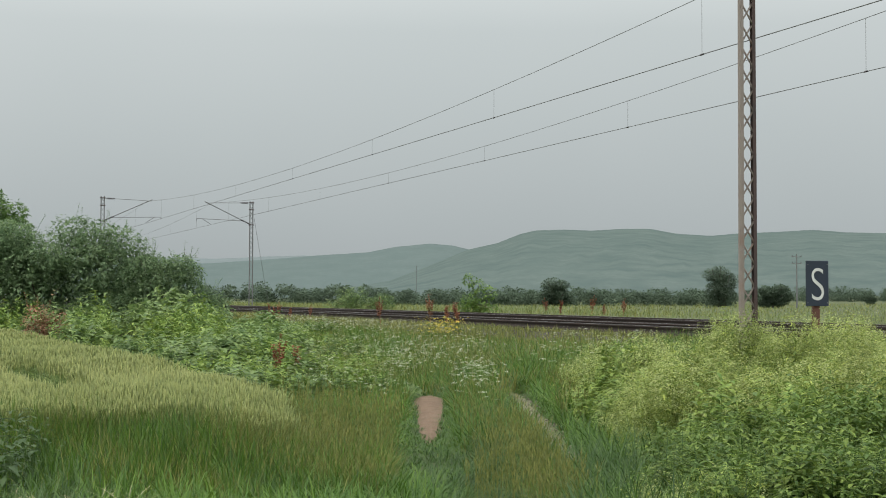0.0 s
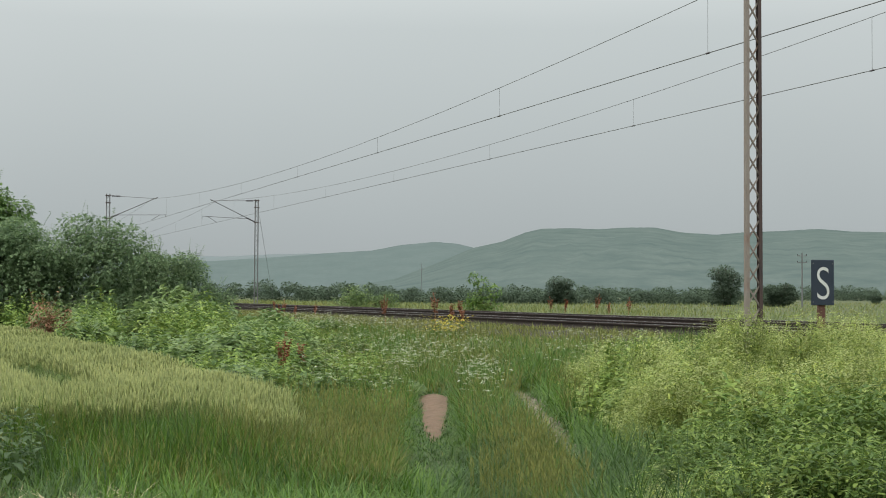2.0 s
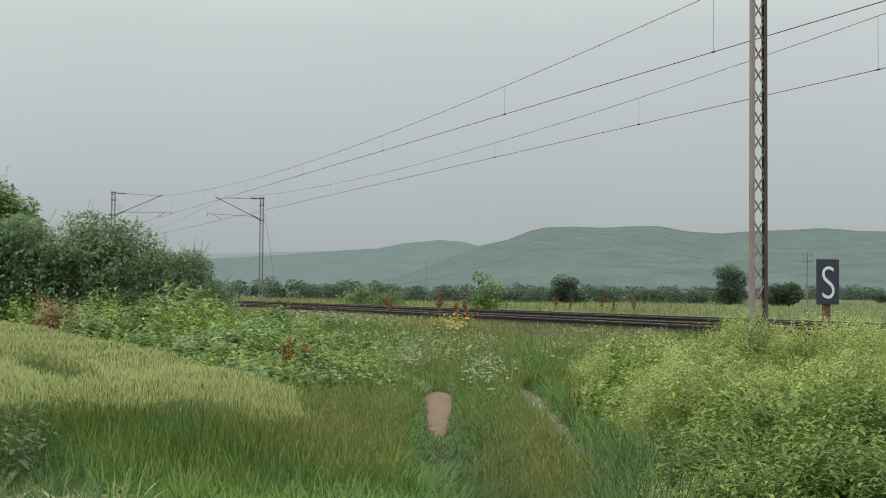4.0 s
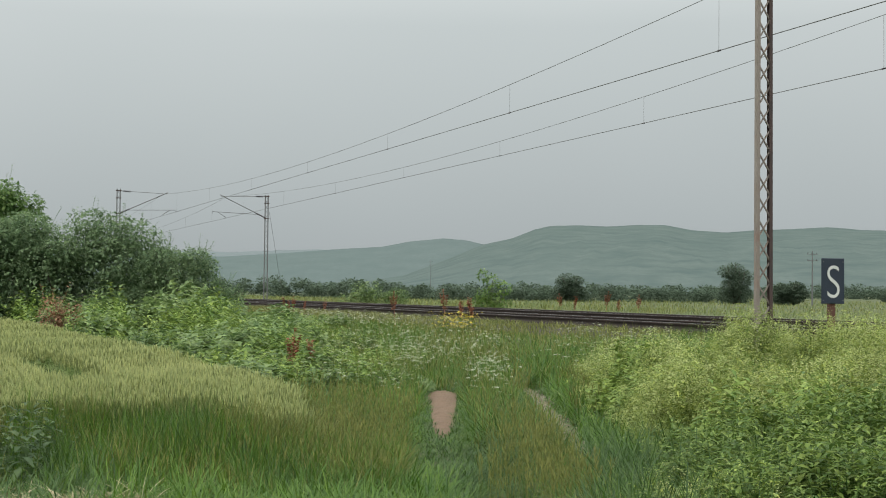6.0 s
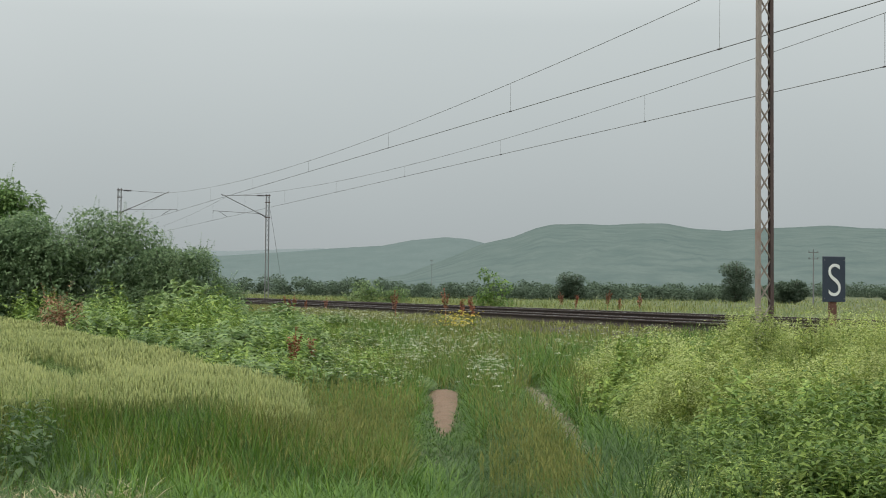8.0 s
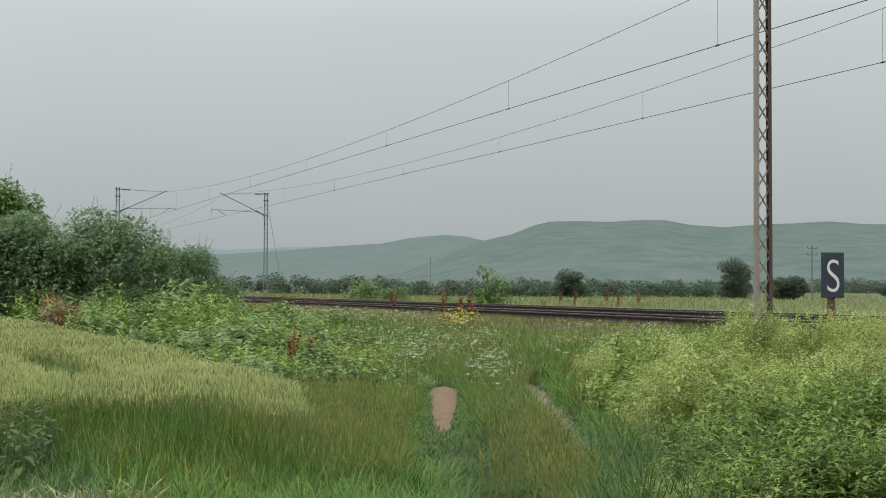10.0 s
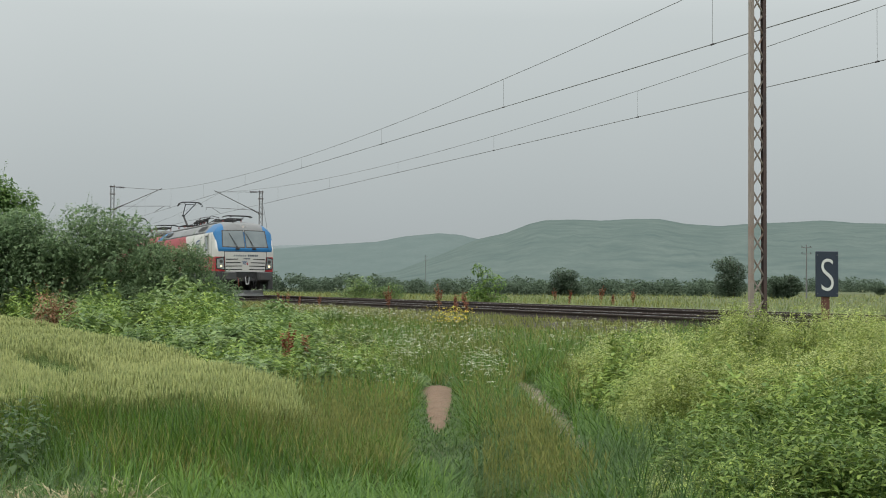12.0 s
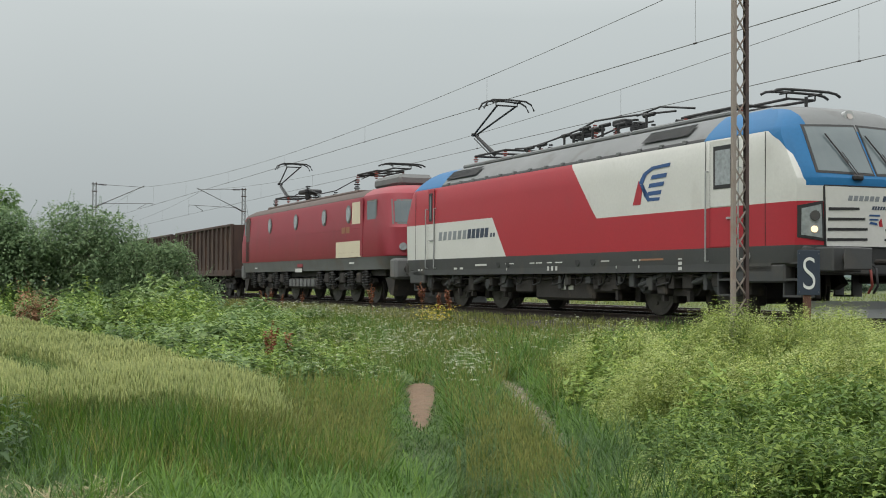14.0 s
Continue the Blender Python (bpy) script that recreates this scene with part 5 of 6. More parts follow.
def wheelset(parent, a, r):
    ws = thing("wheelset", "", "", m=pose(-a, 0, r))
    ws.parent = parent
    for s in (-1, 1):
        bm = bmesh.new()
        for y0, y1, rr in ((.715, .745, r + .028), (.745, .85, r)):
            rod(bm, (0, s * y0, 0), (0, s * y1, 0), rr, 28)
        for y0, y1, rr in ((.85, .856, r - .09), (.85, .90, .14)):
            rod(bm, (0, s * y0, 0), (0, s * y1, 0), rr, 24)
        for k in range(6):
            c = Vector((math.cos(k * 1.047) * r * .62, s * .852, math.sin(k * 1.047) * r * .62))
            rod(bm, c, c + Vector((0, s * .02, 0)), .035, 8)
        part("wheel", bm, M_WHEEL, ws)
    bm = bmesh.new()
    rod(bm, (0, -.72, 0), (0, .72, 0), .09, 14)
    part("axle", bm, M_RUN, ws)
    return ws


def bogie(parent, a_mid, axles, r, big=False):
    b = thing("bogie", "", "", m=pose(-a_mid, 0, 0))
    b.parent = parent
    half = max(abs(x) for x in axles)
    for s in (-1, 1):
        bm = bmesh.new()
        prism(bm, [(-half - .75, .66), (-half - .6, .82), (-half * .55, .86), (-half * .35, .60), (half * .35, .60), (half * .55, .86), (half + .6, .82), (half + .75, .66), (half + .5, .55), (half * .6, .58), (half * .4, .40), (-half * .4, .40), (-half * .6, .58), (-half - .5, .55)], s * 1.0, s * 1.16)
        bmesh.ops.recalc_face_normals(bm, faces=bm.faces)
        part("side_frame", bm, M_RUN, b)
        for x in axles:
            bm = bmesh.new()
            box(bm, x - .17, x + .17, min(s * .95, s * 1.2), max(s * .95, s * 1.2), r - .19, r + .17, bevel=.04)
            rod(bm, (x, s * 1.18, r), (x, s * 1.25, r), .13, 14)
            part("axle_box", bm, M_FRAME, b)
            for k in (-1, 1):
                bm = bmesh.new()
                for i in range(6):
                    rod(bm, (x + k * .3, s * 1.08, .50 + i * .05), (x + k * .3, s * 1.08, .525 + i * .05), .085 if i % 2 else .07, 12)
                part("spring", bm, M_RUN, b)
        for x in (-half * .2, half * .2):
            bm = bmesh.new()
            for i in range(7):
                rod(bm, (x, s * 1.12, .62 + i * .06), (x, s * 1.12, .65 + i * .06), .12 if i % 2 else .10, 14)
            part("spring", bm, M_RUN, b)
        bm = bmesh.new()
        rod(bm, (-half * .9, s * 1.27, .58), (half * .25, s * 1.30, .95), .045, 8)
        part("damper", bm, M_FRAME, b)
        bm = bmesh.new()
        rod(bm, (half * .3, s * 1.24, .74), (half * 1.15, s * 1.24, .70), .05, 8)
        part("damper", bm, M_RUN, b)
        for x in (-half - .62, half + .62):
            bm = bmesh.new()
            rod(bm, (x, s * .76, .12), (x, s * .8, .62), .035, 8)
            part("sand_pipe", bm, M_RUN, b)
    bm = bmesh.new()
    box(bm, -half, half, -.95, .95, .45, .8, bevel=.05)
    part("cross_frame", bm, M_RUN, b)
    return b


def buffers(root, a, sgn, boxed=True):
    """Buffers at one end; sgn +1: front end."""
    x0 = -a
    for s in (-1, 1):
        b = thing("buffer", "", "", m=pose(x0, s * .875, 1.06))
        b.parent = root
        bm = bmesh.new()
        rod(bm, (-.62 * sgn, 0, 0), (-.14 * sgn, 0, 0), .125, 16)
        rod(bm, (-.3 * sgn, 0, 0), (-.03 * sgn, 0, 0), .09, 14)
        part("shaft", bm, M_RUN, b)
        bm = bmesh.new()
        x = sorted((-.035 * sgn, 0))
        box(bm, x[0], x[1], -.28, .28, -.18, .18, bevel=.015)
        part("buffer_plate", bm, M_FRAME, b)
        if boxed:
            bm = bmesh.new()
            x = sorted((-.75 * sgn, -.26 * sgn))
            box(bm, x[0], x[1], -.31, .31, -.22, .2, bevel=.03)
            part("crash_box", bm, M_FRAME, b)
    bm = bmesh.new()
    x = -a - .3 * sgn
    rod(bm, (x - .3 * sgn, 0, 1.02), (x + .15 * sgn, 0, 1.02), .05, 10)
    rod(bm, (x + .15 * sgn, 0, 1.02), (x + .15 * sgn, 0, 1.12), .045, 10)
    part("draw_hook", bm, M_RUN, root)
    bm = bmesh.new()
    for k, (y, z) in enumerate(((-.1, .95), (.1, .95))):
        rod(bm, (x + .1 * sgn, y, 1.02), (x + .14 * sgn, y * .6, .66), .025, 8)
    rod(bm, (x + .14 * sgn, -.08, .66), (x + .14 * sgn, .08, .66), .03, 8)
    part("screw_coupling", bm, M_SILVER, root)
    for y, col in ((-.33, M_BLACK), (.33, M_BLACK), (-.45, M_INSRED), (.45, M_BLACK)):
        v, f = rods([(x - .1 * sgn, y, 1.0), (x + .08 * sgn, y, .9), (x + .1 * sgn, y * .95, .62), (x - .02 * sgn, y * .9, .5)], .024, 7)
        raw("brake_hose", v, f, col, root, smooth=True)


def panto(root, base_a, sgn, up, zb, name="pantograph"):
    """A single-arm pantograph; sgn +1: the knee points backwards. up: 0 folded, else height of the strip."""
    p = thing(name, "", "", m=pose(-base_a, 0, 0))
    p.parent = root
    bm = bmesh.new()
    for y in (-.48, .48):
        rod(bm, (-1.0, y, zb), (1.0, y, zb), .03, 8)
    for x in (-1.0, 0, 1.0):
        rod(bm, (x, -.48, zb), (x, .48, zb), .03, 8)
    part("base_frame", bm, M_BLACK, p)
    for x in (-.95, .95):
        for y in (-.48, .48):
            bm = bmesh.new()
            for i in range(5):
                rod(bm, (x, y, zb - .28 + i * .055), (x, y, zb - .25 + i * .055), .07 if i % 2 else .045, 10)
            part("insulator", bm, M_INSRED, p)
    if up:
        piv, knee, head = Vector((-.75 * sgn, 0, zb + .06)), Vector((-2.1 * sgn, 0, zb + .50 * (up - zb))), Vector((.0, 0, up - .16))
    else:
        piv, knee, head = Vector((-.2 * sgn, 0, zb + .06)), Vector((-1.9 * sgn, 0, zb + .04)), Vector((2.1 * sgn, 0, zb + .0))
    bm = bmesh.new()
    rod(bm, piv, knee, .06, 10, .042)
    part("lower_arm", bm, M_BLACK, p)
    bm = bmesh.new()
    rod(bm, piv + Vector((-.25 * sgn, 0, -.02)), knee + Vector((-.06 * sgn, 0, -.1)), .014, 6)
    part("coupling_rod", bm, M_RUN, p)
    bm = bmesh.new()
    for y in (-.04, .04):
        rod(bm, knee + Vector((0, y, 0)), head + Vector((0, y * 7, 0)), .027, 8)
    rod(bm, knee + Vector((0, -.1, 0)), knee + Vector((0, .1, 0)), .05, 10)
    part("upper_arm", bm, M_BLACK, p)
    bm = bmesh.new()
    rod(bm, head + Vector((0, -.32, 0)), head + Vector((0, .32, 0)), .022, 8)
    for y in (-.32, .32):
        rod(bm, head + Vector((-.2, y, .1)), head + Vector((.2, y, .1)), .016, 6)
        rod(bm, head + Vector((0, y, 0)), head + Vector((0, y, .1)), .016, 6)
    part("head_frame", bm, M_BLACK, p)
    drop = 1.0 if up else .3
    for x in (-.17, .17):
        v, f = rods([head + Vector((x, k * .82, .145 - q * drop)) for k, q in ((-.92, .27), (-.80, .1), (-.6, .02), (0, 0), (.6, .02), (.80, .1), (.92, .27))], .026, 7)
        raw("contact_strip", v, f, M_BLACK, p, smooth=True)
    return p


def insulator(bm, x, y, z, h, r=.075):
    n = max(3, int(h / .06))
    for i in range(n):
        rod(bm, (x, y, z + h * i / n), (x, y, z + h * (i + .55) / n), r if i % 2 else r * .65, 10)


def bars_row(root, name, spots, w, material):
    """Short plain bars in place of small writing on the side, each a part."""
    for a, z, la, h in spots:
        bm = bmesh.new()
        box(bm, -a - la, -a, -(w + .006), -w, z, z + h)
        part(name, bm, material, root)


VL = 19.70
V_LEVELS = ((.93, 1.40, .80), (1.0, 1.47, .72), (1.27, 1.5, .64), (1.8, 1.502, .60), (2.30, 1.502, .57), (2.42, 1.50, .58), (2.8, 1.497, .80), (3.18, 1.485, 1.02), (3.30, 1.44, 1.09),
            (3.42, 1.345, 1.17), (3.55, 1.215, 1.28), (3.67, 1.08, 1.46), (3.76, .95, 1.75), (3.82, .78, 2.15), (3.845, .5, 2.7))


def new_locomotive():
    root = thing("electric_locomotive", "modern red, white and blue electric locomotive with lit headlights", "locomotive", "train")
    L = V_LEVELS
    bm = shell(L, VL, [1.6, 2.1, 2.8, 3.4, 4.2, 5.2, 6.2, 7.2, 8.2, 9.2, 10.2, 11.2, 12.2, 13.2, 14.2, 15.2, 15.9, 16.6, 17.1, 17.6, 18.0])
    for z in (1.295, 2.025, 2.28, 2.40, 3.275, 3.34):
        cut(bm, (0, 0, z), (0, 0, 1))
    for a in (3.55, 16.3):
        cut(bm, (-a, 0, 0), (1, 0, 0))
    diag = ((8.72, 3.275), (7.72, 2.22), (7.55, 2.06), (7.2, 2.025))
    low = ((12.95, 2.28), (12.75, 2.18), (12.02, 1.295))
    blue = ((1.62, 3.275), (1.28, 3.08), (1.0, 2.82), (.84, 2.58), (.74, 2.40))
    for line in (diag[:3], low[1:], blue):
        for p, q in zip(line, line[1:]):
            cut_line(bm, p, q)
    for y in (-1.0, 1.0):
        cut(bm, (0, y, 0), (0, 1, 0))

    def left_of(line, a, z):
        zs, as_ = [p[1] for p in line][::-1], [p[0] for p in line][::-1]
        return a < np.interp(z, zs, as_)

    for f in bm.faces:
        c = f.calc_center_median()
        a, w, z = -c.x, abs(c.y), c.z
        if z < 1.295:
            k = 4
        elif z > 3.275:
            if a < 3.55 or a > 16.3:
                k = 2 if (w > 1.0 or (a > 2.2 and a < 3.55 and w > .9) or a > 16.3) else 3
            else:
                k = 5 if z < 3.34 else 3
        elif a < 9.5:
            if z > 2.28 and left_of(blue, a, z):
                k = 2
            elif z > 2.025 and left_of(diag, a, z):
                k = 1
            else:
                k = 0
        else:
            k = 1 if (z < 2.28 and not left_of(low, a, z)) else 0
        f.material_index = k
        f.smooth = w > .02 and len(f.verts) < 8
    body = part("body", bm, [M_RED, M_WHITE, M_BLUE, M_ROOF, M_FRAME, M_BLACK], root)
    body.data.set_sharp_from_angle(angle=radians(24))
    # nose
    p = nose_patch(L, ((-.99, 1.28), (.99, 1.28), (1.06, 2.27), (-1.06, 2.27)), .022, .03)
    part("nose_panel", p, M_WHITE, root, "white nose panel with dark grille slits")
    for z in (1.36, 1.53, 1.70, 1.87):
        for s in (-1, 1):
            inner = .16 + (1.9 - z) * -.05 + (.22 if z > 1.8 else .1 if z > 1.6 else .05)
            bm = nose_patch(L, [(s * inner, z + .02), (s * .985, z), (s * .985, z + .05), (s * inner, z + .06)][:: 1], .03, .01, 5)
            part("grille_slit", bm, M_BLACK, root)
    # dark edge round the nose panel
    for o in (((-1.0, 1.26), (1.0, 1.26), (1.0, 1.285), (-1.0, 1.285)), ((-1.07, 2.27), (1.07, 2.27), (1.07, 2.295), (-1.07, 2.295)), ((-1.02, 1.28), (-.99, 1.28), (-1.06, 2.27), (-1.085, 2.27)), ((.99, 1.28), (1.02, 1.28), (1.085, 2.27), (1.06, 2.27))):
        part("panel_gap", nose_patch(L, o, .02, .025, 5), M_BLACK, root)
    for (w0, w1, z, h, m) in ((-.62, .05, 2.04, .085, M_LETTER), (.10, .62, 2.04, .095, M_LETTERD), (-.12, .22, 1.90, .06, M_LETTERD)):
        n = 6
        for i in range(n):
            x0 = w0 + (w1 - w0) * i / n
            x1 = x0 + (w1 - w0) / n * .72
            sl = .02
            part("plain_bar", nose_patch(L, ((-x1, z), (-x0, z), (-x0 - sl, z + h), (-x1 - sl, z + h)), .027, .006, 2), m, root)
    for o, m in ((((-.16, 1.66), (.02, 1.64), (.0, 1.68), (-.13, 1.70)), M_LOGO), (((-.16, 1.72), (.03, 1.72), (.03, 1.75), (-.16, 1.75)), M_LOGO), (((-.18, 1.79), (.06, 1.79), (.06, 1.82), (-.15, 1.82)), M_LOGO), (((.06, 1.62), (.13, 1.62), (.09, 1.76), (.04, 1.70)), M_RED)):
        part("emblem_bar", nose_patch(L, [(-w, z) for w, z in (o[1], o[0], o[3], o[2])], .028, .007, 2), m, root)
    for s in (-1, 1):
        h = thing("headlight", "", "")
        h.parent = root
        h["label"] = "lit headlight in a black surround"
        part("surround", nose_patch(L, ((s * 1.03, 1.36), (s * 1.44, 1.42), (s * 1.455, 1.95), (s * 1.09, 2.03)) if s > 0 else ((s * 1.44, 1.42), (s * 1.03, 1.36), (s * 1.09, 2.03), (s * 1.455, 1.95)), .016, .03), M_BLACK, h)
        part("lens", nose_patch(L, ((s * 1.07, 1.41), (s * 1.40, 1.46), (s * 1.41, 1.90), (s * 1.12, 1.97)) if s > 0 else ((s * 1.40, 1.46), (s * 1.07, 1.41), (s * 1.12, 1.97), (s * 1.41, 1.90)), .024, .02), M_LENS, h)
        for z, r, m in ((1.555, .055, M_LAMP), (1.78, .085, M_FRAME)):
            bm = bmesh.new()
            a = nose_at(L, 1.22, z)
            rod(bm, (-a + .0, -s * 1.215, z), (-a + .045, -s * 1.225, z), r, 18)
            part("lamp", bm, m, h)
        # windscreen half
        w = thing("windscreen", "", "")
        w.parent = root
        q = ((.02, 2.47), (1.17, 2.50), (1.11, 3.36), (.02, 3.40))
        q2 = ((.05, 2.515), (1.12, 2.54), (1.065, 3.32), (.05, 3.355))
        fl = (lambda o: tuple((x, z) for x, z in o)) if s > 0 else (lambda o: ((-o[1][0], o[1][1]), (-o[0][0], o[0][1]), (-o[3][0], o[3][1]), (-o[2][0], o[2][1])))
        part("gasket", nose_patch(L, fl(q), .008, .02), M_BLACK, w)
        part("pane", nose_patch(L, fl(q2), .014, .012), M_GLASS, w)
        piv = (.42 if s > 0 else -.42)
        bm = bmesh.new()
        p0 = Vector((-nose_at(L, piv, 2.44) + .05, -piv, 2.44))
        tipw = piv + .33 * 1
        p1 = Vector((-nose_at(L, tipw, 3.2) + .05, -tipw, 3.2))
        pm = p0.lerp(p1, .52)
        rod(bm, p0, pm, .010, 6)
        rod(bm, p0 + Vector((0, .05, 0)), pm + Vector((0, .03, .04)), .007, 6)
        rod(bm, p0.lerp(p1, .32) + Vector((0, .02, 0)), p1, .013, 6)
        part("wiper", bm, M_BLACK, root)
        bm = bmesh.new()
        box(bm, p0.x - .06, p0.x + .03, p0.y - .1, p0.y + .1, 2.385, 2.47, bevel=.02)
        part("wiper_motor", bm, M_BLACK, root)
        # handrail and edges of the cab door, both sides
        for (a0, a1) in ((2.42, 3.27), (VL - 3.04, VL - 2.60)):
            d = thing("cab_door", "", "")
            d.parent = root
            front = a0 < 9
            red = M_WHITE if front else M_RED
            part("upper_leaf", side_plate(a0, a1, 2.035 if front else 2.29, 3.25, 1.502, .012, .004, s > 0), red, d)
            part("lower_leaf", side_plate(a0, a1, 1.31, 2.015 if front else 2.27, 1.502, .012, .004, s > 0), M_RED if front else M_WHITE, d)
            for e in (a0 - .014, a1):
                part("door_seam", side_plate(e, e + .014, 1.30, 3.25, 1.501, .008, 0, s > 0), M_BLACK, d)
            wa, wb = (a0 + .19, a1 - .17) if front else (a0 + .18, a1 - .13)
            part("window_gasket", side_plate(wa - .055, wb + .055, 2.36, 3.14, 1.514, .008, .0, s > 0), M_BLACK, d)
            # Front pane is paler than the rear one: its white-lit look is coloured in.
            part("window_pane", side_plate(wa + .012, wb - .012, 2.43, 3.06 if front else 3.06, 1.522, .006, 0, s > 0), M_GLASS if not front else M_LENS, d)
            bm = bmesh.new()
            y = -s * 1.56
            for e in ((a0 - .09), (a1 + .08)):
                rod(bm, (-e, y, 1.05), (-e, y, 2.7), .016, 8)
                for z in (1.05, 2.7):
                    rod(bm, (-e, y, z), (-e, -s * 1.49, z), .014, 6)
            part("handrail", bm, M_SILVER, root)
            bm = bmesh.new()
            box(bm, -a0 - .30, -a0 - .08, min(-s * 1.512, -s * 1.55), max(-s * 1.512, -s * 1.55), 1.80, 1.84)
            part("door_handle", bm, M_SILVER, d)
        for a in (1.62, 3.42, VL - 1.62):
            part("panel_seam", side_plate(a, a + .014, 1.3, 3.26, 1.5, .006, 0, s > 0), M_BLACK, root)
        bm = bmesh.new()
        y = -s * 1.46
        for q0, q1 in (((-.98, y, 2.0), (-.93, y, 1.5)), ((-.93, y, 1.5), (-.98, y * .99, 1.42)), ((-.98, y, 2.0), (-1.04, y * .99, 2.04))):
            rod(bm, q0, q1, .018, 6)
        part("grab_rail", bm, M_SIGNW, root)
    bm = bmesh.new()
    a = nose_at(L, 0, 3.56)
    rod(bm, (-a - .1, 0, 3.55), (-a + .025, 0, 3.565), .11, 18)
    part("top_lamp_housing", bm, M_SILVER, root)
    bm = bmesh.new()
    rod(bm, (-a, 0, 3.556), (-a + .035, 0, 3.568), .06, 16)
    part("top_lamp", bm, M_LAMPW, root, "lit round top lamp")
    bm = bmesh.new()
    rod(bm, (-2.0, -.35, 3.78), (-2.0, -.35, 3.98), .03, 8)
    part("horn", bm, M_BLACK, root)
    # emblem on the near side, and writing shown as plain bars
    for pts, m in ((((6.02, 2.22), (5.72, 2.22), (5.66, 2.52), (5.80, 2.70)), M_RED), (((5.78, 2.62), (5.62, 2.62), (5.60, 2.40), (5.45, 2.27), (5.02, 2.27), (5.0, 2.33), (5.38, 2.34), (5.50, 2.44)), M_LOGO),
                   (((5.80, 2.64), (5.62, 2.84), (5.30, 2.95), (4.62, 2.98), (4.66, 2.91), (5.25, 2.89), (5.50, 2.80), (5.64, 2.62)), M_LOGO), (((5.35, 2.70), (5.28, 2.78), (4.74, 2.79), (4.78, 2.71)), M_LOGO),
                   (((5.42, 2.54), (5.38, 2.62), (4.84, 2.63), (4.88, 2.55)), M_LOGO), (((5.46, 2.38), (5.44, 2.46), (4.94, 2.47), (4.97, 2.39)), M_LOGO)):
        part("emblem", side_shape(pts, 1.501), m, root)
    for i in range(6):
        a = 16.35 - i * .33
        part("plain_bar", side_shape(((a, 1.80), (a - .22, 1.80), (a - .27, 2.03), (a - .06, 2.03)), 1.501), M_LETTER, root)
    for i in range(5):
        a = 14.38 - i * .27
        part("plain_bar", side_shape(((a, 1.80), (a - .21, 1.80), (a - .26, 2.04), (a - .05, 2.04)), 1.501), M_LETTERD, root)
    for a in (12.95, 12.78):
        part("plain_bar", side_shape(((a, 1.80), (a - .1, 1.80), (a - .12, 1.90), (a - .02, 1.90)), 1.501), M_LETTERD, root)
    bars_row(root, "stencil_mark", [(a, z, l, .05) for a, z, l in ((13.2, 1.08, .7), (11.6, 1.10, .5), (10.5, 1.10, .25), (10.1, 1.10, .3), (9.6, 1.10, .25), (9.1, 1.10, .35), (7.0, 1.10, .35), (5.9, 1.1, .15), (5.5, 1.1, .3), (14.7, 1.0, .2), (15.1, 1.0, .2), (17.6, .98, .1), (17.8, .98, .12), (2.3, 1.05, .08))], 1.478, M_MARK)
    bars_row(root, "white_plate", [(9.55, .93, .09, .1), (9.35, .93, .09, .1), (9.75, .93, .09, .1), (4.25, .9, .12, .06), (4.25, 1.0, .12, .06), (4.25, 1.1, .12, .06), (4.25, 1.2, .12, .06), (6.7, .95, .03, .06), (5.8, .95, .03, .06), (12.0, .95, .03, .06)], 1.478, M_MARK)
    bars_row(root, "tan_plate", [(4.9, 1.10, .85, .06)], 1.479, M_DEAD)
    for a in (12.5, 11.95, 8.4, 7.7):
        bm = bmesh.new()
        rod(bm, (-a, -1.474, 1.12), (-a, -1.487, 1.12), .105, 14)
        part("frame_opening", bm, M_BLACK, root)
    bm = bmesh.new()
    rod(bm, (-2.15, -1.47, 1.14), (-2.15, -1.50, 1.14), .075, 16)
    part("round_socket", bm, M_SILVER, root)
    # skirts, steps and side sills
    for s in (-1, 1):
        y = sorted((s * 1.30, s * 1.47))
        bm = bmesh.new()
        box(bm, -18.3, -1.5, y[0], y[1], .86, 1.0)
        part("side_sill", bm, M_FRAME, root)
        for a0, a1, z0 in ((1.15, 2.6, .66), (17.5, 18.6, .62)):
            bm = bmesh.new()
            box(bm, -a1, -a0, y[0], y[1], z0, .98, bevel=.03)
            part("skirt", bm, M_FRAME, root)
        for a in (2.9, 18.1, .98):
            st = bmesh.new()
            for z in (.42, .70, .98):
                box(st, -a - .24, -a + .24, min(s * 1.16, s * 1.44), max(s * 1.16, s * 1.44), z, z + .035)
            for e in (-.25, .25):
                box(st, -a + e - .02, -a + e + .02, min(s * 1.2, s * 1.42), max(s * 1.2, s * 1.42), .42, 1.1)
            part("step", st, M_FRAME, root)
    bm = bmesh.new()
    box(bm, -10.9, -8.1, -1.25, 1.25, .26, .98, bevel=.06)
    part("transformer_tank", bm, M_RUN, root)
    for a in (9.0, 9.35):
        bm = side_plate(a, a + .2, .5, .75, 1.25, .02)
        part("data_plate", bm, M_MARK, root)
    for x0, x1, y0, y1, z0 in ((7.05, 8.0, -1.3, -.5, .45), (11.0, 11.9, -1.3, -.4, .42), (7.05, 8.0, .5, 1.3, .4), (11.0, 11.9, .4, 1.3, .4), (6.6, 7.0, -1.2, 1.2, .6), (12.0, 12.3, -1.2, 1.2, .6)):
        bm = bmesh.new()
        box(bm, -x1, -x0, y0, y1, z0, .95, bevel=.04)
        part("equipment_box", bm, M_RUN, root)
    for x0, x1 in ((2.0, 8.0), (11.0, 17.7)):
        bm = bmesh.new()
        box(bm, -x1, -x0, -1.1, 1.1, .82, .94)
        part("floor_pan", bm, M_RUN, root)
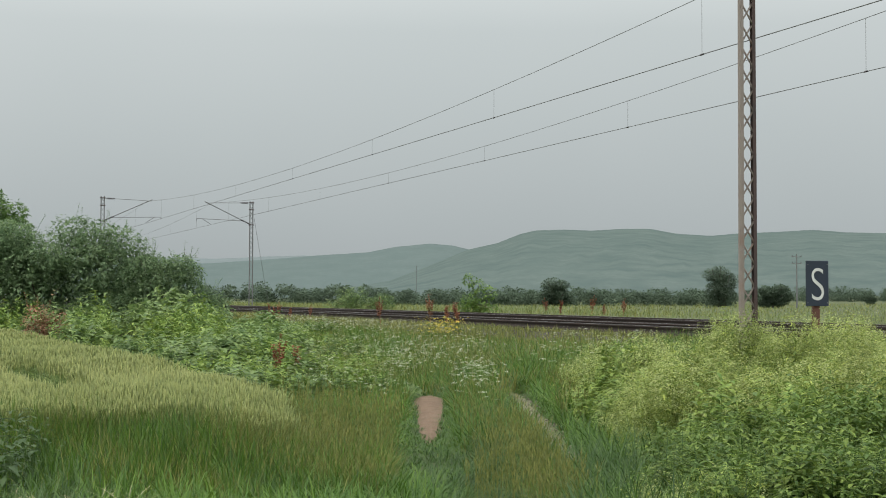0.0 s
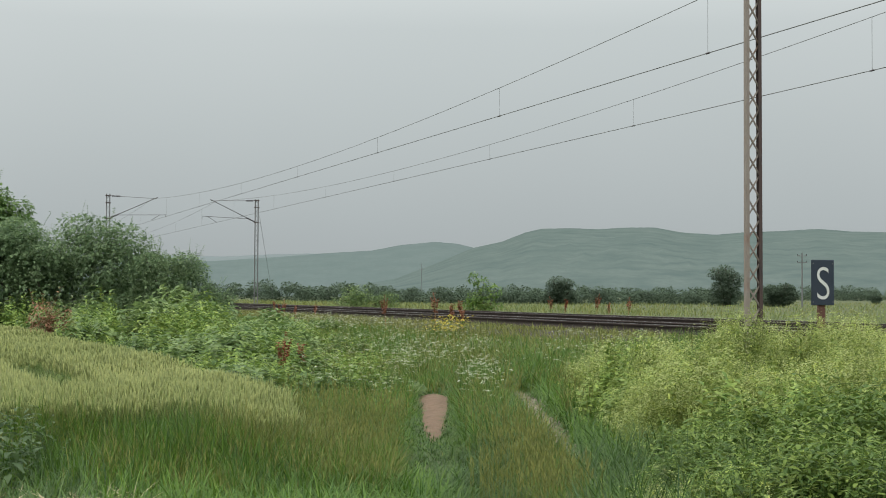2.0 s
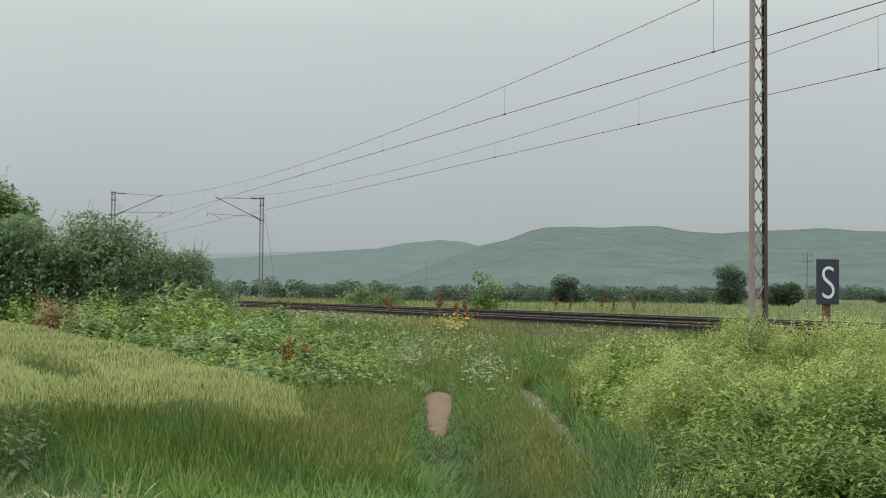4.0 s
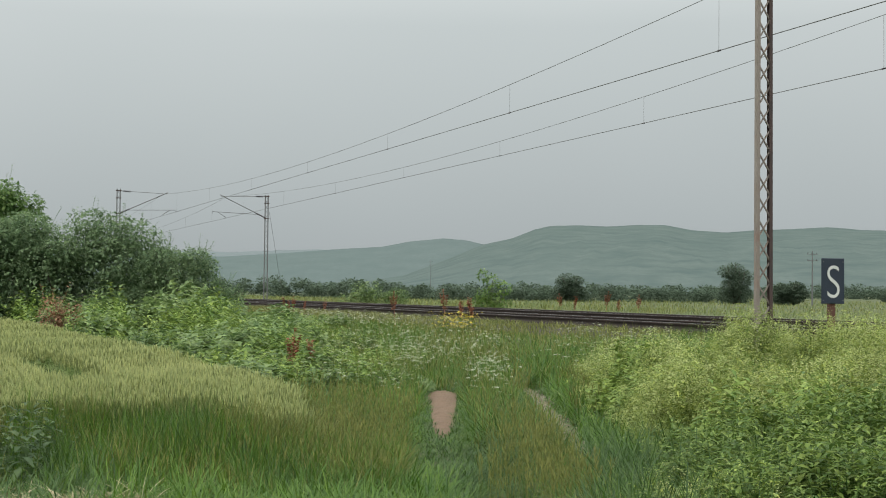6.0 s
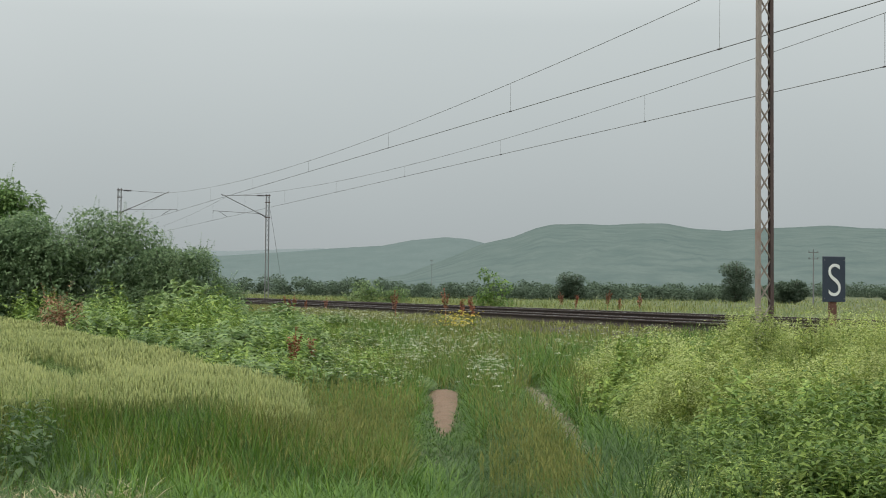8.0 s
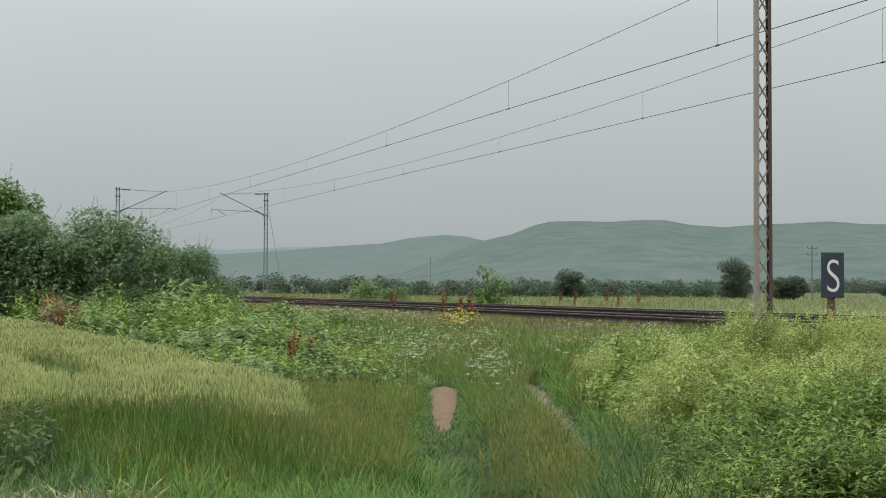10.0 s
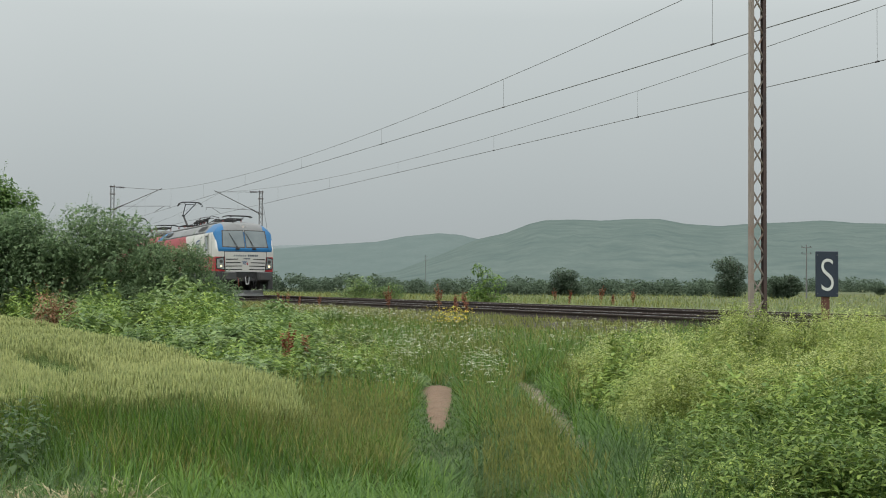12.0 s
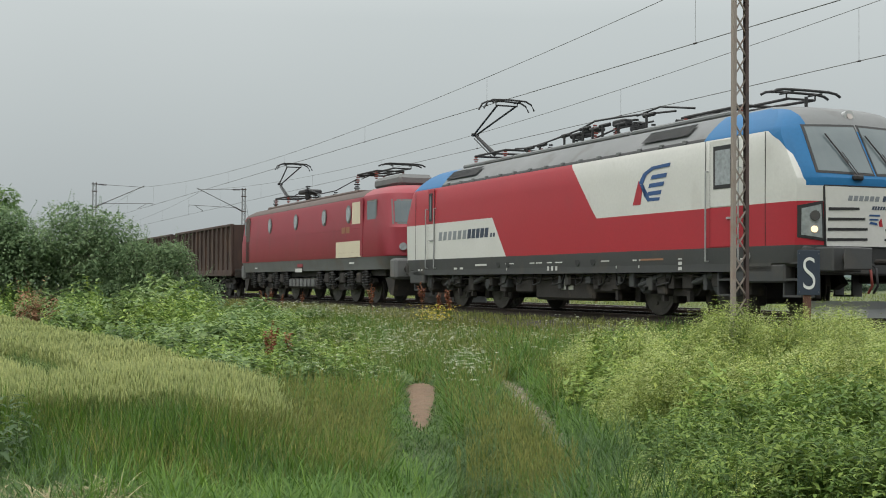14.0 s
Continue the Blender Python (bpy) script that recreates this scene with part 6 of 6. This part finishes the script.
    for a_ in (3.44, 6.04, 13.66, 16.26):
        bm = bmesh.new()
        box(bm, -a_ - .5, -a_ + .5, -.62, .62, .28, .85, bevel=.1)
        part("traction_motor", bm, M_RUN, root)
        for k in (-1, 1):
            bm = bmesh.new()
            box(bm, -a_ + k * .72 - .1, -a_ + k * .72 + .1, -.95, -.72, .25, .62, bevel=.03)
            part("brake_unit", bm, M_RUN, root)
    for a_, l_ in ((8.3, .3), (10.3, .4), (7.3, .25), (11.3, .3), (4.74, .5), (14.96, .5), (9.2, .5), (12.2, .4), (6.5, .3)):
        v, f = rods([(-a_, -1.36, .9), (-a_ - .1, -1.38, .66), (-a_ - .1 - l_, -1.36, .6), (-a_ - .15 - l_, -1.34, .9)], .02, 6)
        raw("cable_loop", v, f, M_BLACK, root, smooth=True)
    # pipes, sand boxes, dampers and small gear crowded below the frame
    gear = random.Random(8)
    for a_ in (2.45, 4.3, 5.2, 7.0, 12.55, 14.5, 15.4, 17.35):
        bm = bmesh.new()
        box(bm, -a_ - .17, -a_ + .17, -1.34, -1.02, .46 + gear.uniform(-.06, .08), .90, bevel=.03)
        box(bm, -a_ - .05, -a_ + .05, -1.3, -1.2, .30, .5)
        part("sand_box", bm, M_RUN, root)
    for a_ in (3.9, 5.6, 14.1, 15.8):
        bm = bmesh.new()
        rod(bm, (-a_ - .5, -1.28, .60), (-a_ + .45, -1.28, .82), .055, 10)
        rod(bm, (-a_ - .1, -1.28, .69), (-a_ + .45, -1.28, .82), .075, 10)
        part("damper", bm, M_FRAME, root)
    for z_ in (.84, .76):
        v, f = rods([(-2.2 - i * .62, -1.31 - .02 * (i % 2), z_ + gear.uniform(-.03, .03)) for i in range(25)], .022, 6)
        raw("brake_pipe", v, f, M_RUN, root, smooth=True)
    for i in range(22):
        a_ = gear.uniform(2.2, 17.6)
        bm = bmesh.new()
        w_ = gear.uniform(.05, .16)
        box(bm, -a_ - w_, -a_ + w_, -1.36, -1.15, gear.uniform(.5, .68), gear.uniform(.74, .9), bevel=.015)
        part("valve_box", bm, M_FRAME if i % 3 else M_RUN, root)
    bm = bmesh.new()
    rod(bm, (-8.05, -1.15, .72), (-7.3, -1.15, .72), .16, 14)
    part("air_tank", bm, M_RUN, root)
    # end beams and ploughs
    for x, sg in ((0, 1), (-VL, -1)):
        bm = bmesh.new()
        a = sorted((x - sg * .72, x - sg * .95))
        box(bm, a[0], a[1], -1.38, 1.38, .80, 1.28, bevel=.03)
        part("buffer_beam", bm, M_FRAME, root)
        bm = bmesh.new()
        vs = []
        for z, k in ((.07, 0), (.22, .05), (.36, .05)):
            vs.append([bm.verts.new((x - sg * (.98 - o + k), y, z)) for y, o in ((-1.06 + k, 0), (-.55, .12), (0, .2), (.55, .12), (1.06 - k, 0))])
        for r, q in zip(vs, vs[1:]):
            for i in range(4):
                bm.faces.new((r[i], r[i + 1], q[i + 1], q[i]))
        bmesh.ops.solidify(bm, geom=bm.faces[:], thickness=.02)
        part("rail_guard", bm, M_SILVER, root, "scuffed pale metal rail guard")
        for y in (-.8, .8):
            bm = bmesh.new()
            box(bm, x - sg * 1.15 - .05, x - sg * 1.15 + .05, y - .05, y + .05, .4, .9)
            part("guard_bracket", bm, M_RUN, root)
    buffers(root, 0, 1)
    buffers(root, VL, -1)
    # roof
    for a0, a1, near in ((4.25, 5.95, 1), (14.2, 16.2, 1), (4.25, 5.95, -1)):
        bm = bmesh.new()
        for (w0, z0), (w1, z1) in (((1.325, 3.45), (1.09, 3.675)),):
            vs = [bm.verts.new(v) for v in ((-a0, -near * (w0 + .03), z0 + .02), (-a1, -near * (w0 + .03), z0 + .02), (-a1, -near * (w1 + .02), z1 + .03), (-a0, -near * (w1 + .02), z1 + .03))]
            bm.faces.new(vs)
        bmesh.ops.solidify(bm, geom=bm.faces[:], thickness=.03)
        part("roof_vent", bm, M_FRAME, root)
    for i in range(15):
        for s in (-1, 1):
            bm = bmesh.new()
            box(bm, -4.3 - i * .83, -4.18 - i * .83, min(s * 1.39, s * 1.45), max(s * 1.39, s * 1.45), 3.30, 3.36)
            part("roof_clip", bm, M_ROOF, root)
    for a0, a1 in ((3.6, 7.2), (7.3, 13.0), (13.1, 16.2)):
        bm = bmesh.new()
        box(bm, -a1, -a0, -.85, .85, 3.80, 3.90, bevel=.03)
        part("roof_deck", bm, M_ROOF, root)
    panto(root, 4.7, 1, 0, 4.03)
    panto(root, 15.2, 1, 5.63, 4.16)
    for a, y, h in ((7.6, -.5, .36), (8.0, .2, .34), (8.4, -.5, .38), (8.9, -.2, .3), (9.3, -.55, .42), (9.8, .3, .36), (10.3, -.4, .34), (10.9, -.2, .25), (11.6, -.5, .2), (12.3, -.4, .16), (13.2, -.3, .2)):
        bm = bmesh.new()
        insulator(bm, -a, y, 3.88, h)
        part("roof_insulator", bm, M_BLACK if int(a * 10) % 3 else M_INSRED, root)
    for (a, w, l, h) in ((8.15, -.5, .5, .14), (9.5, -.45, .6, .10), (10.6, -.2, .7, .12), (8.8, .3, .4, .2)):
        bm = bmesh.new()
        box(bm, -a - l / 2, -a + l / 2, w - .13, w + .13, 4.12, 4.12 + h, bevel=.03)
        part("breaker_box", bm, M_BLACK, root)
    for a_, y_, h_ in ((6.9, -.65, .3), (7.2, .5, .34), (8.6, -.75, .26), (9.05, -.75, .22), (9.6, -.7, .3), (10.05, -.7, .2), (10.7, -.6, .26), (11.2, .3, .2), (11.9, -.65, .14), (12.7, -.6, .14), (7.9, -.75, .2)):
        bm = bmesh.new()
        rod(bm, (-a_, y_, 3.86), (-a_, y_, 3.9 + h_), .03, 8)
        rod(bm, (-a_ - .12, y_, 3.9 + h_), (-a_ + .16, y_ + .1, 3.93 + h_), .045, 8)
        part("roof_terminal", bm, M_BLACK, root)
    for path in (((6.0, -.5, 4.2), (7.6, -.5, 4.3), (8.4, -.5, 4.34), (9.3, -.55, 4.36), (10.3, -.4, 4.28), (11.6, -.5, 4.14), (13.2, -.3, 4.12), (14.2, -.2, 4.2)), ((8.0, .2, 4.25), (9.8, .3, 4.28), (11.0, .2, 4.1)), ((5.6, -.3, 4.22), (6.6, -.5, 4.36), (7.7, -.4, 4.30))):
        v, f = rods([(-a, y, z) for a, y, z in path], .022, 6)
        raw("busbar", v, f, M_BLACK, root, smooth=True)
    bogie(root, 4.74, (-1.3, 1.3), .625)
    bogie(root, 14.96, (-1.3, 1.3), .625)
    ws = [wheelset(root, a, .625) for a in (3.44, 6.04, 13.66, 16.26)]
    return root, ws


OL = 20.5
O_CORNER = ((0, 0), (.02, .3), (.06, .5), (.14, .66), (.28, .80), (.50, .91), (.82, .975), (1.25, 1.0))
O_LEVELS = ((1.06, 1.40, .80), (1.44, 1.47, .55), (1.5, 1.49, .50), (2.35, 1.49, .52), (2.45, 1.485, .60), (3.30, 1.44, .86), (3.42, 1.40, .90), (3.52, 1.30, 1.0), (3.66, 1.05, 1.3), (3.74, .7, 1.9))


def old_locomotive():
    root = thing("electric_locomotive", "older faded red electric locomotive with grey skirt and oval windows", "locomotive", "train")
    L = O_LEVELS
    bm = shell(L, OL, [3.0, 3.4, 4.4, 5.6, 7.0, 8.6, 10.2, 11.8, 13.4, 14.8, 16.0, 17.1, 17.5], O_CORNER)
    for z in (1.46, 3.40):
        cut(bm, (0, 0, z), (0, 0, 1))
    cut(bm, (-3.25, 0, 0), (1, 0, 0))
    cut(bm, (-17.3, 0, 0), (1, 0, 0))
    for f in bm.faces:
        c = f.calc_center_median()
        a, z = -c.x, c.z
        f.material_index = 1 if z < 1.46 else 2 if (z > 3.40 and 3.25 < a) else 0
        f.smooth = len(f.verts) < 8
    part("body", bm, [M_OLDRED, M_OLDGREY, M_OLDROOF], root).data.set_sharp_from_angle(angle=radians(24))
    for s in (-1, 1):
        near = s > 0
        for a in (4.55, 7.25, 10.8, 14.5):
            o = thing("oval_window", "", "")
            o.parent = root
            for r0, r1, m, w, nm in ((.27, .30, M_OLDGREY, 1.478, "rim"), (.21, .24, M_LENS, 1.492, "pane")):
                bm = bmesh.new()
                pts = [(-a + r0 * math.cos(k * .3927), 2.90 + r1 * math.sin(k * .3927)) for k in range(16)]
                prism(bm, pts, -s * w, -s * (w + .015))
                bmesh.ops.recalc_face_normals(bm, faces=bm.faces)
                part(nm, bm, m, o)
        for a0, a1 in ((17.75, 18.35), (3.05, 3.3)):
            d = part("side_door", side_plate(a0, a1, 1.5, 3.36, 1.46 if a0 > 9 else 1.478, .03, .005, near), M_OLDROOF if a0 > 9 else M_OLDRED, root)
        for a0, a1 in ((1.85, 2.75), (OL - 2.75, OL - 1.85)):
            wn_ = thing("cab_side_window", "", "")
            wn_.parent = root
            part("window_frame", side_plate(a0, a1, 2.5, 3.25, 1.445, .022, .0, near), M_OLDGREY, wn_)
            part("pane", side_plate(a0 + .06, a1 - .06, 2.56, 3.19, 1.463, .012, 0, near), M_GLASS, wn_)
        w = thing("front_window", "", "")
        w.parent = root
        for o, off, m, nm in ((((.12, 2.44), (1.26, 2.44), (1.22, 3.22), (.12, 3.22)), .014, M_OLDGREY, "window_frame"), (((.18, 2.5), (1.20, 2.5), (1.16, 3.16), (.18, 3.16)), .022, M_GLASS, "pane")):
            o = o if near else ((-o[1][0], o[1][1]), (-o[0][0], o[0][1]), (-o[3][0], o[3][1]), (-o[2][0], o[2][1]))
            part(nm, nose_patch(L, o, off, .02, 6, O_CORNER), m, w)
        bm = bmesh.new()
        a = nose_at(L, 1.0, 1.75, O_CORNER)
        rod(bm, (-a - .05, -s * 1.0, 1.75), (-a + .06, -s * 1.04, 1.75), .12, 16)
        part("headlamp", bm, M_LENS, root)
        for z in (1.62, 2.2, 2.4):
            part("waist_moulding", side_plate(3.4, 17.0, z, z + .012, 1.489, .006, 0, near), M_OLDRED, root)
    part("primer_patch", side_plate(3.2, 5.85, 1.47, 2.0, 1.49, .005), M_CREAM, root, "cream unpainted patch")
    part("primer_patch", side_plate(3.15, 4.15, 2.55, 3.26, 1.49, .005), M_CREAM, root, "cream unpainted patch")
    bars_row(root, "plain_bar", [(4.4, 2.28, .38, .2), (4.85, 2.28, .38, .2)], 1.49, M_DEAD)
    bars_row(root, "data_plate", [(10.0, 1.02, .9, .14), (4.0, 1.25, .5, .06), (16.5, 1.2, .4, .05)], 1.455, M_MARK)
    bars_row(root, "red_plate", [(9.9, 1.2, .7, .12)], 1.458, M_OLDRED)
    # suspension springs and hangers in front of the bogies
    for a in (3.1, 4.6, 6.6, 8.1, 12.4, 13.9, 15.9, 17.4):
        bm = bmesh.new()
        rod(bm, (-a, -1.32, .42), (-a, -1.32, 1.06), .09, 8)
        part("spring_guide", bm, M_RUN, root)
        v, f = rods([(-a + .14 * math.cos(k * .7), -1.32 + .14 * math.sin(k * .7), .50 + k * .0092) for k in range(58)], .022, 5)
        raw("coil_spring", v, f, M_FRAME, root, smooth=True)
    for a in (3.85, 5.6, 7.35, 13.15, 14.9, 16.65):
        bm = bmesh.new()
        box(bm, -a - .22, -a + .22, -1.36, -1.1, .62, .98, bevel=.04)
        rod(bm, (-a - .5, -1.3, .72), (-a + .5, -1.3, .86), .03, 8)
        part("brake_rigging", bm, M_RUN, root)
    bm = bmesh.new()
    box(bm, -18.8, -1.7, -1.2, 1.2, .86, 1.06)
    part("floor_pan", bm, M_RUN, root)
    bm = bmesh.new()
    box(bm, -12.0, -8.4, -1.35, 1.35, .42, .8, bevel=.05)
    part("battery_box", bm, M_RUN, root)
    for i in range(7):
        bm = bmesh.new()
        box(bm, -11.8 + i * .48, -11.5 + i * .48, -1.42, -1.35, .5, .76)
        part("battery_cover", bm, M_OLDGREY, root)
    buffers(root, 0, 1, False)
    buffers(root, OL, -1, False)
    for x, sg in ((0, 1), (-OL, -1)):
        bm = bmesh.new()
        a = sorted((x - sg * .6, x - sg * 1.1))
        box(bm, a[0], a[1], -1.3, 1.3, .75, 1.4, bevel=.08)
        part("buffer_beam", bm, M_OLDGREY, root)
        bm = bmesh.new()
        prism(bm, [(x - sg * .85, .8), (x - sg * 1.0, .25), (x - sg * 1.3, .28), (x - sg * 1.7, .8)], -1.2, 1.2)
        bmesh.ops.recalc_face_normals(bm, faces=bm.faces)
        part("rail_guard", bm, M_RUN, root)
    # roof gear
    panto(root, 5.6, 1, 0, 4.40)
    panto(root, 16.3, 1, 5.63, 4.18)
    bm = bmesh.new()
    box(bm, -4.6, -2.2, -.6, .6, 3.72, 4.12, bevel=.12)
    part("air_conditioner", bm, M_OLDGREY, root, "grey rooftop air conditioner")
    bm = bmesh.new()
    box(bm, -16.9, -5.2, -.95, .95, 3.62, 3.78, bevel=.05)
    part("roof_hatch", bm, M_OLDROOF, root)
    for a, y, h in ((6.9, -.4, .5), (12.9, -.4, .55), (13.5, -.2, .75), (14.0, .3, .5), (17.6, -.4, .4), (12.3, -.3, .3), (9.0, -.5, .22), (11.0, -.5, .22)):
        bm = bmesh.new()
        insulator(bm, -a, y, 3.76, h, .11)
        part("roof_insulator", bm, M_BLACK, root)
    bm = bmesh.new()
    box(bm, -13.9, -12.9, -.5, .2, 4.15, 4.32, bevel=.05)
    part("breaker_box", bm, M_BLACK, root)
    v, f = rods([(-6.9, -.4, 4.28), (-9, -.5, 4.0), (-11, -.5, 4.0), (-12.9, -.4, 4.32), (-15, -.3, 4.2)], .02, 6)
    raw("busbar", v, f, M_BLACK, root, smooth=True)
    bogie(root, 5.6, (-2.0, 0, 2.0), .625)
    bogie(root, 14.9, (-2.0, 0, 2.0), .625)
    ws = [wheelset(root, a, .625) for a in (3.6, 5.6, 7.6, 12.9, 14.9, 16.9)]
    return root, ws


WL_ = 14.04


def wagon():
    root = thing("open_goods_wagon", "rusty brown open goods wagon with ribbed steel sides", "goods wagon", "train wagons")
    a0, a1 = .62, WL_ - .62
    for s in (-1, 1):
        bm = bmesh.new()
        y = sorted((s * 1.36, s * 1.40))
        box(bm, -a1, -a0, y[0], y[1], 1.15, 3.22)
        part("side_wall", bm, M_WAGON, root)
        bm = bmesh.new()
        y = sorted((s * 1.35, s * 1.50))
        box(bm, -a1, -a0, y[0], y[1], 3.14, 3.26, bevel=.02)
        part("top_rail", bm, M_WAGON, root)
        bm = bmesh.new()
        y = sorted((s * 1.2, s * 1.45))
        box(bm, -a1, -a0, y[0], y[1], .92, 1.2, bevel=.02)
        part("sill", bm, M_WAGON, root)
        for i in range(15):
            a = a0 + (a1 - a0) * i / 14
            bm = bmesh.new()
            y = sorted((s * 1.40, s * 1.51))
            vs = box(bm, -a - .07, -a + .07, y[0], y[1], 1.0, 3.15)
            for v in vs:
                if v.co.z < 1.5 and abs(v.co.y) > 1.45:
                    v.co.y *= .965
            part("rib", bm, M_WAGON, root)
    for a in (a0, a1):
        bm = bmesh.new()
        box(bm, -a - .03, -a + .03, -1.38, 1.38, 1.1, 3.22)
        part("end_wall", bm, M_WAGON, root)
        for y in (-.9, -.3, .3, .9):
            bm = bmesh.new()
            o = -.08 if a > 5 else .08
            x = sorted((-a, -a + o))
            box(bm, x[0], x[1], y - .05, y + .05, 1.1, 3.15)
            part("rib", bm, M_WAGON, root)
        bm = bmesh.new()
        box(bm, -a - .1, -a + .1, -1.3, 1.3, .85, 1.22, bevel=.02)
        part("headstock", bm, M_RUN, root)
    bm = bmesh.new()
    box(bm, -a1, -a0, -1.36, 1.36, 1.12, 1.2)
    part("deck", bm, M_RUN, root)
    bm = bmesh.new()
    g = bmesh.ops.create_grid(bm, x_segments=30, y_segments=8, size=1)
    for v in bm.verts:
        v.co = Vector((-WL_ / 2 + v.co.x * 6.3, v.co.y * 1.34, 2.75 + .28 * noise.noise((v.co.x * 7, v.co.y * 3, 2))))
    part("load", bm, M_COAL, root)
    buffers(root, 0, 1, False)
    buffers(root, WL_, -1, False)
    for mid in (2.6, WL_ - 2.6):
        bogie(root, mid, (-.9, .9), .46)
        for o in (-.9, .9):
            wheelset(root, mid + o, .46)
    return root


LOCO, LOCO_WHEELS = new_locomotive()
OLD, OLD_WHEELS = old_locomotive()
WAGONS = [wagon()]
for k in range(4):
    WAGONS.append(copy_thing(WAGONS[0], pose(0, 0, 0)))

SPEED, LAST = 23.5, -17.0


def motions():
    def run(ob, behind):
        walk(ob, [(t, pose(*at(LAST + SPEED * (t - 14) - behind, 0, RAIL + .003), 0, 0, HEAD)) for t in (0, 7, 14)])

    run(LOCO, 0)
    run(OLD, VL)
    for i, w in enumerate(WAGONS):
        run(w, VL + OL + i * WL_)
    for ws in LOCO_WHEELS + OLD_WHEELS:
        p = ws.matrix_basis.translation.copy()
        walk(ws, [(k / 30, pose(p.x, p.y, p.z, 0, math.degrees(SPEED * k / 30 / .625) % 360, 0)) for k in range(421)])


motions()
